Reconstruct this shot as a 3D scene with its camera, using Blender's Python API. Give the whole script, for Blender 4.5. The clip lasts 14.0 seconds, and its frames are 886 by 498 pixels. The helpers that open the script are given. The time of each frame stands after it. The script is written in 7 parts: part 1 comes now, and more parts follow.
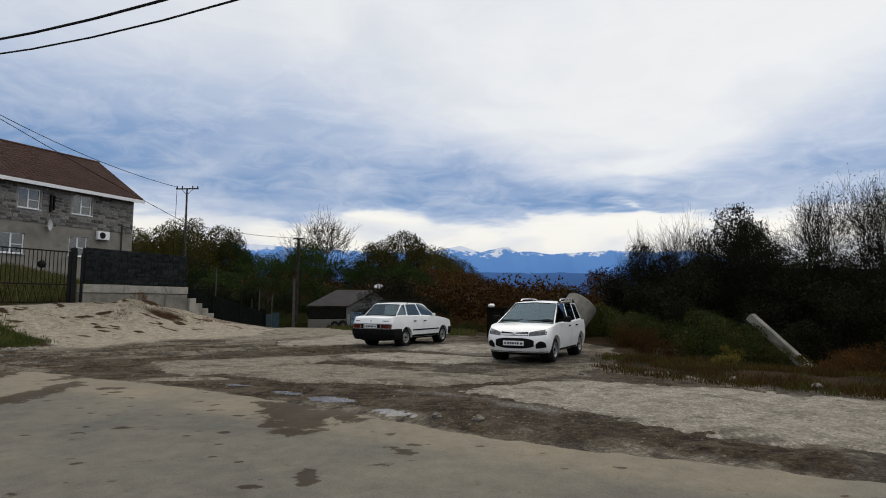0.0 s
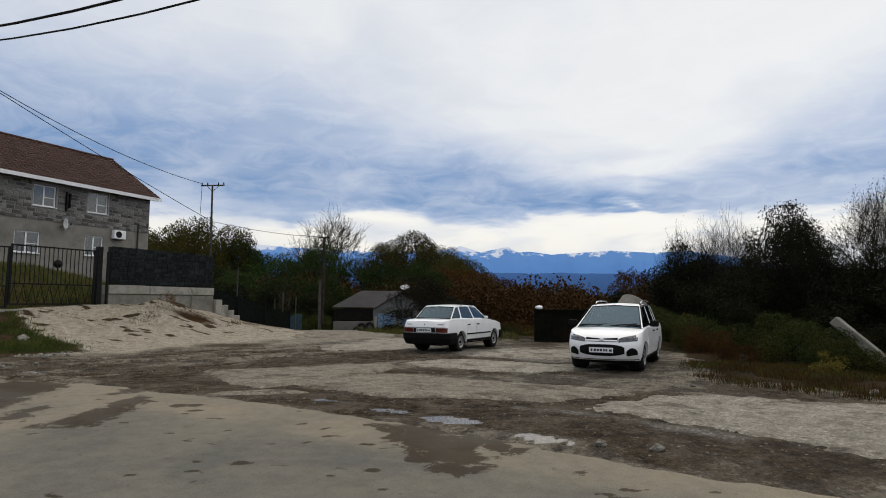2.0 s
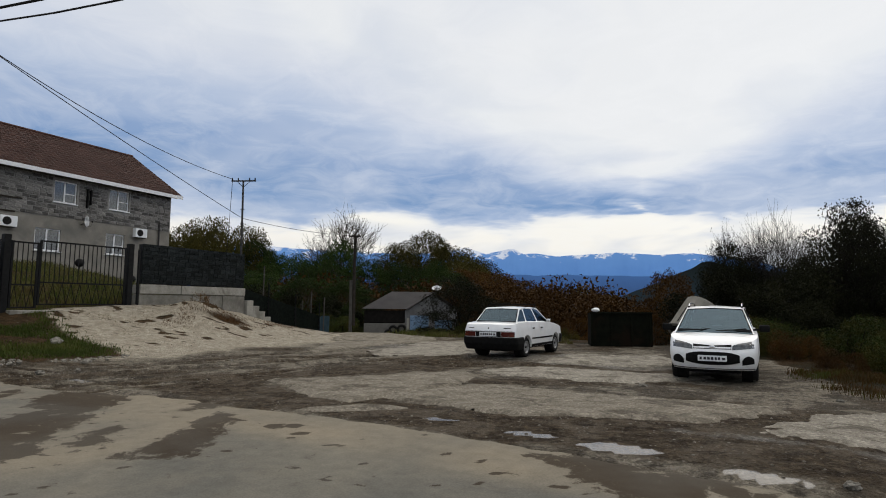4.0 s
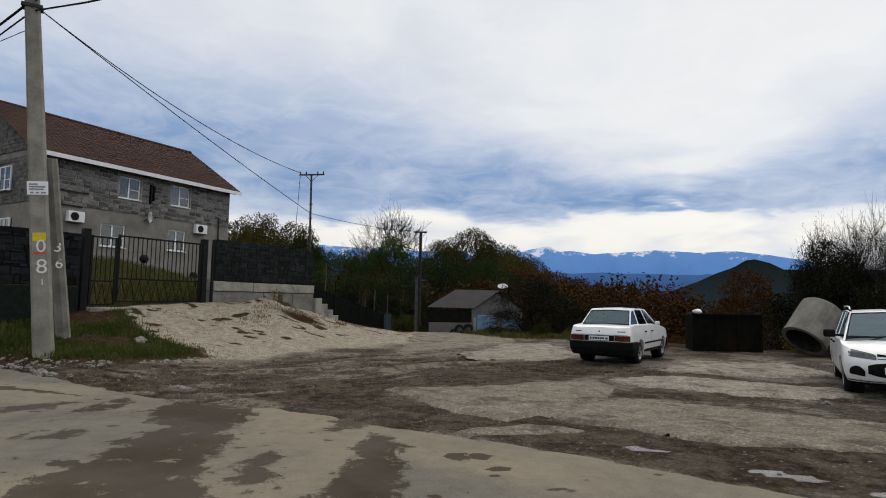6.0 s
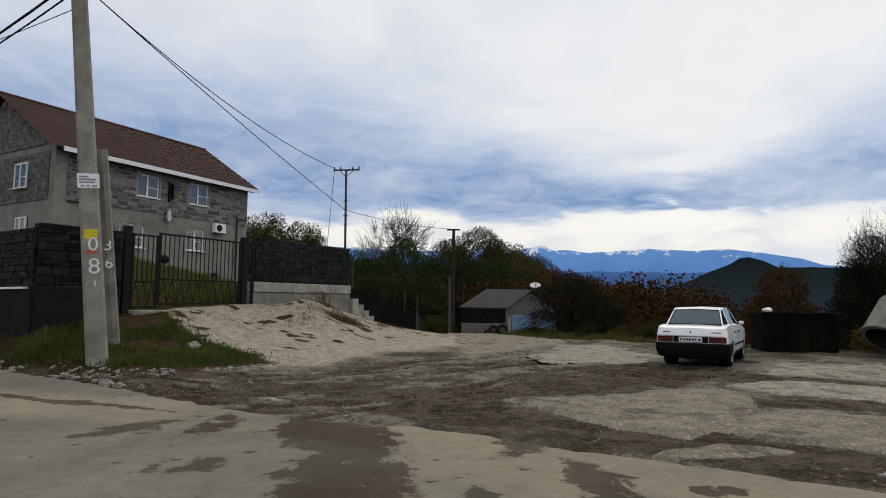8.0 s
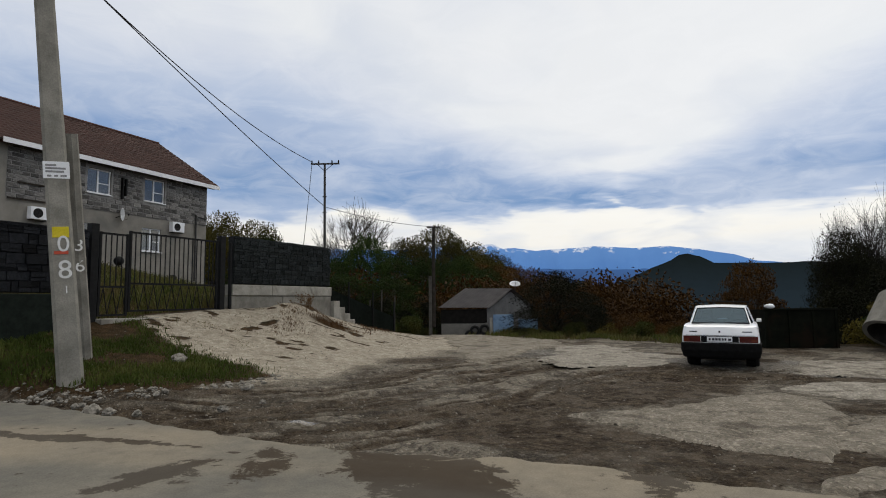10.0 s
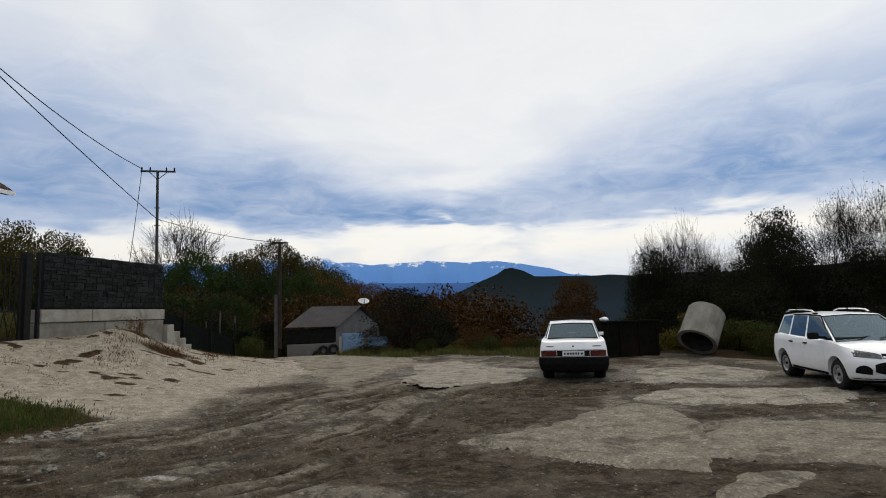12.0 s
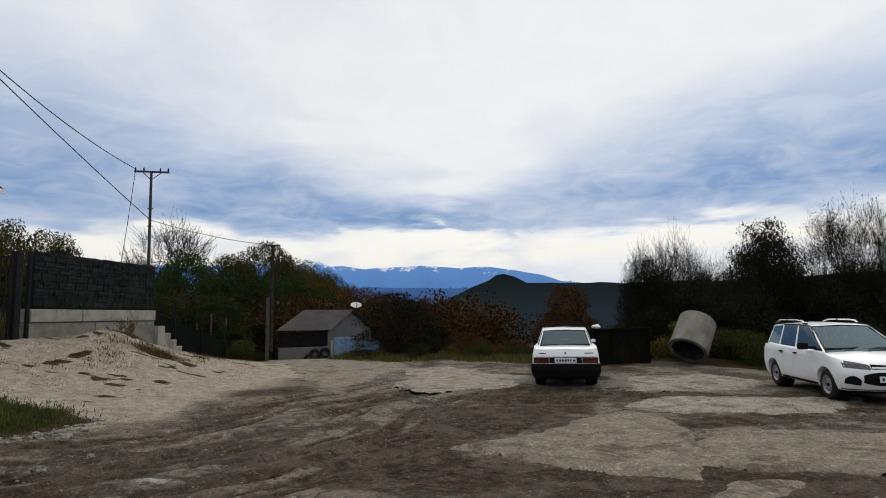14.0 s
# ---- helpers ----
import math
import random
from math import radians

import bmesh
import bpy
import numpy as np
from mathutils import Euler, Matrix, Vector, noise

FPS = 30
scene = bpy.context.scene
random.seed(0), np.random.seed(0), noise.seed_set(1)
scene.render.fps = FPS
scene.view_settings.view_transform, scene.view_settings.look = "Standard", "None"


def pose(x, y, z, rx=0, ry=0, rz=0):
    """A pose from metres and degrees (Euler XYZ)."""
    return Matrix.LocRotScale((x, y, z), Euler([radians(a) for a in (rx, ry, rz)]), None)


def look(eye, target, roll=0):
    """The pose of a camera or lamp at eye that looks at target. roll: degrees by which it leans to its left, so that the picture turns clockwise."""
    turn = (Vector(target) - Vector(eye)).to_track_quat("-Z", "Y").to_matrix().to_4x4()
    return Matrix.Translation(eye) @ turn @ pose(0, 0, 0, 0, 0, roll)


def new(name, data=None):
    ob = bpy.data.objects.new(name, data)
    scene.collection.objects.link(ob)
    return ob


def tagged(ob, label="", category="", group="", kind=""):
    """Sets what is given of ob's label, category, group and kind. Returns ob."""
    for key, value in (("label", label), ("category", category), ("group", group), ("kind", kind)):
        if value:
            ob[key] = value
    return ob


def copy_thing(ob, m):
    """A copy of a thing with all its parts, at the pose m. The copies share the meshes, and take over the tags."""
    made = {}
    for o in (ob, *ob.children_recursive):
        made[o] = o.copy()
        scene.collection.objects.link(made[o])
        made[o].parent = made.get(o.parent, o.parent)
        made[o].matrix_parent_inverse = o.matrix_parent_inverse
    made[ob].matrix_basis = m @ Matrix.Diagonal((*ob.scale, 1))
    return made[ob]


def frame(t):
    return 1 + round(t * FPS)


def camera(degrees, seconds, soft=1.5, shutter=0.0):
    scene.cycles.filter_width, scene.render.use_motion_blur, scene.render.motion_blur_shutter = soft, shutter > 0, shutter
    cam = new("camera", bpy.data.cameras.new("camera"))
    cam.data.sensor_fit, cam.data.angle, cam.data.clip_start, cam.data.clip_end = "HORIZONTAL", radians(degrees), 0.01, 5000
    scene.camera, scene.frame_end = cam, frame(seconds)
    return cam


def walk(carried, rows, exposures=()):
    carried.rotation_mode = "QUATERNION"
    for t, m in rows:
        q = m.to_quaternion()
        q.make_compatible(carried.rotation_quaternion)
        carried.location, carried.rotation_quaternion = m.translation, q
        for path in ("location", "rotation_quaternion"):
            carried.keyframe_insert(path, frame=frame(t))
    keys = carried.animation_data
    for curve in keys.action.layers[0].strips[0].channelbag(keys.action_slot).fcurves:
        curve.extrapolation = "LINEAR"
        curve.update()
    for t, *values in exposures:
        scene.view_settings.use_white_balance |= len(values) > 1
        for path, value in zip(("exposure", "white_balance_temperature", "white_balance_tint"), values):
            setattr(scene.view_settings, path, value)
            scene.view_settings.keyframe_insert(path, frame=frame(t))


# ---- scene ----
cam = camera(74.6, 14.0, soft=1.0)
PATH = [
    (0, (-0.023, 0.565, 1.44), (-0.179, 2.551, 1.624), 0.2),
    (0.5, (-0.567, 0.776, 1.442), (-0.721, 2.762, 1.625), 0.2),
    (1, (-1.036, 1.138, 1.434), (-1.194, 3.124, 1.614), 0.1),
    (1.5, (-1.457, 1.381, 1.449), (-1.617, 3.366, 1.633), 0.2),
    (2, (-1.89, 1.645, 1.494), (-2.047, 3.631, 1.679), 0.2),
    (2.5, (-2.306, 1.974, 1.489), (-2.461, 3.959, 1.677), 0.3),
    (5, (-4.642, 3.49, 1.502), (-4.881, 5.467, 1.69), 0.7),
    (5.5, (-5.095, 3.817, 1.55), (-5.38, 5.788, 1.729), 0.8),
    (6, (-5.644, 3.957, 1.543), (-5.936, 5.927, 1.723), 0.8),
    (6.5, (-6.233, 4.179, 1.494), (-6.522, 6.149, 1.677), 0.6),
    (7, (-6.762, 4.363, 1.523), (-7.044, 6.335, 1.703), 0.6),
    (7.5, (-7.299, 4.51, 1.532), (-7.576, 6.483, 1.712), 0.5),
    (10, (-9.471, 5.743, 1.615), (-9.571, 7.732, 1.79), -0.5),
    (10.5, (-9.756, 5.886, 1.652), (-9.608, 7.872, 1.835), -1.2),
    (11, (-9.931, 6.052, 1.691), (-9.594, 8.014, 1.893), -1.6),
    (11.5, (-10.058, 6.165, 1.753), (-9.628, 8.107, 1.961), -2.0),
    (12, (-10.17, 6.193, 1.787), (-9.712, 8.128, 2.0), -1.8),
    (12.5, (-10.199, 6.167, 1.792), (-9.728, 8.099, 2.009), -1.6),
    (13, (-10.213, 6.17, 1.792), (-9.735, 8.099, 2.013), -1.4),
    (13.5, (-10.199, 6.172, 1.787), (-9.719, 8.1, 2.014), -1.2),
    (14, (-10.216, 6.176, 1.789), (-9.733, 8.104, 2.019), -1.0),
]
walk(cam, [(t, look(e, g, r)) for t, e, g, r in PATH])

# ---- world and sun ----
SUN_ELEVATION, SUN_AZIMUTH = radians(62), radians(30)
world = bpy.data.worlds.new("overcast_sky")
scene.world = world
world.use_nodes = True


class Nodes:
    """Short calls for building a node tree."""

    def __init__(self, tree):
        self.t = tree
        tree.nodes.clear()

    def put(self, kind, ins=(), **props):
        n = self.t.nodes.new(kind)
        for k, v in props.items():
            if k == "operation":
                n.operation = v
            elif k == "blend":
                n.blend_type = v
            elif k == "dtype":
                n.data_type = v
            elif k == "attr":
                n.attribute_name = v
            elif k == "feature":
                n.feature = v
            elif k == "sky":
                n.sky_type = v
            elif k == "band":
                n.wave_type = v
        for key, v in dict(ins).items():
            self.link(v, n.inputs[key])
        return n

    def link(self, v, socket):
        if isinstance(v, bpy.types.NodeSocket):
            self.t.links.new(v, socket)
        elif isinstance(v, tuple) and len(v) == 3 and socket.type == "RGBA":
            socket.default_value = (*v, 1)
        else:
            socket.default_value = v

    def math(self, op, a, b=0.0, c=0.0):
        return self.put("ShaderNodeMath", {0: a, 1: b, 2: c}, operation=op).outputs[0]

    def mix(self, f, a, b, blend="MIX"):
        return self.put("ShaderNodeMix", {0: f, 6: a, 7: b}, dtype="RGBA", blend=blend).outputs[2]

    def noise(self, vec, scale, detail=4.0, rough=0.55, warp=0.0):
        return self.put("ShaderNodeTexNoise", {"Vector": vec, "Scale": scale, "Detail": detail, "Roughness": rough, "Distortion": warp}).outputs[0]

    def ramp(self, f, stops):
        n = self.put("ShaderNodeValToRGB", {0: f})
        e = n.color_ramp.elements
        while len(e) < len(stops):
            e.new(0.5)
        for el, (p, c) in zip(e, stops):
            el.position = p
            el.color = (*c, 1) if isinstance(c, tuple) else (c, c, c, 1)
        return n.outputs[0]


def sky():
    n = Nodes(world.node_tree)
    way = n.put("ShaderNodeTexCoord").outputs["Generated"]
    s = n.put("ShaderNodeSeparateXYZ", {0: way})
    x, y, z = s.outputs
    up = n.math("MAXIMUM", z, 0.0)
    lift = n.math("ADD", up, 0.16)
    plane = n.put("ShaderNodeCombineXYZ", {0: n.math("DIVIDE", x, lift), 1: n.math("DIVIDE", y, lift), 2: 0.0}).outputs[0]
    broad = n.noise(plane, 0.75, 3.0, 0.5, 0.4)
    fine = n.noise(plane, 2.2, 3.5, 0.5, 0.5)
    streak = n.noise(n.put("ShaderNodeVectorMath", {0: way, 1: (2.2, 2.2, 17.0)}, operation="MULTIPLY").outputs[0], 1.0, 5.0, 0.6, 0.3)
    # two blue cloud banks that taper towards a bright gap in the north-north-east, under a pale cover
    high = n.math("ADD", up, n.math("MULTIPLY_ADD", broad, 0.10, -0.05))
    high = n.math("ADD", high, n.math("MULTIPLY_ADD", fine, 0.075, -0.0375))
    high = n.math("ADD", high, n.math("MULTIPLY_ADD", streak, 0.075, -0.0375))
    side = n.math("ABSOLUTE", n.math("SUBTRACT", x, 0.24))
    thick = n.math("MULTIPLY_ADD", n.math("MINIMUM", side, 0.6), 0.37, 0.04)
    u = n.math("DIVIDE", n.math("SUBTRACT", high, 0.146), thick)
    banks = n.ramp(n.math("MULTIPLY_ADD", u, 0.5, 0.1), [(0.0, (0.88, 0.86, 0.82)), (0.07, (0.78, 0.79, 0.80)), (0.115, (0.33, 0.43, 0.62)), (0.18, (0.17, 0.29, 0.51)), (0.30, (0.24, 0.35, 0.56)),
                                                            (0.44, (0.45, 0.53, 0.68)), (0.58, (0.64, 0.68, 0.76)), (0.72, (0.77, 0.79, 0.81)), (1.0, (0.80, 0.81, 0.82))])
    under = n.ramp(n.math("ADD", up, n.math("MULTIPLY_ADD", streak, 0.08, -0.04)), [(0.0, (0.70, 0.72, 0.75)), (0.075, (0.74, 0.76, 0.79)), (0.10, (0.88, 0.85, 0.79)), (0.15, (0.92, 0.90, 0.84))])
    cloud = n.mix(n.ramp(high, [(0.125, 0.0), (0.146, 1.0)]), under, banks)
    blue = n.ramp(n.noise(plane, 1.15, 3.5, 0.5, 0.6), [(0.47, 0.0), (0.66, 1.0)])
    cloud = n.mix(n.math("MULTIPLY", blue, 0.6), cloud, (0.52, 0.58, 0.70))
    wisps = n.ramp(n.noise(plane, 4.5, 6.0, 0.65, 0.8), [(0.42, 0.0), (0.62, 1.0)])
    cloud = n.mix(n.math("MULTIPLY", wisps, 0.16), cloud, (0.92, 0.92, 0.92))
    east = n.math("MULTIPLY_ADD", x, 0.04, 0.98)
    cloud = n.mix(1.0, cloud, n.put("ShaderNodeCombineColor", {0: east, 1: east, 2: n.math("MULTIPLY_ADD", x, 0.04, 0.98)}).outputs[0], "MULTIPLY")
    air = n.put("ShaderNodeTexSky", sky="NISHITA")
    air.sun_disc, air.sun_elevation, air.sun_rotation = False, SUN_ELEVATION, SUN_AZIMUTH
    clear = n.put("ShaderNodeBackground", {0: air.outputs[0], 1: 0.08})
    cover = n.put("ShaderNodeBackground", {0: cloud, 1: 1.10})
    both = n.put("ShaderNodeMixShader", {0: 0.94, 1: clear.outputs[0], 2: cover.outputs[0]})
    n.put("ShaderNodeOutputWorld", {0: both.outputs[0]})


sky()
sun = new("sun", bpy.data.lights.new("sun", "SUN"))
sun.data.energy, sun.data.angle, sun.data.color = 1.35, radians(85), (1.0, 0.90, 0.77)
sun.matrix_world = look((0, 0, 0), (-math.sin(SUN_AZIMUTH) * math.cos(SUN_ELEVATION), -math.cos(SUN_AZIMUTH) * math.cos(SUN_ELEVATION), -math.sin(SUN_ELEVATION)))

# ---- materials ----
MATS = {}


def surface(name, a, b, scale=6.0, rough=0.8, bump=0.3, depth=0.01, stain=None, stain_scale=0.7, stain_cut=0.55, metal=0.0, vary=0.0, fine=40.0, coat=0.0, spec=0.13):
    """A procedural material: two tones of grain, a coarser stain, fine relief; vary: how much alike pieces differ."""
    if name in MATS:
        return MATS[name]
    m = bpy.data.materials.new(name)
    m.use_nodes = True
    n = Nodes(m.node_tree)
    co = n.put("ShaderNodeTexCoord").outputs["Object"]
    g = n.noise(co, scale, 6.0, 0.6)
    f = n.noise(co, fine, 4.0, 0.65)
    col = n.mix(n.ramp(g, [(0.35, 0.0), (0.65, 1.0)]), a, b)
    col = n.mix(0.35, col, n.ramp(f, [(0.3, 0.25), (0.7, 0.75)]), "OVERLAY")
    if stain:
        s = n.ramp(n.noise(co, stain_scale, 5.0, 0.6, 0.5), [(stain_cut, 0.0), (stain_cut + 0.12, 1.0)])
        col = n.mix(n.math("MULTIPLY", s, 0.75), col, stain)
    if vary:
        r = n.put("ShaderNodeObjectInfo").outputs["Random"]
        hsv = n.put("ShaderNodeHueSaturation", {"Value": n.math("MULTIPLY_ADD", r, 2 * vary, 1 - vary), "Color": col})
        col = hsv.outputs[0]
    bsdf = n.put("ShaderNodeBsdfPrincipled", {"Base Color": col, "Metallic": metal, "Roughness": n.math("MULTIPLY_ADD", f, 0.25, rough - 0.12), "Specular IOR Level": spec, "Coat Weight": coat})
    if bump:
        bp = n.put("ShaderNodeBump", {"Strength": bump, "Distance": depth, "Height": n.math("ADD", n.math("MULTIPLY", g, 0.6), f)})
        n.link(bp.outputs[0], bsdf.inputs["Normal"])
    n.put("ShaderNodeOutputMaterial", {0: bsdf.outputs[0]})
    MATS[name] = m
    return m


def leaf_mat(name, colors, vary=0.35):
    """Leaves: colour differs from leaf to leaf and tree to tree, and light passes through."""
    if name in MATS:
        return MATS[name]
    m = bpy.data.materials.new(name)
    m.use_nodes = True
    n = Nodes(m.node_tree)
    isl = n.put("ShaderNodeNewGeometry").outputs["Random Per Island"]
    rnd = n.put("ShaderNodeObjectInfo").outputs["Random"]
    k = len(colors) - 1
    co = n.put("ShaderNodeTexCoord").outputs["Object"]
    patch = n.noise(co, 0.8, 5.0, 0.6)
    f = n.math("ADD", n.math("MULTIPLY", isl, 0.24), n.math("MULTIPLY_ADD", patch, 1.5, -0.37))
    col = n.ramp(f, [(i / max(k, 1) * 0.9 + 0.05, c) for i, c in enumerate(colors)])
    col = n.put("ShaderNodeHueSaturation", {"Value": n.math("MULTIPLY_ADD", rnd, 2 * vary, 1 - vary), "Color": col}).outputs[0]
    d = n.put("ShaderNodeBsdfPrincipled", {"Base Color": col, "Roughness": 0.7, "Specular IOR Level": 0.08})
    tr = n.put("ShaderNodeBsdfTranslucent", {0: col})
    mx = n.put("ShaderNodeMixShader", {0: 0.10, 1: d.outputs[0], 2: tr.outputs[0]})
    n.put("ShaderNodeOutputMaterial", {0: mx.outputs[0]})
    MATS[name] = m
    return m


def glass_mat(name, tint, rough=0.03, gloss=(0.9, 0.93, 0.95), least=0.06):
    if name in MATS:
        return MATS[name]
    m = bpy.data.materials.new(name)
    m.use_nodes = True
    n = Nodes(m.node_tree)
    g = n.put("ShaderNodeBsdfGlossy", {0: gloss, 1: rough})
    t = n.put("ShaderNodeBsdfTransparent", {0: tint})
    fr = n.put("ShaderNodeFresnel", {0: 1.55})
    mx = n.put("ShaderNodeMixShader", {0: n.math("MULTIPLY_ADD", fr.outputs[0], 1.0, least), 1: t.outputs[0], 2: g.outputs[0]})
    n.put("ShaderNodeOutputMaterial", {0: mx.outputs[0]})
    MATS[name] = m
    return m


# ---- mesh helpers ----
def link_bm(name, bm, material, parent=None, label="", smooth=False):
    me = bpy.data.meshes.new(name)
    bm.normal_update()
    bm.to_mesh(me)
    bm.free()
    me.materials.append(material)
    if smooth:
        me.polygons.foreach_set("use_smooth", [True] * len(me.polygons))
    ob = new(name, me)
    ob.parent = parent
    if label:
        ob["label"] = label
    return ob


def part(name, bm, material, parent, label="", smooth=False):
    return link_bm(name, bm, material, parent, label, smooth)


def base(name, m, label, category, group="", kind=""):
    """An Empty at the foot of a thing."""
    ob = new(name)
    ob.matrix_world = m
    return tagged(ob, label, category, group, kind)


def box(bm, x0, x1, y0, y1, z0, z1, m=None, bevel=0.0):
    r = bmesh.ops.create_cube(bm, size=1.0)
    vs = r["verts"]
    t = Matrix.Translation(((x0 + x1) / 2, (y0 + y1) / 2, (z0 + z1) / 2)) @ Matrix.Diagonal((x1 - x0, y1 - y0, z1 - z0, 1))
    bmesh.ops.transform(bm, matrix=(m or Matrix()) @ t, verts=vs)
    if bevel:
        es = list({e for v in vs for e in v.link_edges})
        bmesh.ops.bevel(bm, geom=es, offset=bevel, segments=2, affect="EDGES", profile=0.5)
    return bm


def boxed(*a, **k):
    return box(bmesh.new(), *a, **k)


def tube(bm, pts, radii, sides=8, cap=True):
    """A tapered tube along pts."""
    rings = []
    for i, p in enumerate(pts):
        p = Vector(p)
        a = Vector(pts[max(i - 1, 0)])
        b = Vector(pts[min(i + 1, len(pts) - 1)])
        d = (b - a).normalized()
        u = d.orthogonal().normalized() if abs(d.z) > 0.95 else d.cross(Vector((0, 0, 1))).normalized()
        v = d.cross(u)
        r = radii[i] if isinstance(radii, (list, tuple)) else radii
        rings.append([bm.verts.new(p + r * (math.cos(2 * math.pi * k / sides) * u + math.sin(2 * math.pi * k / sides) * v)) for k in range(sides)])
    for r0, r1 in zip(rings, rings[1:]):
        for k in range(sides):
            bm.faces.new((r0[k], r0[(k + 1) % sides], r1[(k + 1) % sides], r1[k]))
    if cap:
        bm.faces.new(rings[0][::-1])
        bm.faces.new(rings[-1])
    return bm


def prism(poly, z0, z1):
    """A slab over a plan polygon."""
    bm = bmesh.new()
    lo = [bm.verts.new((x, y, z0)) for x, y in poly]
    hi = [bm.verts.new((x, y, z1)) for x, y in poly]
    k = len(poly)
    bm.faces.new(hi)
    bm.faces.new(lo[::-1])
    for i in range(k):
        bm.faces.new((lo[i], lo[(i + 1) % k], hi[(i + 1) % k], hi[i]))
    bmesh.ops.recalc_face_normals(bm, faces=bm.faces)
    return bm


# ---- the ground ----
def smooth(e0, e1, v):
    t = np.clip((v - e0) / (e1 - e0), 0, 1)
    return t * t * (3 - 2 * t)


TABLE = np.random.RandomState(7).rand(256, 256)


def vnoise(x, y):
    xi, yi = np.floor(x).astype(int), np.floor(y).astype(int)
    fx, fy = x - xi, y - yi
    fx, fy = fx * fx * (3 - 2 * fx), fy * fy * (3 - 2 * fy)
    g = lambda a, b: TABLE[(xi + a) % 256, (yi + b) % 256]
    return (g(0, 0) * (1 - fx) + g(1, 0) * fx) * (1 - fy) + (g(0, 1) * (1 - fx) + g(1, 1) * fx) * fy


def fbm(x, y, size, octaves=4, shift=0.0):
    """Uneven values from 0 to 1, the broadest of them size metres wide."""
    s, a, total = 0.0, 1.0, 0.0
    for i in range(octaves):
        s = s + a * vnoise(x / size * 2**i + 17.3 * i + shift, y / size * 2**i + 9.1 * i - shift)
        total += a
        a *= 0.5
    return s / total


LOT = [(-70, 66), (-27, 52), (-18.5, 43), (-13, 39), (-9.8, 36), (-8.3, 32), (-6.6, 29.9), (-4.2, 29.3), (-2.0, 27.0), (0.6, 25.8), (2.0, 25.2), (2.9, 23.2),
       (3.3, 20.5), (3.4, 17.5), (2.4, 14.9), (2.7, 13.6), (3.3, 12.5), (4.3, 11.4), (5.4, 10.6), (6.3, 10.1), (12, 7.4), (80, -24), (80, -80), (-70, -80)]


def edge_distance(x, y, poly):
    """Metres to the polygon's edge, positive outside it."""
    best = np.full(x.shape, 1e9)
    inside = np.zeros(x.shape, bool)
    for (ax, ay), (bx, by) in zip(poly, poly[1:] + poly[:1]):
        dx, dy = bx - ax, by - ay
        t = np.clip(((x - ax) * dx + (y - ay) * dy) / (dx * dx + dy * dy), 0, 1)
        best = np.minimum(best, np.hypot(x - ax - t * dx, y - ay - t * dy))
        cross = (ay > y) != (by > y)
        inside ^= cross & (x < ax + (y - ay) * dx / (dy if dy else 1e-9))
    return np.where(inside, -best, best)


FENCE0, FENCE_DIR, FENCE_OUT = (-17.1, 24.03), (0.372, 0.928), (0.928, -0.372)
ROAD_N, ROAD_D = (0.425, 0.905), (0.905, -0.425)


def fence_coords(x, y):
    dx, dy = x - FENCE0[0], y - FENCE0[1]
    return dx * FENCE_DIR[0] + dy * FENCE_DIR[1], dx * FENCE_OUT[0] + dy * FENCE_OUT[1]


def road_v(x, y):
    """Metres from the road's edge towards the parking lot."""
    return ROAD_N[0] * x + ROAD_N[1] * (y - 7.4)


def height(x, y):
    x, y = np.asarray(x, float), np.asarray(y, float)
    d = edge_distance(x, y, LOT)
    s, f = fence_coords(x, y)
    v = road_v(x, y)
    top = np.interp(s, [-14, -7.3, -4.5, 0, 2.5, 5, 9, 14], [0.2, 0.75, 1.2, 1.42, 1.4, 1.05, 0.1, -0.5])
    bank = top * np.clip(1 - f / 6.5, 0, 1) ** 1.6 * smooth(-0.3, 1.1, v)
    yard = np.interp(-f, [0, 1, 12, 30], [0, 0.0, 2.0, 2.2]) * smooth(16, 8, s)
    heap = 0.45 * np.exp(-((((s - 1.8) / 1.3) ** 2 + ((f - 1.1) / 0.75) ** 2) ** 1.4)) + 0.25 * np.exp(-(((s - 0.8) / 1.0) ** 2 + ((f - 2.4) / 1.2) ** 2))
    out = np.maximum(d - 1.2, 0)
    bearing = np.degrees(np.arctan2(x + 5, np.maximum(y - 4, 1.0)))
    spur = np.maximum(smooth(19, 9, bearing), smooth(26, 33, bearing))
    valley = np.minimum(0.20 * out, 14 + 0.03 * out)
    shelf = np.minimum(0.20 * out, np.where(bearing > 22, 1.0, 2.6)) - 0.022 * np.clip(out - 20, 0, 70) + 0.05 * np.maximum(out - 110, 0)
    drop = -(valley * (1 - spur) + np.minimum(shelf, 40) * spur) * smooth(0, 6, out) - smooth(300, 1500, out) * 25
    far = smooth(40, 400, out) * (fbm(x, y, 160, 3) - 0.5) * 22
    rough_out = smooth(0, 2, d) * (fbm(x, y, 2.5, 3, 4.0) - 0.4) * 0.35 * smooth(200, 60, d)
    lot = smooth(0.35, 0.9, v) * smooth(0.5, -0.5, d)
    relief = lot * ((fbm(x, y, 2.2, 3) - 0.5) * 0.09 + (fbm(x, y, 0.5, 3, 3.0) - 0.5) * 0.035)
    return bank + yard + heap + drop + far + rough_out + relief - 0.02


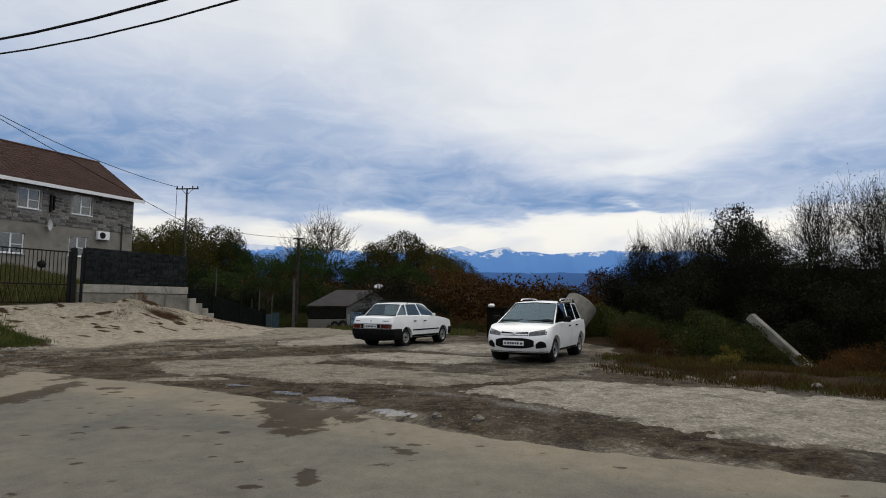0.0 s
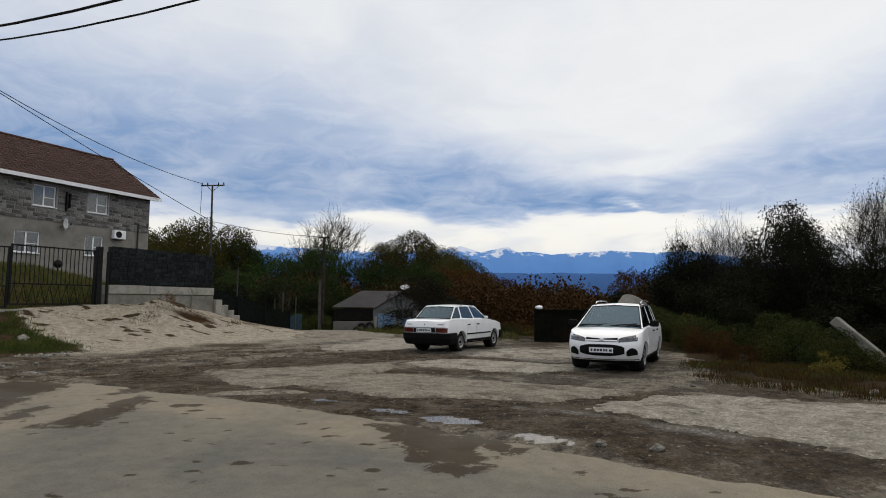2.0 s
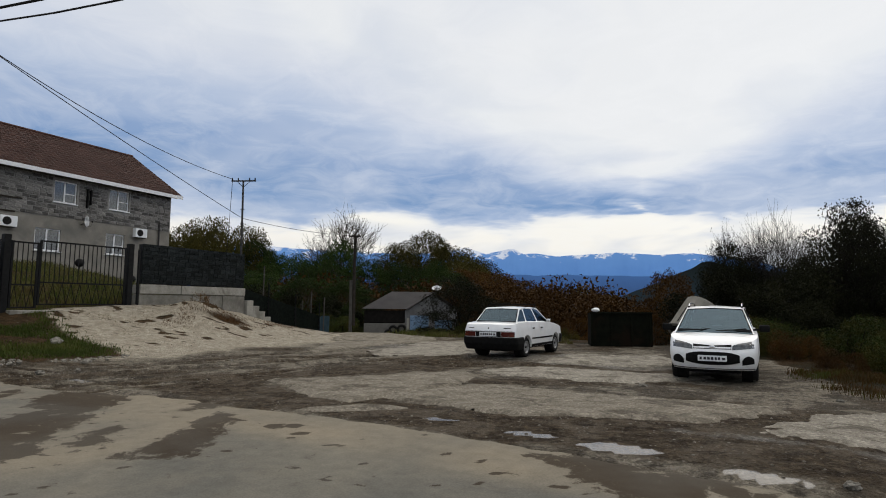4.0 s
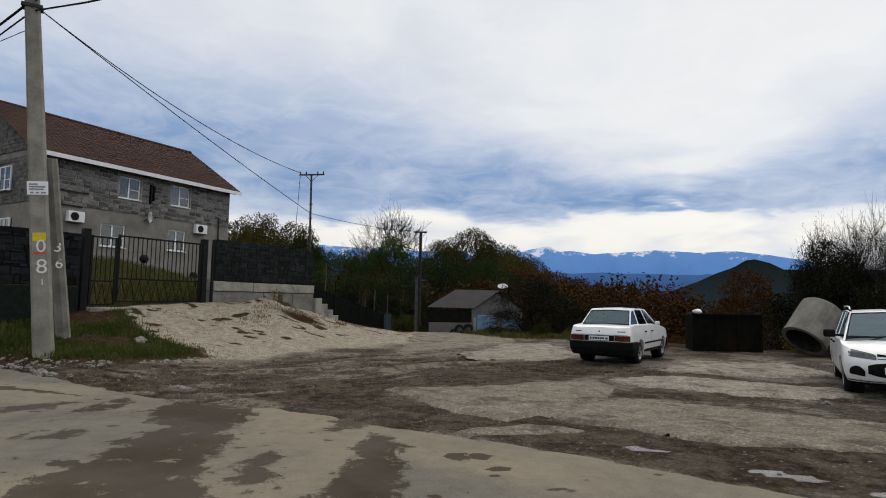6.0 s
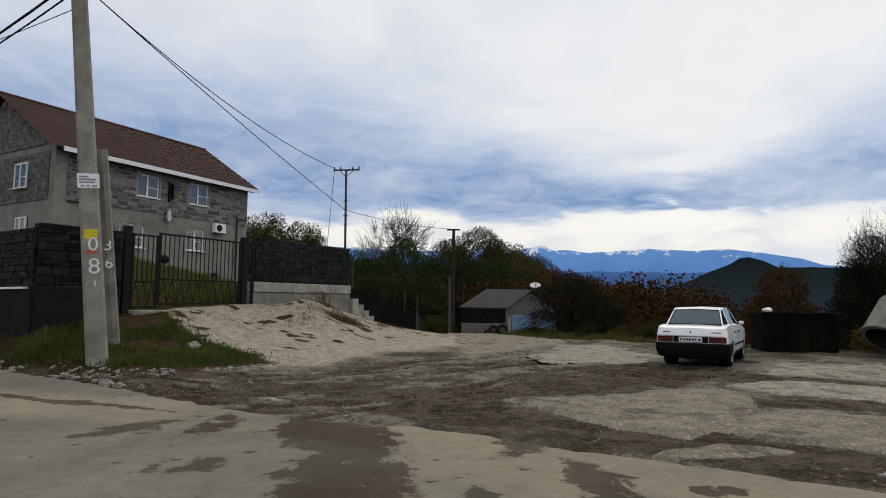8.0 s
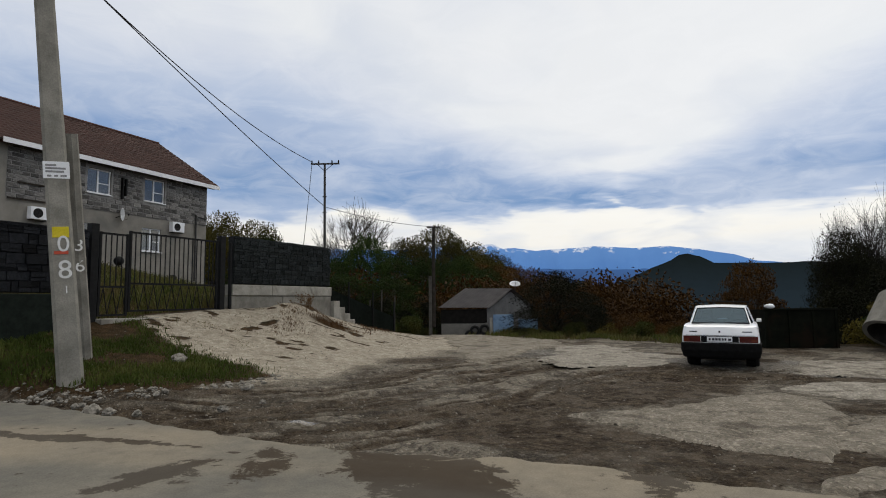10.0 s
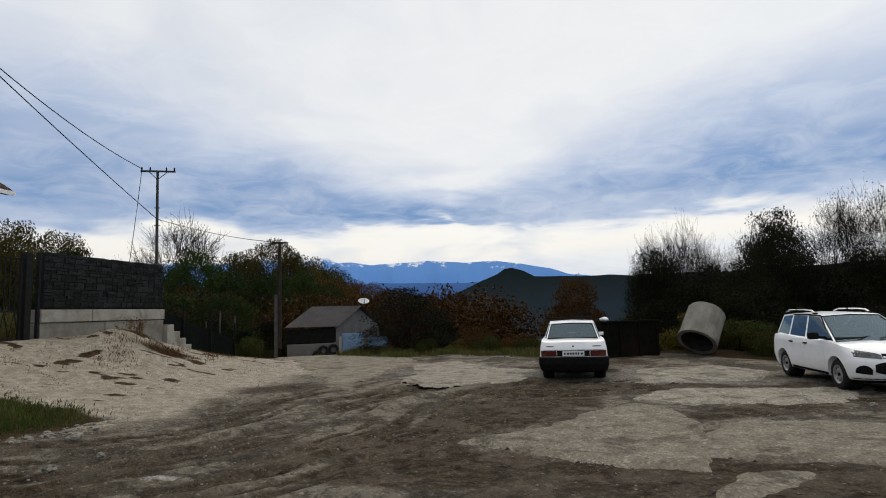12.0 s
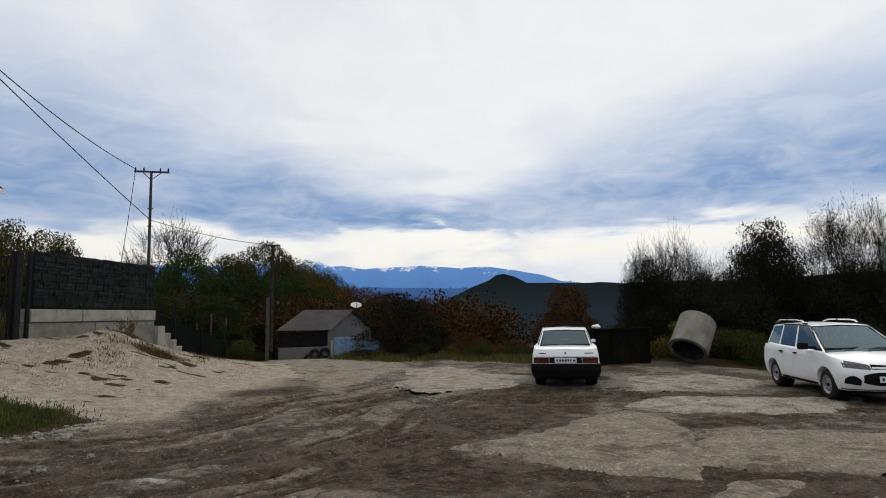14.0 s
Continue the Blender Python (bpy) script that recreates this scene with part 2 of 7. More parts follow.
def near(a, b, c, ds):
    """Grid lines ds apart from a to b, growing outwards to c metres away."""
    mid = list(np.arange(a, b, ds))
    lo, hi, step = [], [], ds
    p, q = a, b
    while q - b < c:
        step *= 1.17
        p, q = p - step, q + step
        lo.append(p)
        hi.append(q)
    return np.array(lo[::-1] + mid + hi)


def sheet(name, xs, ys, z, material, keep=None):
    """A grid mesh over xs and ys with heights z."""
    ny, nx = len(ys), len(xs)
    X, Y = np.meshgrid(xs, ys)
    co = np.stack([X, Y, z], -1).reshape(-1, 3)
    i = np.arange(ny * nx).reshape(ny, nx)
    q = np.stack([i[:-1, :-1], i[:-1, 1:], i[1:, 1:], i[1:, :-1]], -1).reshape(-1, 4)
    if keep is not None:
        k = keep.reshape(-1)
        q = q[k[q].all(1)]
        used = np.unique(q)
        back = np.full(ny * nx, -1)
        back[used] = np.arange(len(used))
        co, q = co[used], back[q]
    else:
        used = np.arange(ny * nx)
    me = bpy.data.meshes.new(name)
    me.from_pydata(co.tolist(), [], q.tolist())
    me.polygons.foreach_set("use_smooth", [True] * len(me.polygons))
    me.materials.append(material)
    return new(name, me), used


def mask(ob, name, values):
    a = ob.data.attributes.new(name, "FLOAT", "POINT")
    a.data.foreach_set("value", np.ascontiguousarray(values, dtype=np.float32))


def blobs(x, y, spots):
    """Stains: the strongest of some uneven ellipses (x, y, along, across, turn)."""
    m = np.zeros(x.shape)
    ragged = (fbm(x, y, 0.55, 5, 8.0) - 0.45) * 2.4 + (fbm(x, y, 0.16, 3, 3.0) - 0.5) * 1.1
    for cx, cy, a, b, turn in spots:
        c, s = math.cos(radians(turn)), math.sin(radians(turn))
        u, w = ((x - cx) * c + (y - cy) * s) / a, (-(x - cx) * s + (y - cy) * c) / b
        m = np.maximum(m, smooth(1.15, 0.85, np.hypot(u, w) + ragged * 0.55))
    return m


def patches(x, y, polys, rag=0.25, soft=0.10):
    """1 inside any of the plan polygons, with ragged edges."""
    m = np.zeros(x.shape)
    ragged = ((fbm(x, y, 0.7, 4, 8.0) - 0.5) * 1.6 + (fbm(x, y, 0.2, 3, 3.0) - 0.5) * 0.9) * rag
    for p in polys:
        m = np.maximum(m, smooth(soft, -soft, edge_distance(x, y, p) + ragged))
    return m


def ground_mat():
    m = bpy.data.materials.new("worn_asphalt_and_soil")
    m.use_nodes = True
    n = Nodes(m.node_tree)
    co = n.put("ShaderNodeTexCoord").outputs["Object"]
    at = lambda k: n.put("ShaderNodeAttribute", attr=k).outputs["Fac"]
    fine, mid, big = n.noise(co, 30, 6, 0.75), n.noise(co, 4.5, 7, 0.68), n.noise(co, 0.62, 9, 0.66, 0.5)
    lumps = n.noise(co, 11, 5, 0.7, 0.4)
    stones = n.put("ShaderNodeTexVoronoi", {"Vector": co, "Scale": 26.0, "Randomness": 1.0})
    pebbles = n.put("ShaderNodeTexVoronoi", {"Vector": co, "Scale": 9.0, "Randomness": 1.0})
    grit = n.ramp(stones.outputs["Color"], [(0.0, 0.25), (0.7, 0.7), (1.0, 1.5)])
    light = n.ramp(pebbles.outputs["Distance"], [(0.10, 1.0), (0.20, 0.0)])
    some = n.ramp(pebbles.outputs["Color"], [(0.72, 0.0), (0.8, 1.0)])
    crack = n.put("ShaderNodeTexVoronoi", {"Vector": n.put("ShaderNodeVectorMath", {0: co, 1: n.put("ShaderNodeTexNoise", {"Vector": co, "Scale": 2.0, "Detail": 4.0}).outputs[1]}, operation="ADD").outputs[0], "Scale": 0.75}, feature="DISTANCE_TO_EDGE")
    seam = n.ramp(crack.outputs["Distance"], [(0.0, 1.0), (0.035, 0.0)])

    def edge(a, soft=0.2, amount=0.7):
        k = n.math("ADD", a, n.math("MULTIPLY_ADD", mid, amount, -amount / 2))
        return n.ramp(n.math("ADD", k, n.math("MULTIPLY_ADD", fine, 0.4, -0.2)), [(0.5 - soft, 0.0), (0.5 + soft, 1.0)])

    asphalt = n.mix(n.ramp(big, [(0.46, 0.0), (0.53, 1.0)]), (0.120, 0.102, 0.078), (0.285, 0.252, 0.198))
    asphalt = n.mix(n.ramp(mid, [(0.50, 0.0), (0.62, 0.75)]), asphalt, (0.062, 0.053, 0.043))
    asphalt = n.mix(n.ramp(lumps, [(0.55, 0.0), (0.68, 0.55)]), asphalt, (0.33, 0.305, 0.265))
    asphalt = n.mix(n.math("MULTIPLY", seam, 0.6), asphalt, (0.05, 0.043, 0.035))
    asphalt = n.mix(0.6, asphalt, grit, "MULTIPLY")
    mud = n.mix(n.ramp(mid, [(0.35, 0.0), (0.65, 1.0)]), (0.019, 0.013, 0.008), (0.118, 0.090, 0.060))
    mud = n.mix(n.ramp(lumps, [(0.54, 0.0), (0.68, 0.6)]), mud, (0.21, 0.18, 0.14))
    mud = n.mix(n.ramp(n.noise(co, 1.3, 8, 0.7, 0.6), [(0.49, 0.0), (0.57, 0.55)]), mud, (0.185, 0.155, 0.118))
    mud = n.mix(0.5, mud, grit, "MULTIPLY")
    sand = n.mix(n.ramp(mid, [(0.35, 0.0), (0.65, 1.0)]), (0.34, 0.295, 0.225), (0.56, 0.505, 0.405))
    sand = n.mix(n.ramp(lumps, [(0.58, 0.0), (0.66, 0.6)]), sand, (0.20, 0.165, 0.115))
    sand = n.mix(0.4, sand, grit, "MULTIPLY")
    turf = n.mix(n.ramp(mid, [(0.35, 0.0), (0.62, 1.0)]), (0.028, 0.022, 0.010), (0.082, 0.050, 0.025))
    turf = n.mix(0.4, turf, grit, "MULTIPLY")
    gravel = n.mix(0.9, (0.34, 0.32, 0.285), grit, "MULTIPLY")
    gravel = n.mix(n.ramp(mid, [(0.52, 0.0), (0.64, 0.7)]), gravel, (0.07, 0.062, 0.05))
    wild = n.mix(n.ramp(big, [(0.4, 0.0), (0.62, 1.0)]), (0.014, 0.014, 0.006), (0.045, 0.026, 0.011))
    col = n.mix(edge(at("gravel"), 0.25), asphalt, gravel)
    col = n.mix(edge(at("sand"), 0.18), col, sand)
    col = n.mix(edge(at("mud"), 0.22), col, mud)
    col = n.mix(n.math("MULTIPLY", n.math("MULTIPLY", light, some), 0.8), col, (0.34, 0.315, 0.27))
    col = n.mix(edge(at("turf"), 0.15), col, turf)
    col = n.mix(edge(at("wild"), 0.15), col, wild)
    wet = edge(at("wet"), 0.1, 0.25)
    col = n.mix(n.math("MULTIPLY", wet, 0.55), col, (0.05, 0.045, 0.04))
    b = n.put("ShaderNodeBsdfPrincipled", {"Base Color": col, "Roughness": n.math("MULTIPLY_ADD", wet, -0.72, 0.92), "Specular IOR Level": n.math("MULTIPLY_ADD", wet, 0.45, 0.06)})
    hgt = n.math("ADD", n.math("MULTIPLY", mid, 2.2), n.math("ADD", n.math("MULTIPLY", lumps, 1.2), n.math("ADD", fine, n.math("MULTIPLY", stones.outputs["Distance"], -1.2))))
    bp = n.put("ShaderNodeBump", {"Strength": n.math("MULTIPLY_ADD", wet, -0.85, 0.95), "Distance": 0.05, "Height": hgt})
    n.link(bp.outputs[0], b.inputs["Normal"])
    n.put("ShaderNodeOutputMaterial", {0: b.outputs[0]})
    return m


def band(x, y, pts, width):
    """1 along a line of points, falling to 0 at its width."""
    return smooth(width, width * 0.45, line_distance(x, y, pts))


def line_distance(x, y, pts):
    best = np.full(x.shape, 1e9)
    for (ax, ay), (bx, by) in zip(pts, pts[1:]):
        dx, dy = bx - ax, by - ay
        t = np.clip(((x - ax) * dx + (y - ay) * dy) / (dx * dx + dy * dy), 0, 1)
        best = np.minimum(best, np.hypot(x - ax - t * dx, y - ay - t * dy))
    return best


RUTS = [[(-20, 16.2), (-16, 14.9), (-13.4, 14.6), (-11.4, 15.2), (-10.2, 16.6), (-9.3, 18.7), (-7.5, 20.6), (-5.5, 22)],
        [(-11.8, 13.4), (-10.8, 13.5), (-10.0, 13.9), (-9.2, 14.6), (-8.1, 16.1)],
        [(-20, 15.6), (-16, 14.2), (-13.2, 13.8), (-11.0, 14.3), (-9.6, 15.6), (-8.2, 17.6), (-5.6, 18.9), (-2, 18.2)]]


def verge_line(x):
    """Metres from the road's edge at which the grass verge by the pole begins."""
    return np.interp(x, [-19, -17, -15.7, -14.9, -14, -13], [0.0, 0.3, 0.8, 1.6, 2.9, 5.0])


def build_ground():
    xs, ys = near(-23, 9, 4300, 0.11), near(2, 31, 4300, 0.11)
    X, Y = np.meshgrid(xs, ys)
    Z = height(X, Y)
    v, d = road_v(X, Y), edge_distance(X, Y, LOT)
    s, f = fence_coords(X, Y)
    rut = np.zeros(X.shape)
    for r in RUTS:
        for off in (-0.95, -0.45, 0.0, 0.5, 0.9):
            rut = np.maximum(rut, band(X, Y, [(a + off * 0.3, b + off) for a, b in r], 0.22))
    rut *= 0.6 + 0.8 * (fbm(X, Y, 0.9, 3, 6.0) - 0.3)
    Z = Z - 0.075 * np.clip(rut, 0, 1) - smooth(0.5, 0.1, v) * 0.06
    # tyre streaks that follow the ruts
    off = line_distance(X, Y, RUTS[0])
    streak = vnoise(off / 0.17 + 40, (X + 0.6 * Y) / 2.6 + 60) * 0.65 + vnoise(off / 0.07 + 90, (X + 0.6 * Y) / 1.6 + 20) * 0.35
    tracked = smooth(3.0, 1.6, off) * smooth(0.3, 0.6, v) * smooth(-4.5, -7, X)
    Z = Z - 0.06 * tracked * smooth(0.45, 0.7, streak)
    ob, used = sheet("ground", xs, ys, Z, ground_mat())
    tagged(ob, "worn grey-brown asphalt lot with mud, sand and brush beyond", "ground", kind="structure")
    lot = smooth(0.3, -0.3, d)
    broad = np.maximum(np.maximum(band(X, Y, [(-20, 15.4), (-13.3, 14.2), (-10.8, 14.6), (-9.6, 15.4)], 1.0), 0.9 * band(X, Y, [(-9.8, 15.4), (-7.8, 18.2), (-5.2, 19.2)], 1.3)),
                       0.95 * band(X, Y, [(-9.6, 13.4), (-7.4, 12.3), (-5.2, 11.2), (-2.4, 9.9), (-0.6, 9.0)], 1.0))
    broad = np.maximum(broad, 0.9 * band(X, Y, [(-2.6, 9.9), (-1.0, 11.6), (-0.6, 12.6)], 0.7))
    broad = np.maximum(broad, 0.85 * band(X, Y, [(-5.4, 12.6), (-3.0, 12.2), (0.0, 10.0), (2.2, 8.0)], 0.55))
    broad = np.maximum(broad, 0.9 * band(X, Y, [(-3.9, 14.6), (-2.4, 15.0), (-0.9, 15.2), (0.4, 14.4)], 0.5))
    broad = np.maximum(broad, 0.85 * band(X, Y, [(-5.8, 18.2), (-3.2, 18.4), (-1.2, 17.2), (1.0, 16.0)], 0.7))
    dark = [[(-8.6, 11.7), (-8.6, 13.9), (-7.45, 13.6), (-6.5, 12.5), (-5.9, 12.1), (-6.4, 11.2), (-7.3, 11.1)],
            [(-9.9, 16.1), (-8.0, 19.7), (-5.25, 19.7), (-3.75, 17.6), (-5.8, 15.5), (-6.8, 14.6), (-8.2, 14.1), (-9.45, 13.4)],
            [(-6.2, 12.0), (-5.3, 12.6), (-4.3, 11.5), (-3.3, 10.8), (-1.8, 10.4), (-0.4, 9.2), (1.2, 8.3), (3.6, 6.9), (3.2, 6.4), (0.2, 7.4), (-1.8, 8.9), (-3.6, 9.6), (-5.2, 10.6)],
            [(-3.6, 15.2), (-2.7, 15.3), (-1.6, 14.6), (-2.4, 14.2), (-3.6, 14.3)], [(-3.5, 17.9), (-1.5, 17.4), (0.6, 17.4), (0.9, 16.7), (-1.2, 16.9), (-3.2, 17.3)]]
    broad = np.maximum(broad, 0.8 * patches(X, Y, dark, 0.7, 0.35))
    spots = np.clip((fbm(X, Y, 1.8, 4, 2.0) - 0.53) * 5, 0, 0.8)
    mud = np.clip(np.maximum(broad * (0.55 + 0.75 * fbm(X, Y, 1.1, 3, 5.0)), np.maximum(rut, spots * smooth(0.2, 1.5, v))), 0, 1) * lot
    mud = mud * (1 - tracked) + tracked * np.clip(0.10 + 2.3 * (streak - 0.30) + 0.7 * (fbm(X, Y, 1.4, 3, 23.0) - 0.5), 0, 1)
    sand = smooth(7.6, 4.6, f + 1.6 * (fbm(X, Y, 1.6, 3) - 0.5)) * smooth(-0.8, 0.3, f) * smooth(-6.0, -4.6, s) * smooth(12.5, 4.5, s + 2.4 * (fbm(X, Y, 1.1, 3, 4.0) - 0.5))
    turf = np.maximum(smooth(-3.0, -4.0, s + 0.12 * f + 1.6 * (fbm(X, Y, 1.5, 3, 1.0) - 0.5)) * smooth(7.0, 5.6, f) * smooth(-0.15, 0.25, v - verge_line(X) + 0.5 * (fbm(X, Y, 0.7, 3, 71.0) - 0.5)), smooth(0.3, -0.5, f))
    turf = np.maximum(turf, sand * np.clip((fbm(X * 0.7 - Y * 0.2, Y * 1.1, 0.34, 3, 9.0) - 0.62) * 9, 0, 1) * smooth(5.5, 3.5, f))
    turf = np.maximum(turf, (0.55 + 0.9 * (fbm(X, Y, 0.6, 3, 19.0) - 0.4)) * np.exp(-(((s - 2.4) / 2.2) ** 2 + ((f - 2.15) / 0.7) ** 2)))
    gravel = np.maximum(band(X, Y, [(-2, 11.2), (1.6, 9.8), (4.5, 8.6), (14, 3.6)], 2.2), 0.8 * band(X, Y, [(-8, 24), (-4, 22.5), (0, 17)], 2.0)) * (0.4 + 0.9 * fbm(X, Y, 1.3, 3, 11.0))
    wet = blobs(X, Y, [(-2.4, 9.3, 0.45, 0.16, -25), (-3.3, 9.95, 0.35, 0.1, -25), (-4.4, 10.6, 0.3, 0.1, -25), (-11.9, 13.9, 0.3, 0.07, -5), (-1.2, 8.4, 0.4, 0.12, -30)])
    for k, a in (("mud", mud * (1 - 0.92 * np.clip(sand, 0, 1))), ("sand", sand * (1 - turf)), ("turf", turf), ("gravel", gravel * lot), ("wet", wet * lot), ("wild", smooth(0.2, 0.9, d + (fbm(X, Y, 1.0, 3) - 0.5) * 0.8))):
        mask(ob, k, a.reshape(-1)[used])
    return ob


build_ground()


def road_mat():
    m = bpy.data.materials.new("dusty_grey_road")
    m.use_nodes = True
    n = Nodes(m.node_tree)
    co = n.put("ShaderNodeTexCoord").outputs["Object"]
    fine, mid, big = n.noise(co, 60, 5, 0.7), n.noise(co, 5, 5, 0.6), n.noise(co, 0.45, 4, 0.55, 0.6)
    dust = n.put("ShaderNodeAttribute", attr="dust").outputs["Fac"]
    damp = n.put("ShaderNodeAttribute", attr="damp").outputs["Fac"]
    col = n.mix(n.ramp(big, [(0.35, 0.0), (0.65, 1.0)]), (0.108, 0.104, 0.090), (0.155, 0.143, 0.116))
    col = n.mix(n.math("MULTIPLY", dust, 0.85), col, (0.225, 0.192, 0.140))
    col = n.mix(n.ramp(n.noise(co, 1.2, 7, 0.65, 0.8), [(0.48, 0.0), (0.64, 0.35)]), col, (0.170, 0.152, 0.120))
    col = n.mix(0.5, col, n.ramp(fine, [(0.3, 0.3), (0.7, 0.7)]), "OVERLAY")
    col = n.mix(0.3, col, n.ramp(mid, [(0.3, 0.3), (0.7, 0.7)]), "OVERLAY")
    damp = n.ramp(n.math("ADD", damp, n.math("ADD", n.math("MULTIPLY_ADD", n.noise(co, 3.2, 9, 0.72, 0.4), 3.4, -1.7), n.math("MULTIPLY_ADD", fine, 0.9, -0.45))), [(0.46, 0.0), (0.64, 1.0)])
    col = n.mix(n.math("MULTIPLY", damp, 0.86), col, n.mix(n.ramp(big, [(0.42, 0.0), (0.56, 1.0)]), (0.030, 0.020, 0.011), (0.046, 0.038, 0.029)))
    b = n.put("ShaderNodeBsdfPrincipled", {"Base Color": col, "Roughness": n.math("MULTIPLY_ADD", damp, -0.05, 0.93), "Specular IOR Level": 0.08})
    bp = n.put("ShaderNodeBump", {"Strength": 0.3, "Distance": 0.01, "Height": n.math("ADD", fine, mid)})
    n.link(bp.outputs[0], b.inputs["Normal"])
    n.put("ShaderNodeOutputMaterial", {0: b.outputs[0]})
    return m


def build_road():
    """The made-up road: a strip along the lot with a crumbled edge."""
    us, vs = near(-22, 10, 90, 0.07), np.arange(-9.5, 0.95, 0.07)
    U, v = np.meshgrid(us, vs)
    X, Y = U * ROAD_D[0] + v * ROAD_N[0], 7.4 + U * ROAD_D[1] + v * ROAD_N[1]
    ragged = (fbm(X, Y, 1.4, 4, 2.0) - 0.5) * 0.22 + (fbm(X, Y, 0.25, 2) - 0.5) * 0.16
    e = v + ragged - np.interp(X, [-16, -10.7, -9.3, -7, -5, -3, -1.7, -0.8, 0, 1.2, 3.2, 10], [-0.2, -0.3, 0.2, 0.3, 0.38, 0.25, 0.05, -0.2, -0.35, -0.25, -0.15, -0.1])
    z = 0.012 + 0.01 * (fbm(X, Y, 3, 3) - 0.5) - smooth(-0.10, 0.06, e) * 0.10
    ob, used = sheet("road", us, vs, z, road_mat(), e < 0.12)
    ob.matrix_world = Matrix.Translation((0, 7.4, 0)) @ Matrix.Rotation(math.atan2(ROAD_D[1], ROAD_D[0]), 4, "Z")
    tagged(ob, "smooth dusty grey road with dark damp mud stains", "road", kind="structure")
    damp = patches(X, Y, [[(-10.85, 11.9), (-10.75, 12.7), (-9.4, 12.2), (-9.1, 10.6), (-8.75, 9.6), (-8.1, 8.3), (-8.6, 7.2), (-9.6, 7.4), (-9.75, 8.8), (-10.02, 9.5), (-10.0, 10.3), (-10.55, 11.15)],
                          [(-8.35, 9.1), (-8.25, 9.7), (-7.95, 9.5), (-7.7, 8.6), (-7.95, 8.4)], [(-8.2, 11.35), (-7.95, 10.7), (-7.6, 10.7), (-7.7, 11.3)], [(-7.5, 10.6), (-7.35, 9.6), (-7.3, 8.3), (-6.6, 8.4), (-6.8, 9.4), (-7.1, 10.6)],
                          [(-11.62, 11.1), (-11.75, 12.1), (-11.45, 12.1), (-11.32, 11.2)], [(-10.93, 9.7), (-10.93, 10.15), (-10.68, 10.15), (-10.68, 9.7)], [(-11.28, 9.55), (-11.28, 10.1), (-11.08, 10.05), (-11.08, 9.6)],
                          [(-12.75, 10.7), (-12.5, 11.7), (-12.15, 11.65), (-12.2, 11.0)], [(-3.3, 8.9), (-2.1, 9.2), (-1.55, 8.4), (-1.67, 7.5), (-2.0, 7.8), (-2.02, 6.9), (-2.34, 6.8), (-2.74, 7.7)]], 0.22, 0.26)
    damp = np.maximum(damp, blobs(X, Y, [(-15.2, 12.8, 1.5, 0.12, -18), (-13.6, 12.5, 1.3, 0.1, -14), (-0.87, 6.31, 0.26, 0.08, -50), (-1.49, 5.35, 0.24, 0.10, -70), (-1.84, 5.1, 0.13, 0.09, 0), (-2.94, 6.89, 0.10, 0.08, 0),
                                         (-7.9, 11.5, 0.3, 0.12, 60), (-6.3, 9.9, 0.2, 0.12, 0), (-5.9, 9.5, 0.12, 0.08, 0), (-4.2, 7.0, 0.15, 0.08, 20), (-9.9, 8.9, 0.14, 0.08, 0)]))
    fleck = np.clip((fbm(X, Y, 0.16, 2, 21.0) - 0.80) * 12, 0, 1)
    lane = np.maximum(band(X, Y, [(-12, 5), (-8.4, 8.6), (-7.6, 11.5)], 1.5), band(X, Y, [(-16, 12.6), (-10, 12.0), (-5, 9.6), (2, 6)], 1.1))
    mask(ob, "damp", np.maximum(damp, fleck).reshape(-1)[used])
    mask(ob, "dust", (lane * fbm(X, Y, 1.2, 4, 14.0) * 1.3).clip(0, 1).reshape(-1)[used])


build_road()

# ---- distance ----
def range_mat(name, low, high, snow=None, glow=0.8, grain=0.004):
    """Far slopes as plain backdrop: air haze is mixed into colour and emission."""
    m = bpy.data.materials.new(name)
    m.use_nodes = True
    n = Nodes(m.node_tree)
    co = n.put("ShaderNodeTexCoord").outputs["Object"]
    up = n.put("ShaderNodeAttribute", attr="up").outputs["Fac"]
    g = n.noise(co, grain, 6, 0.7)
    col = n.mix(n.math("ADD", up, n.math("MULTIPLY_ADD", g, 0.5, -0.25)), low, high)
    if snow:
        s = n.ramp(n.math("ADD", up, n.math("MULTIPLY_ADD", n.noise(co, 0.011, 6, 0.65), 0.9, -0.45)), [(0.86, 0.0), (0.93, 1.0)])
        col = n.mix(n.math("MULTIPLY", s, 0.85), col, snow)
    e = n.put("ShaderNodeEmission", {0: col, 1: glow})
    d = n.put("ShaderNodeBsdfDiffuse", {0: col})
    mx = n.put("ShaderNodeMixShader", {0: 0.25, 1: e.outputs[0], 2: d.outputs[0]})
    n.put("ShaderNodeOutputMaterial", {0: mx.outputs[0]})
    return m


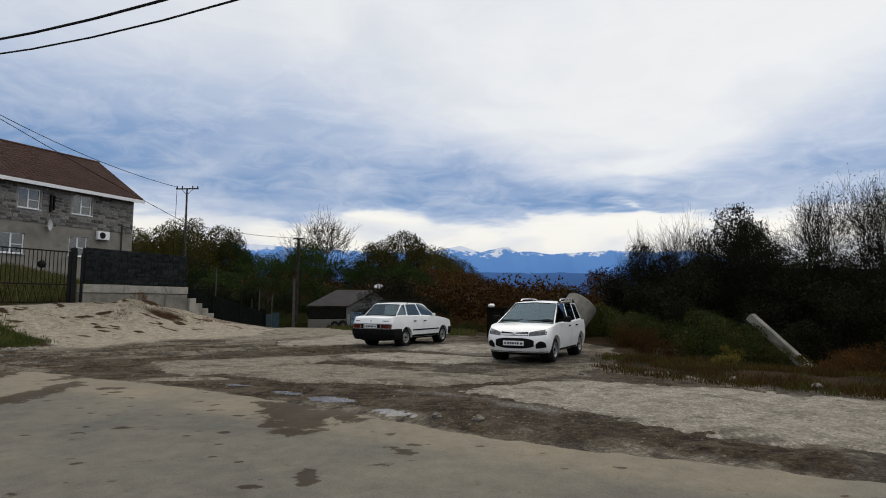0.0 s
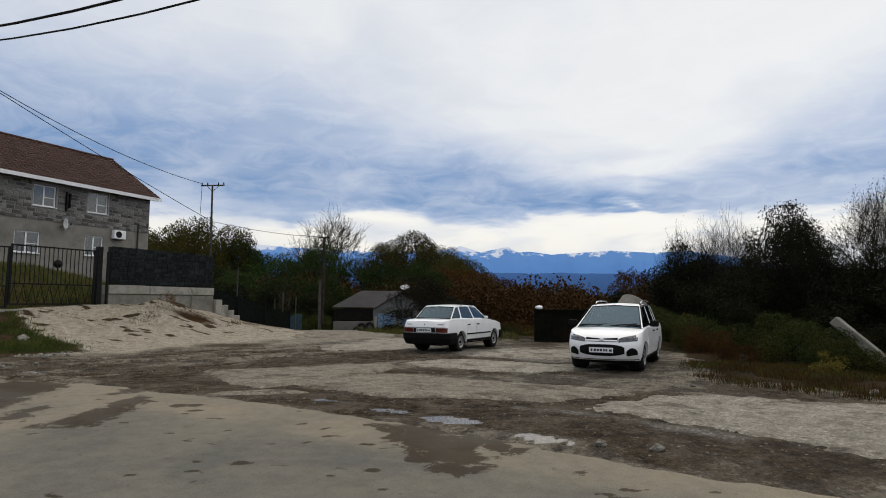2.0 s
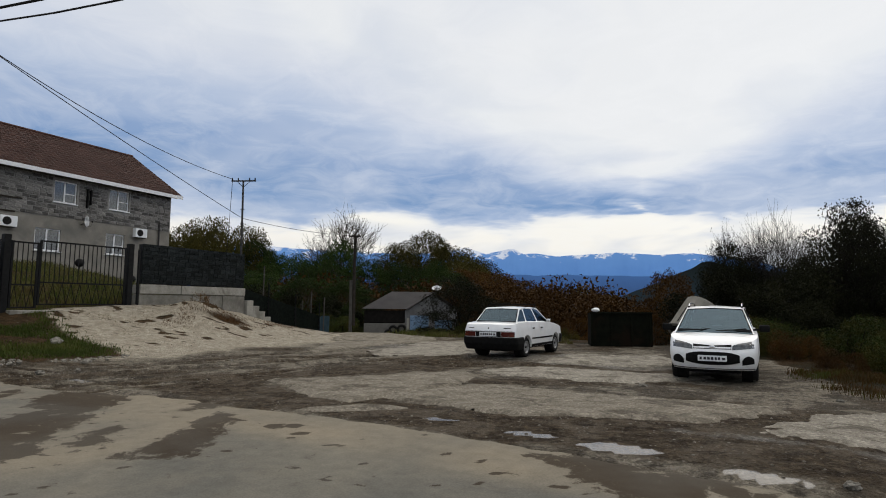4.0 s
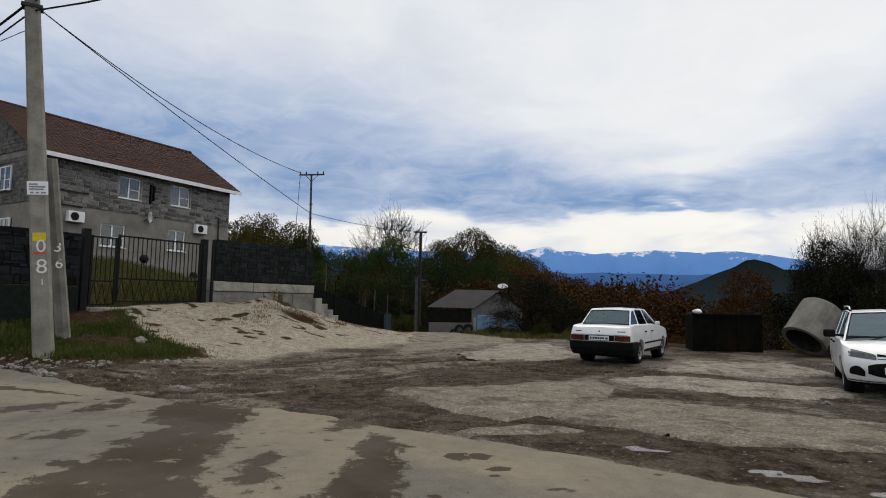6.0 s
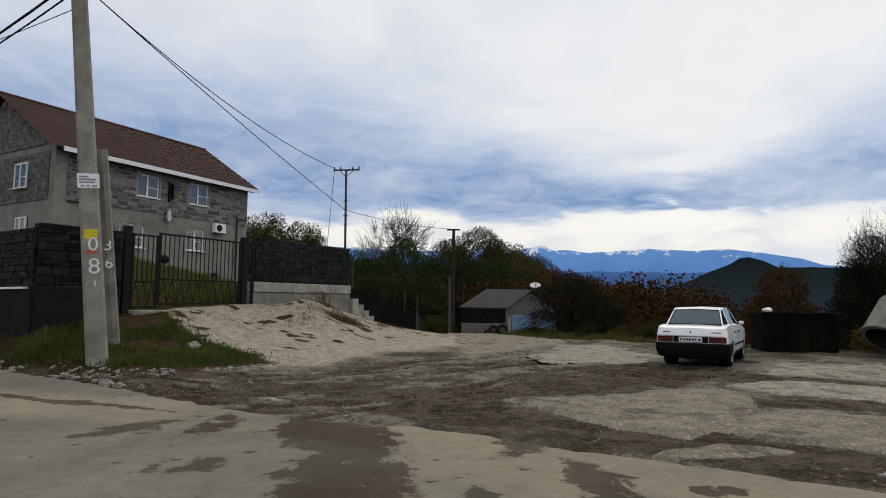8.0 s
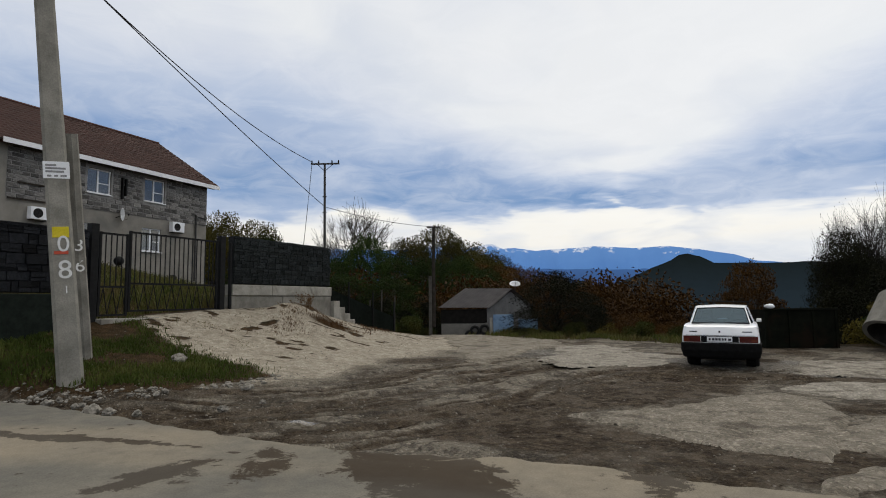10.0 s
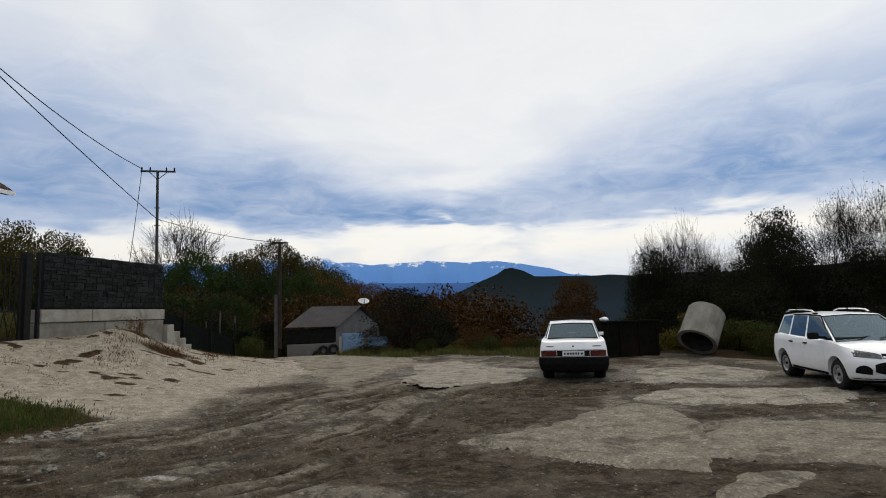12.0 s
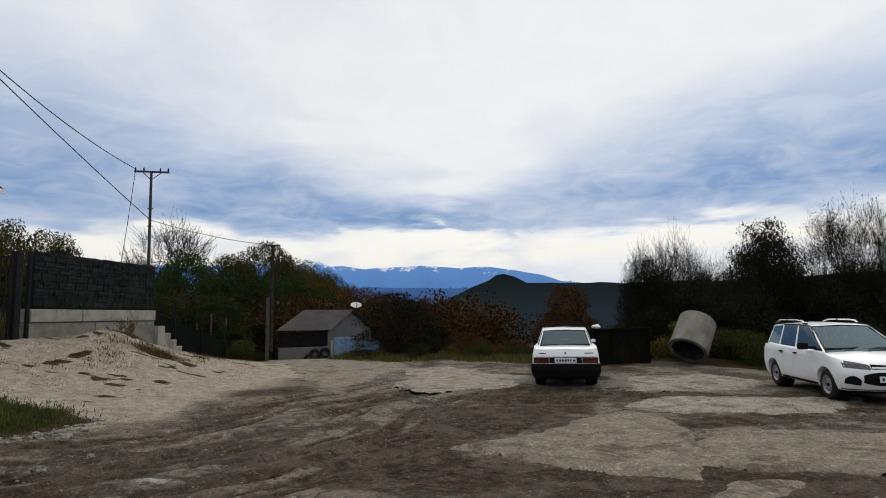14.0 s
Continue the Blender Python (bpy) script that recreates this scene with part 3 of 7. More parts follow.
def mountains(name, label, radius, az, el, material, rough, seed, foot=-60.0, depth=0.12):
    """A far range: a slope in rings, its crest given by bearings az and heights el in degrees."""
    a = np.arange(az[0], az[-1], 0.12)
    crest = np.interp(a, az, el) + (fbm(a * 1.0, a * 0 + seed, 3.0, 5, seed) - 0.5) * rough
    rows = 9
    verts, up = [], []
    for r in range(rows):
        k = r / (rows - 1)
        rad = radius * (1 - depth * (1 - k)) + (fbm(a * 1.3, a * 0 + r * 0.4, 2.0, 3, seed + 3) - 0.5) * radius * 0.04 * math.sin(k * 3.14)
        top = radius * np.tan(np.radians(crest)) + 1.5
        z = foot + (top - foot) * k
        verts += list(zip(rad * np.sin(np.radians(a)), rad * np.cos(np.radians(a)), z))
        up += list(z / max(top.max(), 1))
    k = len(a)
    faces = [(r * k + i, r * k + i + 1, (r + 1) * k + i + 1, (r + 1) * k + i) for r in range(rows - 1) for i in range(k - 1)]
    me = bpy.data.meshes.new(name)
    me.from_pydata([tuple(map(float, v)) for v in verts], [], faces)
    me.polygons.foreach_set("use_smooth", [True] * len(me.polygons))
    me.materials.append(material)
    ob = tagged(new(name, me), label, "mountains", kind="structure")
    mask(ob, "up", np.array(up))
    return ob


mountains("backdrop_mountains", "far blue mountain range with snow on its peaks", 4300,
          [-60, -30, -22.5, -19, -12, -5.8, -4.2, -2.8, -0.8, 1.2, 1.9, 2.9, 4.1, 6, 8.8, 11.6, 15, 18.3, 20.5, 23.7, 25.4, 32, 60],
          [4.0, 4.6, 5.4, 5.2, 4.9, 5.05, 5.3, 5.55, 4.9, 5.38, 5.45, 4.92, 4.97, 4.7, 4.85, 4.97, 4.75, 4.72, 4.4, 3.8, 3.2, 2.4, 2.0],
          range_mat("haze_blue_range", (0.075, 0.20, 0.52), (0.15, 0.32, 0.66), (0.80, 0.84, 0.92)), 0.22, 3.0)
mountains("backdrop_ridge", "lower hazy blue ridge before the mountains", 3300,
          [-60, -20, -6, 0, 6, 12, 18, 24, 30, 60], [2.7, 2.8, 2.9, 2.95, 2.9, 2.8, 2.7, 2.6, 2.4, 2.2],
          range_mat("haze_blue_ridge", (0.035, 0.07, 0.17), (0.06, 0.14, 0.34)), 0.5, 11.0)
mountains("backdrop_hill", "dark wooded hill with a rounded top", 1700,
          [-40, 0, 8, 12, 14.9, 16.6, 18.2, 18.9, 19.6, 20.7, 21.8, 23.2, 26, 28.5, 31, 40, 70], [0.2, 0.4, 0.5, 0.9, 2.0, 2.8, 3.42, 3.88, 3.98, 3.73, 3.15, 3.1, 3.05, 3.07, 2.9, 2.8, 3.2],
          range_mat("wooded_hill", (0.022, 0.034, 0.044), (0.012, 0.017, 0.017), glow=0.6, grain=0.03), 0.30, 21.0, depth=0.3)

# ---- trees and brush ----
GREENS = [(0.006, 0.013, 0.003), (0.020, 0.036, 0.007), (0.050, 0.068, 0.012)]
OLIVE = [(0.014, 0.014, 0.003), (0.046, 0.042, 0.008), (0.105, 0.080, 0.016)]
RUST = [(0.018, 0.009, 0.003), (0.055, 0.026, 0.006), (0.105, 0.052, 0.010)]
DARK = [(0.003, 0.004, 0.0015), (0.009, 0.010, 0.0035), (0.022, 0.021, 0.007)]
YELLOW = [(0.035, 0.030, 0.006), (0.09, 0.072, 0.014), (0.15, 0.12, 0.024)]
BARK = surface("grey_bark", (0.035, 0.03, 0.025), (0.075, 0.065, 0.055), 14, 0.9, 0.6, 0.02)
DARK_BARK = surface("dark_bark", (0.008, 0.007, 0.006), (0.018, 0.016, 0.013), 14, 0.95, 0.5, 0.02, spec=0.05)
PALE_BARK = surface("pale_twigs", (0.016, 0.014, 0.012), (0.034, 0.031, 0.028), 14, 0.9, 0.4, 0.02)


def leaves_mesh(name, centres, size, rng, material, flat=0.35):
    """Many small leaves, each a folded quad, at the given places."""
    k = len(centres)
    c = np.asarray(centres)
    u = rng.normal(size=(k, 3))
    u /= np.linalg.norm(u, axis=1)[:, None]
    w = rng.normal(size=(k, 3))
    w -= (w * u).sum(1)[:, None] * u
    w /= np.linalg.norm(w, axis=1)[:, None]
    nrm = np.cross(u, w)
    s = size * rng.uniform(0.6, 1.4, size=(k, 1))
    a, b = c - u * s, c + u * s
    l, r = c - w * s * 0.55 + nrm * s * flat, c + w * s * 0.55 + nrm * s * flat
    co = np.stack([a, l, b, r], 1).reshape(-1, 3)
    i = np.arange(k) * 4
    f = np.concatenate([np.stack([i, i + 1, i + 2], 1), np.stack([i, i + 2, i + 3], 1)])
    me = bpy.data.meshes.new(name)
    me.from_pydata(co.tolist(), [], f.tolist())
    me.materials.append(material)
    return me


def limbs(rng, h, spread, forks=3, first=0.3, girth=0.03, lean=0.0, up=0.55, sides=5, thin=0.004, boughs=6):
    """A stalk with forking side shoots; gives the mesh and the twig ends."""
    bm = bmesh.new()
    ends = []

    def grow(p, d, length, r, level):
        pts, rad = [p], [r]
        q = p
        for i in range(4):
            d = (d + Vector(rng.normal(size=3)) * 0.13 + Vector((0, 0, up * 0.10))).normalized()
            q = q + d * length / 4
            pts.append(q)
            rad.append(max(r * (1 - 0.14 * (i + 1)), thin))
        tube(bm, pts, rad, sides if level < 2 else 3, cap=False)
        if level >= forks:
            ends.extend(pts[2:])
            return
        for i in range(rng.integers(3, 5) if level else boughs):
            t = rng.uniform(0.45, 1.0) if level else first + (1 - first) * (i + rng.uniform(0, 1)) / boughs
            j = min(int(t * 4), 3)
            at = pts[j].lerp(pts[j + 1], t * 4 - j)
            side = Vector(rng.normal(size=3))
            side = (side - side.dot(d) * d).normalized()
            nd = (d * (0.55 + 0.3 * up) + side * spread * rng.uniform(0.7, 1.2)).normalized()
            grow(at, nd, length * rng.uniform(0.5, 0.72), rad[j] * 0.55, level + 1)

    grow(Vector((0, 0, -0.3)), Vector((lean, 0, 1)).normalized(), h * 0.62, h * girth, 0)
    return bm, ends


def fan(rng, h, w, fork, centre, counts, girth=0.022, thin=0.006, low=0.05, bend=0.10):
    """A trunk whose limbs fork towards a domed crown w wide; gives the mesh and the limb ends, level by level."""
    bm = bmesh.new()
    c, rad = Vector((0, 0, centre * h)), Vector((w / 2, w / 2, (1 - centre) * h))
    reach = [0.42 + 0.58 * i / (len(counts) - 1) for i in range(len(counts))]
    ends = [[] for _ in counts]
    crotch = Vector((rng.normal() * 0.02 * h, rng.normal() * 0.02 * h, fork * h))
    tube(bm, [(0, 0, -0.4), crotch * 0.5 + Vector(rng.normal(size=3)) * 0.01 * h, crotch], [girth * h * 1.25, girth * h, girth * h * 0.85], 7, False)

    def grow(p, way, level, r):
        for i in range(counts[level]):
            if level == 0:
                z = low + (1 - low) * (i + rng.uniform(0.2, 0.9)) / counts[0]
                a = i * 2.4 + rng.uniform(-0.4, 0.4)
                k = math.sqrt(max(1 - z * z, 0))
                d = Vector((k * math.cos(a), k * math.sin(a), z))
            else:
                d = (way + Vector(rng.normal(size=3)) * (0.40, 0.26, 0.17)[min(level - 1, 2)]).normalized()
                d.z = max(d.z, low - 0.12)
            k = reach[level] * rng.uniform(0.88, 1.06)
            q = c + Vector((d.x * rad.x, d.y * rad.y, d.z * rad.z)) * k
            if level >= 2:
                q += Vector(rng.normal(size=3)) * 0.035 * h
            if level >= 3:
                q = p + (d * 0.9 + Vector((0, 0, 0.25)) + Vector(rng.normal(size=3)) * 0.5).normalized() * h * rng.uniform(0.06, 0.15)
            span = (q - p).length
            mid = p.lerp(q, 0.5) + Vector(rng.normal(size=3)) * bend * span + Vector((0, 0, -0.03 * span))
            tube(bm, [p, mid, q], [max(r, thin), max(r * 0.75, thin), max(r * 0.5, thin * 0.8)], 5 if level == 0 else 3, False)
            ends[level] += [mid, q] if level == len(counts) - 1 else [q]
            if level + 1 < len(counts):
                grow(q if rng.uniform() < 0.6 else mid.lerp(q, 0.4), d, level + 1, r * 0.5)

    grow(crotch, None, 0, girth * h * 0.5)
    return bm, ends


def crowned(name, label, seed, h, w, fork, centre, counts, colors, leaves, leaf, matname, lobe=0.30, girth=0.022, low=0.0, bark=None):
    """A leafy tree: limbs, and leaves heaped into the rounded lobes of an uneven crown."""
    rng = np.random.default_rng(seed)
    bm, ends = fan(rng, h, w, fork, centre, counts, girth, 0.02, low)
    top = base(name, Matrix(), label, "tree")
    part("trunk", bm, bark or BARK, top, smooth=True)
    tips = np.array([tuple(p) for p in ends[-1][1::2]])
    size = w * 0.5 * lobe * rng.uniform(0.6, 1.25, len(tips))
    pick = rng.choice(len(tips), leaves, p=size**2 / (size**2).sum())
    o = rng.normal(size=(leaves, 3))
    o /= np.linalg.norm(o, axis=1)[:, None]
    o[:, 2] = np.abs(o[:, 2]) * np.where(rng.uniform(0, 1, leaves) < 0.72, 1, -1)
    pts = tips[pick] + o * (size[pick] * rng.uniform(0.25, 1.0, leaves) ** 0.45)[:, None] * np.array([1, 1, 0.72])
    ob = new("crown", leaves_mesh("crown", pts[pts[:, 2] > 0.1], leaf, rng, leaf_mat(matname, colors)))
    ob.parent = top
    return top


def twiggy(name, label, seed, h, w, fork, centre, counts, colors, leaves, leaf, matname, bark, girth=0.015, thin=0.006, low=0.1, stray=0.08):
    """A nearly bare tree: fine forking twigs with some leaves left along them."""
    rng = np.random.default_rng(seed)
    bm, ends = fan(rng, h, w, fork, centre, counts, girth, thin, low)
    top = base(name, Matrix(), label, "tree")
    part("trunk", bm, bark, top, smooth=True)
    e = np.array([tuple(p) for p in ends[-1] + ends[-2]])
    pts = e[rng.integers(0, len(e), leaves)] + rng.normal(size=(leaves, 3)) * stray
    ob = new("dry_leaves", leaves_mesh("dry_leaves", pts, leaf, rng, leaf_mat(matname, colors)))
    ob.parent = top
    return top


def shrub(name, label, seed, w, h, colors, leaves, leaf, matname, category="bush", group=""):
    """A bush: stems from the ground and uneven heaps of leaves with gaps."""
    rng = np.random.default_rng(seed)
    top = base(name, Matrix(), label, category, group)
    bm = bmesh.new()
    tips = []
    for i in range(13):
        a, r = rng.uniform(0, 6.28), w * 0.5 * math.sqrt(rng.uniform(0.02, 1))
        z = h * rng.uniform(0.45, 1.0) * (1 - 0.45 * (r / (w * 0.5)) ** 2)
        tip = Vector((r * math.cos(a), r * math.sin(a), z))
        mid = Vector((tip.x * 0.45, tip.y * 0.45, z * 0.55)) + Vector(rng.normal(size=3)) * 0.08
        tube(bm, [(tip.x * 0.12, tip.y * 0.12, -0.25), mid, tip, tip + Vector(rng.normal(size=3)) * 0.1 + Vector((0, 0, 0.25))], [0.03, 0.02, 0.010, 0.003], 4, False)
        tips.append((tip, 0.30 * w * rng.uniform(0.5, 1.0)))
    part("stem", bm, DARK_BARK, top)
    pts = []
    for i in range(leaves):
        t, r = tips[i % len(tips)]
        o = Vector(rng.normal(size=3)).normalized() * r * rng.uniform(0.35, 1.0) ** 0.6
        p = t + Vector((o.x, o.y, o.z * 0.8))
        k = rng.uniform(0, 1)
        if k < 0.25:
            p.z *= rng.uniform(0.05, 0.8)
        if p.z > 0.02:
            pts.append(tuple(p))
    ob = new("foliage", leaves_mesh("foliage", pts, leaf, rng, leaf_mat(matname, colors)))
    ob.parent = top
    return top


def stand(ob, x, y, turn=0.0, size=1.0, tall=1.0, sink=0.15):
    """Sets a thing on the ground."""
    ob.matrix_basis = Matrix.Translation((x, y, float(height(x, y)) - sink)) @ Matrix.Rotation(radians(turn), 4, "Z") @ Matrix.Diagonal((size, size, size * tall, 1))
    return ob


def again(ob, x, y, turn=0.0, size=1.0, tall=1.0, sink=0.15):
    c = copy_thing(ob, Matrix())
    return stand(c, x, y, turn, size, tall, sink)


def plant():
    rnd = random.Random(5)
    oak = crowned("oak_tree", "broad olive-green oak turning brown in autumn", 3, 10, 10, 0.28, 0.42, (8, 5, 4), OLIVE, 17000, 0.105, "olive_leaves", 0.27)
    green = crowned("leafy_tree", "dense dark green tree on the slope", 8, 10, 8, 0.15, 0.25, (8, 5, 4), GREENS, 17000, 0.10, "green_leaves", 0.30)
    rust = crowned("autumn_tree", "small tree with rust-brown autumn leaves", 12, 6, 5, 0.15, 0.22, (8, 5, 3), RUST, 11000, 0.072, "rust_leaves", 0.30)
    black = crowned("dark_tree", "dense dark small-leaved tree at the lot's edge", 17, 6, 5.4, 0.12, 0.2, (9, 5, 4), DARK, 17000, 0.058, "dark_tree_leaves", 0.28, bark=DARK_BARK)
    bare = twiggy("bare_tree", "nearly bare tree with a domed crown of thin limbs", 21, 10, 9.4, 0.34, 0.42, (9, 5, 5, 4), OLIVE, 700, 0.055, "sparse_leaves", BARK, 0.017, 0.013, 0.1, 0.1)
    whips = twiggy("thin_bare_tree", "leafless grey tree with fine upright twigs", 31, 9, 5.6, 0.16, 0.22, (9, 6, 5, 5), DARK, 380, 0.04, "dry_leaves", PALE_BARK, 0.009, 0.0062, 0.22, 0.10)
    speck = twiggy("sparse_tree", "half-bare tree with small dark scattered leaves", 37, 9, 5.6, 0.16, 0.2, (9, 5, 5, 5), DARK, 2500, 0.046, "dark_leaves", DARK_BARK, 0.010, 0.0068, 0.18, 0.12)
    thick = shrub("dark_bush", "dense dark green bush at the lot's edge", 41, 3.4, 3.0, DARK, 9500, 0.055, "dark_bush_leaves")
    low = shrub("green_bush", "low yellow-green bush with autumn leaves", 43, 2.2, 1.5, [DARK[2], GREENS[1], OLIVE[1], YELLOW[0]], 7000, 0.036, "green_bush_leaves")
    brown = shrub("brown_bush", "rust-brown autumn bush on the slope", 47, 2.8, 1.9, RUST, 9500, 0.036, "brown_bush_leaves")
    gold = shrub("yellow_bush", "bush with yellowing leaves", 53, 1.8, 1.6, YELLOW, 2200, 0.055, "yellow_bush_leaves")
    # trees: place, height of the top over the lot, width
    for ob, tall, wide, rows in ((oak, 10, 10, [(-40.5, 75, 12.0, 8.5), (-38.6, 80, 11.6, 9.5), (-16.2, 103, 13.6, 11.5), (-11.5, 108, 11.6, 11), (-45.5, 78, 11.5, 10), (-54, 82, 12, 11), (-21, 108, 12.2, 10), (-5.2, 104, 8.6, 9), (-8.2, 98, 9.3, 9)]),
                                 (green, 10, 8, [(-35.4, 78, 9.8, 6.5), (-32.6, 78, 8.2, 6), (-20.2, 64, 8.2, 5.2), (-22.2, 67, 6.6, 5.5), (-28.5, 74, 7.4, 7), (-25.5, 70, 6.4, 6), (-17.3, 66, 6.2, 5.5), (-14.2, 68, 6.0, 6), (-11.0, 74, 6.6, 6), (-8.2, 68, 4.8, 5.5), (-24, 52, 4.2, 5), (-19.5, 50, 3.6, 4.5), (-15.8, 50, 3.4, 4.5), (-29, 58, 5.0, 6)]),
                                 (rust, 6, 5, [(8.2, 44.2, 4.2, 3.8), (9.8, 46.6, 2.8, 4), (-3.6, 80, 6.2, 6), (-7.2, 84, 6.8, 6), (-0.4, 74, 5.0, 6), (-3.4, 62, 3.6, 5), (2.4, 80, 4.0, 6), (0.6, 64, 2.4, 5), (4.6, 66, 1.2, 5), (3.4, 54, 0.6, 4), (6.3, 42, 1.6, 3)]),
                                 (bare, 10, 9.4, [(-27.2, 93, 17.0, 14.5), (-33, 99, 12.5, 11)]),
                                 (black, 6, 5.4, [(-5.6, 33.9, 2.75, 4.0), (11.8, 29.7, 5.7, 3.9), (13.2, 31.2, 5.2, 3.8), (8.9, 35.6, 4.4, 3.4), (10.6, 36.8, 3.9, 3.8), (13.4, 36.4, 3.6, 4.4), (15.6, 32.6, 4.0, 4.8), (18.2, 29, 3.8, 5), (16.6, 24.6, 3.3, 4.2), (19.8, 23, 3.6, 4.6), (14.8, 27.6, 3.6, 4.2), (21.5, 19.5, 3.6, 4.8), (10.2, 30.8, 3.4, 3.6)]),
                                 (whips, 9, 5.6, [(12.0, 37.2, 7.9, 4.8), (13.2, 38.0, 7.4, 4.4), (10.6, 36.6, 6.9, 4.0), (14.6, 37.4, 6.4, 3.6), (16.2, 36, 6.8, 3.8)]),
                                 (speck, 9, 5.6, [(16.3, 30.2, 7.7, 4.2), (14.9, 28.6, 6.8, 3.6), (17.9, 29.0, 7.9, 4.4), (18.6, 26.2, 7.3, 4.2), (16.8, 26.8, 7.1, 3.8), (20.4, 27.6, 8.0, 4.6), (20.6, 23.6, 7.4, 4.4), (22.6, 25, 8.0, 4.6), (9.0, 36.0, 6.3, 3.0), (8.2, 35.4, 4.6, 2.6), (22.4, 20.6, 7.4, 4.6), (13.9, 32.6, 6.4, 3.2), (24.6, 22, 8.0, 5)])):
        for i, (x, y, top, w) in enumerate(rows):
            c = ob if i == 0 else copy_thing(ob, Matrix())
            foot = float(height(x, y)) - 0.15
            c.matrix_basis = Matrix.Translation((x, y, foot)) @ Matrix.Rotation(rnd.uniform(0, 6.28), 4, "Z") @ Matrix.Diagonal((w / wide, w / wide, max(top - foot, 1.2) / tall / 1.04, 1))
    for ob, rows in ((thick, [(-3.4, 36.6, .75), (5.0, 27.4, .85), (6.6, 27.0, .95), (8.4, 27.2, 1.0), (10.0, 28.4, 1.1), (12.8, 24.4, 1.1), (14.6, 22.2, 1.1), (8.8, 30.4, 1.05), (14.0, 19.6, 1.05), (15.4, 17.4, 1.1), (10.2, 24.2, .95), (7.4, 24.8, .7), (11.6, 21.2, .8), (17.4, 17.4, 1.2), (14.4, 14.8, .9), (17.2, 13.2, 1.0), (6.2, 30.4, .85), (9.2, 33, 1.1), (12.4, 27, 1.2), (17, 20.5, 1.25),
                             (-18.4, 44, .9), (-15.6, 45.4, .9), (-13.2, 47, .95), (-20.4, 43.6, 1.0), (-10.0, 47, .9), (-8.0, 46, .8), (19.6, 15.5, 1.2), (12.8, 17.4, .75), (-22.5, 46, 1.1), (-17, 50, 1.1), (-19, 39.5, .75)]),
                     (low, [(7.0, 17.2, .7), (6.4, 18.8, .85), (7.8, 19.8, .95), (6.8, 21.4, 1.0), (5.2, 22.4, .75), (4.4, 26.0, .9), (5.4, 25.0, 1.0), (-15.9, 38.5, .9), (-13.6, 40.2, .9), (-10.4, 39.8, .7), (-2.6, 30.8, .6), (-5.2, 31.4, .5), (-1.0, 29.6, .5), (9.8, 16.8, .8), (-12.2, 38.2, .6), (-17.8, 41.5, 1.1), (-15, 42.5, 1.1)]),
                     (brown, [(-2.4, 33, .65), (-0.8, 32, .6), (1.0, 31.2, .5), (0.4, 34.4, .6), (2.4, 34, .5), (-0.8, 38, .8), (-3.0, 41, 1.05), (-5.2, 45, 1.2), (-1.5, 48, 1.1), (8.8, 15.2, .65), (9.8, 14.0, .65), (11.2, 13.2, .75), (12.6, 12.0, .65), (7.8, 13.8, .4), (10.6, 15.4, .75), (4.8, 20.4, .45), (4.8, 18.2, .35), (-1.2, 43, .95), (1.0, 38, .6), (-4.6, 50, 1.3), (14, 11.6, .75), (-7, 52, 1.3), (-2, 54, 1.3), (-9, 58, 1.4)]),
                     (gold, [(5.8, 26.2, .9), (7.0, 25.6, .9), (8.2, 24.4, .75), (-0.2, 30.8, .5), (-3.6, 31.8, .5), (7.6, 15.6, .45), (6.2, 16.4, .45), (4.8, 27.0, .9), (7.2, 43.2, .8)])):
        for i, (x, y, k) in enumerate(rows):
            (stand if i == 0 else again)(ob, x, y, rnd.uniform(0, 360), k * rnd.uniform(0.92, 1.08), rnd.uniform(0.9, 1.12))
    # woods down the slope, too far off to count
    rng = np.random.default_rng(77)
    for name, label, cols, mat, x0, x1, y0, y1, k, hh in (("rusty_woods", "rust-brown autumn woods down the slope", RUST, "far_rust", -24, 26, 54, 125, 760, 5.8), ("dark_woods", "dark mixed woods in the valley", OLIVE, "far_olive", -160, 260, 150, 520, 480, 8.0)):
        pts = []
        cx, cy = rng.uniform(x0, x1, k), y0 + (y1 - y0) * rng.uniform(0, 1, k) ** 1.3
        if y0 < 100:
            near_side = np.degrees(np.arctan2(cx + 5, cy - 4)) < 15
            cx, cy = cx[near_side], cy[near_side]
        cz = height(cx, cy)
        for x, y, z in zip(cx, cy, cz):
            r, t = hh * rng.uniform(0.35, 0.6), hh * rng.uniform(0.7, 1.25)
            o = rng.normal(size=(240, 3))
            o /= np.linalg.norm(o, axis=1)[:, None]
            o *= rng.uniform(0.5, 1, (240, 1)) ** 0.5
            pts.append(np.array([x, y, z + t * 0.5]) + o * np.array([r, r, t * 0.5]))
        ob = new(name, leaves_mesh(name, np.concatenate(pts), hh * (0.032 if y0 < 100 else 0.07), rng, leaf_mat(mat, cols)))
        tagged(ob, label, "woods", kind="stuff")


plant()

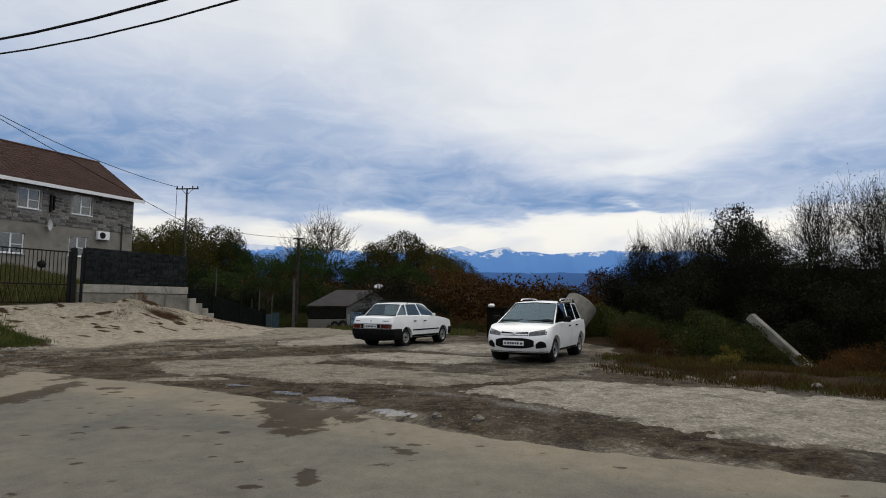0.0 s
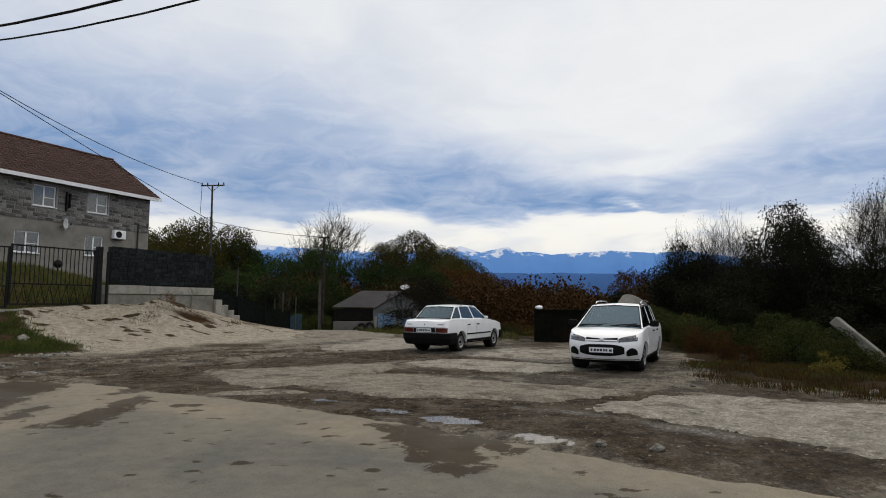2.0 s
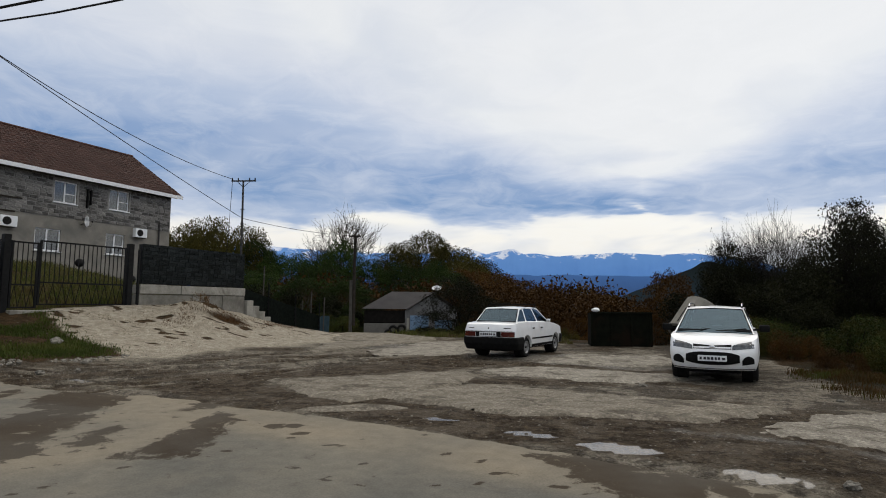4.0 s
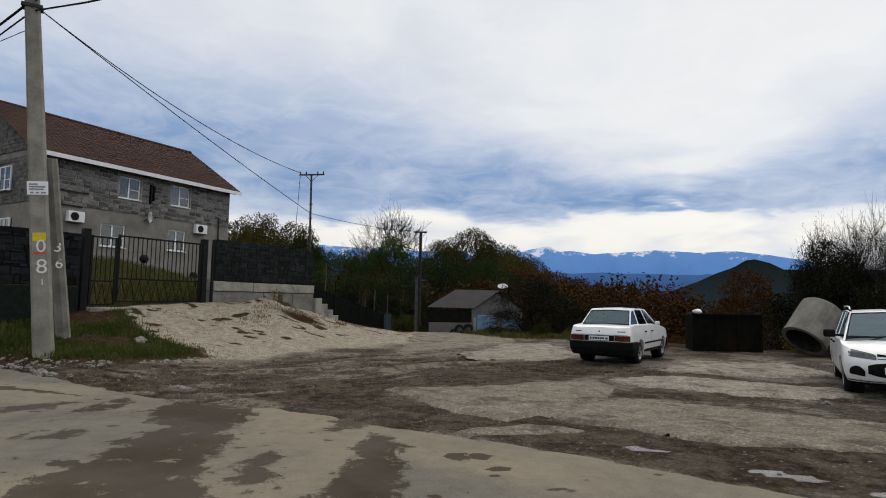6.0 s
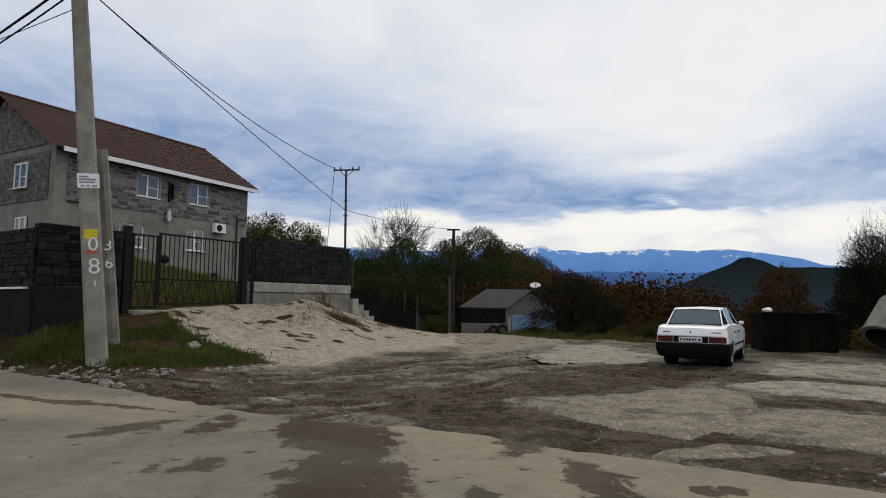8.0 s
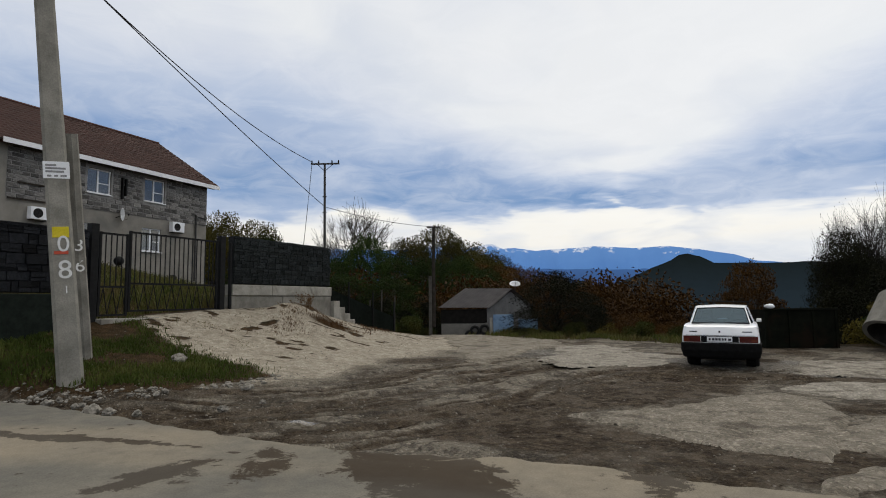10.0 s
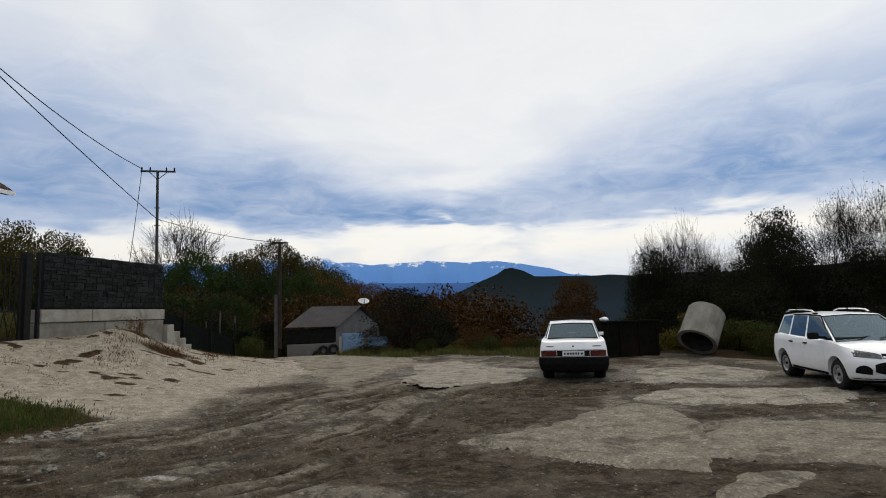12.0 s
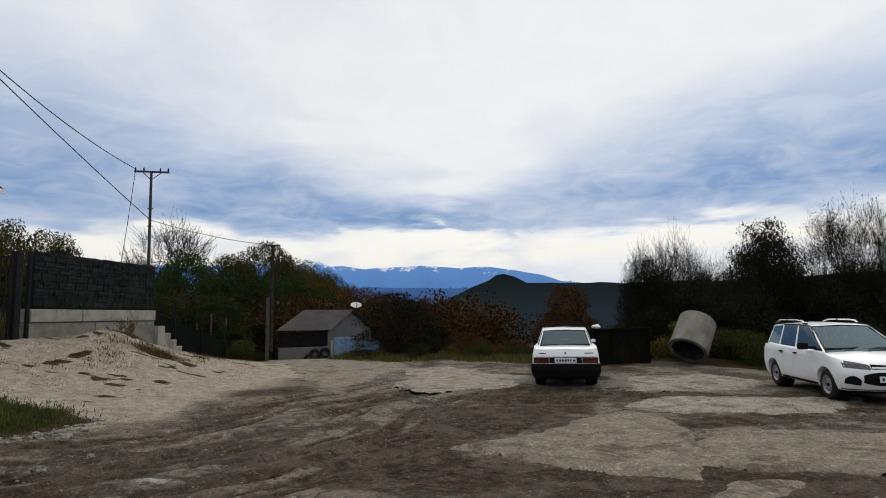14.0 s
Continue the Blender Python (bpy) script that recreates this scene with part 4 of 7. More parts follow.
# ---- more materials ----
PLASTER = surface("grey_beige_plaster", (0.19, 0.178, 0.152), (0.25, 0.235, 0.205), 1.5, 0.9, 0.35, 0.01, (0.15, 0.145, 0.13), 0.5, 0.55)
BLOCK = surface("weathered_cinder_block", (0.085, 0.082, 0.077), (0.21, 0.20, 0.185), 3.0, 0.95, 0.7, 0.02, (0.06, 0.058, 0.055), 1.2, 0.56, vary=0.55)
MORTAR = surface("grey_mortar", (0.20, 0.195, 0.185), (0.28, 0.27, 0.255), 4.0, 0.95, 0.5, 0.01)
ROOFING = surface("brown_metal_tile", (0.058, 0.028, 0.022), (0.085, 0.042, 0.033), 1.2, 0.65, 0.15, 0.01, (0.045, 0.024, 0.02), 0.4, 0.6)
WHITE = surface("white_plastic", (0.74, 0.75, 0.76), (0.80, 0.81, 0.82), 3, 0.4, 0.05, 0.003, (0.62, 0.62, 0.60), 1.5, 0.62)
PANE = glass_mat("window_glass", (0.28, 0.30, 0.32))
CURTAIN = surface("pale_curtain", (0.40, 0.42, 0.44), (0.56, 0.58, 0.60), 9, 0.9, 0.3, 0.02)
DARKROOM = surface("dim_room", (0.05, 0.05, 0.05), (0.08, 0.08, 0.08), 2, 0.9, 0.0)
IRON = surface("black_painted_iron", (0.006, 0.006, 0.006), (0.011, 0.011, 0.011), 9, 0.6, 0.15, 0.003)
CONCRETE = surface("weathered_concrete", (0.15, 0.143, 0.122), (0.25, 0.238, 0.205), 2.2, 0.92, 0.6, 0.012, (0.12, 0.11, 0.095), 0.9, 0.54, vary=0.12)
PALE = surface("pale_concrete", (0.23, 0.22, 0.19), (0.33, 0.315, 0.275), 2.5, 0.9, 0.5, 0.01, (0.13, 0.12, 0.10), 1.1, 0.53)
SLATE = surface("dark_slate_stone", (0.005, 0.0055, 0.007), (0.020, 0.022, 0.026), 5.0, 0.7, 0.8, 0.02, vary=0.75)
SLATE_GREEN = surface("grey_green_slate_stone", (0.006, 0.008, 0.0085), (0.025, 0.030, 0.030), 5.0, 0.8, 0.8, 0.02, vary=0.5)
JOINT = surface("dark_joint", (0.011, 0.012, 0.013), (0.024, 0.025, 0.027), 6, 0.9, 0.2)
NETTING = surface("dark_green_netting", (0.006, 0.009, 0.007), (0.013, 0.018, 0.014), 8, 0.9, 0.4, 0.01)
STEEL = surface("dull_steel", (0.035, 0.034, 0.033), (0.07, 0.067, 0.064), 9, 0.6, 0.2, 0.004, metal=0.4)
RUBBER = surface("black_rubber", (0.010, 0.010, 0.010), (0.020, 0.020, 0.020), 20, 0.85, 0.3, 0.004)
WOOD = surface("weathered_wood", (0.018, 0.015, 0.012), (0.04, 0.034, 0.028), 5, 0.9, 0.5, 0.01)


def frame_at(origin, ex, z=0.0):
    """A thing's own axes: x along ex, y to its left."""
    return Matrix.Translation((origin[0], origin[1], z)) @ Matrix.Rotation(math.atan2(ex[1], ex[0]), 4, "Z")


def pieces(name, rects, depth, material, parent, face="y", seed=1, bevel=0.012, limit=300, uneven=0.012, tilt=0.0):
    """Stones or blocks over rectangles (a0, a1, z0, z1) on the plane y=0, standing out towards -y. Alike ones share a mesh."""
    rng = random.Random(seed)
    kinds = []
    for k in range(5):
        bm = bmesh.new()
        box(bm, -0.5, 0.5, -1, 0, -0.5, 0.5)
        for v in bm.verts:
            if v.co.y < -0.5:
                v.co.x *= 0.95 + rng.uniform(-0.04, 0.03)
                v.co.z *= 0.91 + rng.uniform(-0.07, 0.06)
                v.co.y *= rng.uniform(0.75, 1.1)
        me = bpy.data.meshes.new(name)
        bm.to_mesh(me)
        bm.free()
        me.materials.append(material)
        kinds.append(me)
    rest = bmesh.new()
    for i, (a0, a1, z0, z1) in enumerate(rects):
        m = Matrix.Translation(((a0 + a1) / 2, rng.uniform(-uneven, uneven), (z0 + z1) / 2)) @ Matrix.Rotation(rng.uniform(-tilt, tilt), 4, "Y") @ Matrix.Diagonal((a1 - a0, depth, z1 - z0, 1))
        if i < limit:
            ob = new(name, kinds[i % 5])
            ob.parent = parent
            ob.matrix_basis = m
        else:
            rest.from_mesh(kinds[i % 5])
            rest.verts.ensure_lookup_table()
            bmesh.ops.transform(rest, matrix=m, verts=rest.verts[-8:])
    if len(rest.verts):
        part(name + "_rest", rest, material, parent)["kind"] = "stuff"
    else:
        rest.free()


def courses(a0, a1, z0, z1, length, tall, holes=(), seed=1, jitter=0.25, joint=0.012):
    """Courses of blocks with staggered joints, cut at holes (a0, a1, z0, z1)."""
    rng = random.Random(seed)
    out = []
    z, row = z0, 0
    while z < z1 - 0.3 * tall:
        t = min(tall * rng.uniform(1 - jitter * 0.5, 1 + jitter * 0.5), z1 - z)
        cuts = sorted([(h[0], h[1]) for h in holes if h[2] < z + t - 0.02 and h[3] > z + 0.02])
        spans, p = [], a0
        for c0, c1 in cuts:
            spans.append((p, c0))
            p = c1
        spans.append((p, a1))
        for s0, s1 in spans:
            x = s0
            first = length * (0.5 if row % 2 else 1.0)
            while x < s1 - 0.05:
                w = min(first * rng.uniform(1 - jitter, 1 + jitter), s1 - x)
                if s1 - x - w < 0.25 * length:
                    w = s1 - x
                out.append((x + joint / 2, x + w - joint / 2, z + joint / 2, z + t - joint / 2))
                x += w
                first = length
        z += t
        row += 1
    return out


def rubble(a0, a1, z0, z1, seed):
    """Roughly laid flat stones: uneven courses, some of them split into thinner stones."""
    rng = random.Random(seed)
    out, z = [], z0
    while z < z1 - 0.06:
        t = min(rng.uniform(0.14, 0.26), z1 - z)
        x = a0
        while x < a1 - 0.04:
            w = min(rng.uniform(0.12, 0.46), a1 - x)
            k = rng.uniform(0.35, 0.65) if rng.random() < 0.55 else 1.0
            for p, q in ((0, k), (k, 1)) if k < 1 else ((0, 1),):
                out.append((x + 0.004, x + w - 0.004, z + t * p + 0.004, z + t * q - 0.004))
            x += w
        z += t
    return out


def wall_with_holes(a0, a1, z0, z1, y0, y1, holes):
    """A wall slab from rectangles left between openings that go through it."""
    bm = bmesh.new()
    xs = sorted({a0, a1, *[h[0] for h in holes], *[h[1] for h in holes]})
    zs = sorted({z0, z1, *[h[2] for h in holes], *[h[3] for h in holes]})
    for x0, x1 in zip(xs, xs[1:]):
        for q0, q1 in zip(zs, zs[1:]):
            mx, mz = (x0 + x1) / 2, (q0 + q1) / 2
            if not any(h[0] < mx < h[1] and h[2] < mz < h[3] for h in holes):
                box(bm, x0, x1, y0, y1, q0, q1)
    bmesh.ops.remove_doubles(bm, verts=bm.verts, dist=0.001)
    return bm


def window(parent, a0, a1, z0, z1, y, m=None, curtain=True):
    """A white window with two lights, a sill and what hangs behind it."""
    w = new("window")
    w.parent = parent
    w["label"] = "white plastic window with two lights"
    if m:
        w.matrix_basis = m
    t, c = 0.07, a0 + (a1 - a0) * 0.48
    bm = bmesh.new()
    for x0, x1, q0, q1 in ((a0, a0 + t, z0, z1), (a1 - t, a1, z0, z1), (c - t * 0.6, c + t * 0.6, z0 + t, z1 - t), (a0 + t, a1 - t, z0, z0 + t), (a0 + t, a1 - t, z1 - t, z1), (c + t * 0.6, a1 - t, z0 + (z1 - z0) * 0.42, z0 + (z1 - z0) * 0.42 + 0.045)):
        box(bm, x0, x1, y - 0.03, y + 0.05, q0, q1, bevel=0.006)
    part("window_frame", bm, WHITE, w)
    part("window_sill", boxed(a0 - 0.06, a1 + 0.06, y - 0.20, y - 0.03, z0 - 0.05, z0 - 0.004, bevel=0.008), WHITE, w)
    for x0, x1 in ((a0 + t, c - t * 0.6), (c + t * 0.6, a1 - t)):
        part("pane", boxed(x0, x1, y + 0.005, y + 0.02, z0 + t, z1 - t), PANE, w)
    bm = bmesh.new()
    k = 24
    top = [(a0 + 0.03 + (a1 - a0 - 0.06) * i / k, y + 0.16 + 0.02 * math.sin(i * 1.9)) for i in range(k + 1)]
    for (x0, y0), (x1, y1) in zip(top, top[1:]):
        bm.faces.new([bm.verts.new(p) for p in ((x0, y0, z0), (x1, y1, z0), (x1, y1, z1), (x0, y0, z1))])
    # with no curtain, this sheet is coloured dark for the unlit room
    part("curtain", bm, CURTAIN if curtain else DARKROOM, w)
    return w


def air_conditioner(label, m):
    a = base("air_conditioner", m, label, "air conditioner", "outdoor units on the house wall")
    part("case", boxed(-0.42, 0.42, -0.34, -0.04, -0.29, 0.29, bevel=0.02), WHITE, a)
    bm = bmesh.new()
    for r in (0.06, 0.11, 0.16, 0.21):
        tube(bm, [(-0.1 + r * math.cos(k * math.pi / 10), -0.352, r * math.sin(k * math.pi / 10)) for k in range(21)], 0.007, 4, False)
    part("fan_grille", bm, STEEL, a)
    # flat black disc stands in for the shade inside the fan opening
    bm = bmesh.new()
    bmesh.ops.create_circle(bm, cap_ends=True, radius=0.22, segments=24, matrix=Matrix.Translation((-0.1, -0.344, 0)) @ Matrix.Rotation(radians(90), 4, "X"))
    part("fan_opening", bm, RUBBER, a)
    for x in (-0.3, 0.3):
        part("bracket", boxed(x - 0.02, x + 0.02, -0.36, 0.0, -0.33, -0.292), STEEL, a)
    return a


def dish(name, label, m, r=0.32):
    d = base(name, m, label, "satellite dish")
    bm = bmesh.new()
    rows = [[bm.verts.new((r * k / 5 * math.cos(i * math.pi / 12), -0.32 + 0.35 * r * (k / 5) ** 2 * -1 + 0.1, r * 1.1 * k / 5 * math.sin(i * math.pi / 12))) for i in range(24)] for k in range(1, 6)]
    for a, b in zip(rows, rows[1:]):
        for i in range(24):
            bm.faces.new((a[i], a[(i + 1) % 24], b[(i + 1) % 24], b[i]))
    bm.faces.new(rows[0][::-1])
    bmesh.ops.solidify(bm, geom=bm.faces[:], thickness=0.012)
    part("reflector", bm, WHITE, d, smooth=True)
    part("arm", tube(bmesh.new(), [(0, -0.25, -r), (0, -0.55, -r * 0.9), (0, -0.62, -0.05)], 0.012, 6), STEEL, d)
    part("receiver", boxed(-0.03, 0.03, -0.66, -0.58, -0.06, 0.03, bevel=0.01), RUBBER, d)
    part("mount", tube(bmesh.new(), [(0, 0, -0.2), (0, -0.2, -0.1), (0, -0.22, 0)], 0.02, 6), STEEL, d)
    return d


HOUSE0, HOUSE_DIR = (-30.25, 29.6), (0.346, 0.938)


def build_house():
    H = frame_at(HOUSE0, HOUSE_DIR)
    h = base("house", H, "two-storey grey block house with a brown gable roof", "house")
    L, D, z0, zt, zp, ridge = 12.15, 10.0, 2.4, 9.05, 6.35, 12.2
    wins = [(4.29, 5.61, 7.2, 8.47), (7.63, 8.98, 7.25, 8.55), (3.4, 4.82, 4.35, 5.62), (7.57, 8.8, 4.45, 5.75)]
    wall = part("wall", wall_with_holes(0, L, z0, zt, 0, 0.35, wins), PLASTER, h, "grey plaster front wall")
    gw = [(2.3, 3.45, 7.05, 8.35), (2.1, 3.05, 4.4, 5.58)]
    G = Matrix.Translation((0.35, 0, 0)) @ Matrix.Rotation(radians(90), 4, "Z")
    bm = wall_with_holes(0.35, D, z0, zt, 0, 0.35, gw)
    k = [(0.0, zt), (D, zt), (D / 2, ridge - 0.15)]
    lo = [bm.verts.new((x, 0.35, z)) for x, z in k]
    hi = [bm.verts.new((x, 0.0, z)) for x, z in k]
    bm.faces.new(lo[::-1])
    bm.faces.new(hi)
    for i in range(3):
        bm.faces.new((lo[i], lo[(i + 1) % 3], hi[(i + 1) % 3], hi[i]))
    bmesh.ops.transform(bm, matrix=G, verts=bm.verts)
    gable = part("gable_wall", bm, PLASTER, h)
    bm = boxed(0.35, L - 0.35, D - 0.35, D, z0, zt)
    part("rear_wall", bm, PLASTER, h)
    bm = boxed(L - 0.35, L, 0.352, D, z0, zt)
    vs = [[bm.verts.new((x, y, z)) for y, z in k] for x in (L - 0.35, L)]
    for f in (vs[0][::-1], vs[1]):
        bm.faces.new(f)
    part("far_gable_wall", bm, PLASTER, h)
    part("upper_floor", boxed(0.36, L - 0.36, 0.36, D - 0.36, 6.2, 6.4), PLASTER, h)
    part("loft_floor", boxed(0.36, L - 0.36, 0.36, D - 0.36, zt - 0.2, zt), PLASTER, h)
    # block courses over the plaster storey
    holes = [(a - 0.1, b + 0.1, c - 0.1, d + 0.12) for a, b, c, d in wins]
    part("mortar_bed", wall_with_holes(0.55, L - 0.02, zp, zt - 0.02, -0.02, -0.002, wins[:2]), MORTAR, wall)
    pieces("block", courses(0.55, L - 0.03, zp, zt - 0.03, 0.42, 0.215, holes, 3, 0.35, 0.03), 0.05, BLOCK, wall, seed=4, limit=300, uneven=0.012)
    gb = new("gable_blockwork")
    gb.parent = h
    gb.matrix_basis = Matrix.Rotation(radians(90), 4, "Z") @ Matrix.Scale(-1, 4, (0, 1, 0)) if False else Matrix.Rotation(radians(90), 4, "Z")
    bm = bmesh.new()
    rr = random.Random(8)
    for a0, a1, c0, c1 in courses(0.45, D - 0.1, zp, zt - 0.25, 0.42, 0.215, [(a - .1, b + .1, c - .1, d + .1) for a, b, c, d in gw], 5) + courses(0.2, D - 0.2, zt + 0.05, ridge - 0.3, 0.42, 0.215, (), 6):
        slope = zt + (ridge - 0.2 - zt) * (1 - abs((a0 + a1) / 2 - D / 2) / (D / 2))
        if c1 < slope or c1 <= zt:
            e = rr.uniform(0, 0.02)
            box(bm, a0, a1, 0.0, 0.04 + e, c0, c1)
    ob = part("blockwork", bm, BLOCK, gable)
    ob.matrix_basis = Matrix.Rotation(radians(90), 4, "Z")
    ob["kind"] = "stuff"
    bpy.data.objects.remove(gb)
    # roof: two slopes of ribbed sheet, ridge cap, white fascia
    rise = (ridge - zt) / (D / 2)
    for side, name in ((0, "roof"), (1, "rear_roof")):
        bm = bmesh.new()
        over, n = 0.55, 130
        cols = [-0.55 + (L + 1.1) * i / n for i in range(n + 1)]
        steps = 17
        grid = []
        for j in range(steps * 2 + 1):
            q = (j // 2 + (j % 2) * 0.93) / steps
            y = -over + (D / 2 + over) * q
            z = zt + 0.12 + rise * y + (0.0 if j % 2 == 0 else 0.0) + (0.022 if j % 2 == 0 and j else 0.0)
            grid.append([bm.verts.new((x, y if side == 0 else D - y, z + 0.018 * math.sin(i * 2 * math.pi / 3.0))) for i, x in enumerate(cols)])
        for a, b in zip(grid, grid[1:]):
            for i in range(n):
                bm.faces.new((a[i], a[i + 1], b[i + 1], b[i]) if side == 0 else (a[i], b[i], b[i + 1], a[i + 1]))
        bmesh.ops.solidify(bm, geom=bm.faces[:], thickness=0.03)
        part(name, bm, ROOFING, h, "brown profiled metal roof", smooth=False)
    part("ridge_cap", tube(bmesh.new(), [(-0.55, D / 2, ridge + 0.13), (L + 0.55, D / 2, ridge + 0.13)], 0.09, 8), ROOFING, h)
    part("fascia", boxed(0.05, L + 0.5, -0.56, -0.53, zt - 0.40, zt - 0.17), WHITE, h, "white eaves board")
    part("soffit", boxed(0.05, L + 0.5, -0.525, 0.0, zt - 0.31, zt - 0.27), ROOFING, h)
    for a, b, c, d in wins:
        window(h, a, b, c, d, 0.10)
    for i, (a, b, c, d) in enumerate(gw):
        window(h, a, b, c, d, -0.10 - 0.0, Matrix.Rotation(radians(90), 4, "Z") @ Matrix.Rotation(radians(180), 4, "Z") @ Matrix.Translation((-(a + b), 0, 0)), i != 1)
    part("downpipe", tube(bmesh.new(), [(11.25, -0.09, 6.9), (11.25, -0.09, 2.9)], 0.055, 8), STEEL, h)
    part("cable_duct", tube(bmesh.new(), [(11.25, -0.06, 6.85), (12.1, -0.06, 6.75)], 0.03, 6), STEEL, h)
    part("meter_bracket", boxed(6.15, 6.22, -0.2, -0.03, 7.1, 8.25), IRON, h)
    part("meter_bracket", boxed(6.35, 6.42, -0.2, -0.03, 7.3, 8.2), IRON, h)
    part("rusty_lintel", boxed(0.6, 2.3, -0.09, -0.055, 6.28, 6.36), WOOD, h)
    part("rusty_lintel", boxed(1.0, 2.6, -0.1, -0.055, 7.05, 7.12), WOOD, h)
    air_conditioner("white air conditioner unit on the house wall", H @ Matrix.Translation((1.9, 0, 5.75)))
    air_conditioner("white air conditioner unit on the house wall", H @ Matrix.Translation((9.75, 0, 5.98)))
    dish("satellite_dish", "white satellite dish on the house wall", H @ Matrix.Translation((5.95, 0, 6.28)) @ Matrix.Rotation(radians(35), 4, "Z"))


build_house()


# ---- fence and gate ----
def build_fence():
    F = frame_at(FENCE0, FENCE_DIR)
    w = base("stone_wall", F, "dark slate-clad wall on a concrete block base", "wall", "walls beside the gate")
    core = part("wall_core", boxed(-0.05, 5.12, 0.02, 0.22, 2.2, 3.72), JOINT, w)
    pieces("stone", rubble(-0.05, 5.12, 2.22, 3.74, 13), 0.045, SLATE_GREEN, core, seed=14, limit=300, uneven=0.02, tilt=0.05)
    for i, (a, b) in enumerate(((-0.1, 1.72), (1.75, 5.2))):
        part("foundation_block", boxed(a, b, -0.06, 0.42, 1.82, 2.17, bevel=0.02), PALE, w)
    for i, (a, b) in enumerate(((-0.1, 2.3), (2.33, 3.9), (3.93, 5.2))):
        part("foundation_block", boxed(a, b, -0.02, 0.42, 1.0, 1.80, bevel=0.02), CONCRETE, w)
    # steps of blocks beyond the wall's end
    st = base("block_steps", F, "stepped concrete blocks going down beside the track", "steps")
    for i in range(4):
        part("step", boxed(5.25 + i * 0.42, 5.64 + i * 0.42, -0.15 + i * 0.03, 0.55, 0.1 - i * 0.1, 1.62 - i * 0.26, bevel=0.02), PALE, st)
    net = base("netting_fence", F, "dark green netting fence beyond the wall", "fence")
    for i in range(4):
        part("post", tube(bmesh.new(), [(5.4 + i * 2.0, 0.6, -0.6), (5.4 + i * 2.0, 0.6, 2.9 - i * 0.45)], 0.035, 6), IRON, net)
    bm = bmesh.new()
    k = 40
    vs = [[bm.verts.new((5.3 + 6.2 * i / k, 0.64 + 0.012 * math.sin(i * 0.7), z)) for z in (-0.8, 2.3 - 1.5 * i / k)] for i in range(k + 1)]
    for a, b in zip(vs, vs[1:]):
        bm.faces.new((a[0], b[0], b[1], a[1]))
    bmesh.ops.solidify(bm, geom=bm.faces[:], thickness=0.01)
    part("net", bm, NETTING, net)
    # the wall on the other side of the gate
    w2 = base("stone_wall", F, "dark slate-clad wall on a netted concrete base", "wall", "walls beside the gate")
    core = part("wall_core", boxed(-7.0, -4.86, 0.02, 0.22, 1.86, 3.40), JOINT, w2)
    pieces("stone", rubble(-7.0, -4.86, 1.87, 3.42, 23), 0.045, SLATE, core, seed=24, limit=200, uneven=0.02, tilt=0.05)
    part("base_wall", boxed(-7.0, -4.86, -0.06, 0.40, -0.2, 1.84, bevel=0.02), NETTING, w2, "dark netted base")
    C = frame_at((FENCE0[0] - 7.02 * FENCE_DIR[0], FENCE0[1] - 7.02 * FENCE_DIR[1]), ROAD_D)
    w3 = base("stone_wall", C, "dark slate-clad wall along the road", "wall", "walls beside the gate")
    core = part("wall_core", boxed(-9.0, -0.02, 0.02, 0.22, 1.82, 3.28), JOINT, w3)
    pieces("stone", rubble(-9.0, -0.02, 1.83, 3.30, 33), 0.045, SLATE, core, seed=34, limit=300, uneven=0.02, tilt=0.05)
    part("base_wall", boxed(-9.0, -0.02, -0.06, 0.40, -0.3, 1.76, bevel=0.02), NETTING, w3, "dark netted base")
    part("ledge", boxed(-9.0, -0.3, -0.12, 0.0, 1.765, 1.82, bevel=0.01), WHITE, w3, "white sheet laid on the base")
    part("yard_side", boxed(-30, -9.02, 0.0, 0.4, -0.3, 3.2), NETTING, w3)


build_fence()


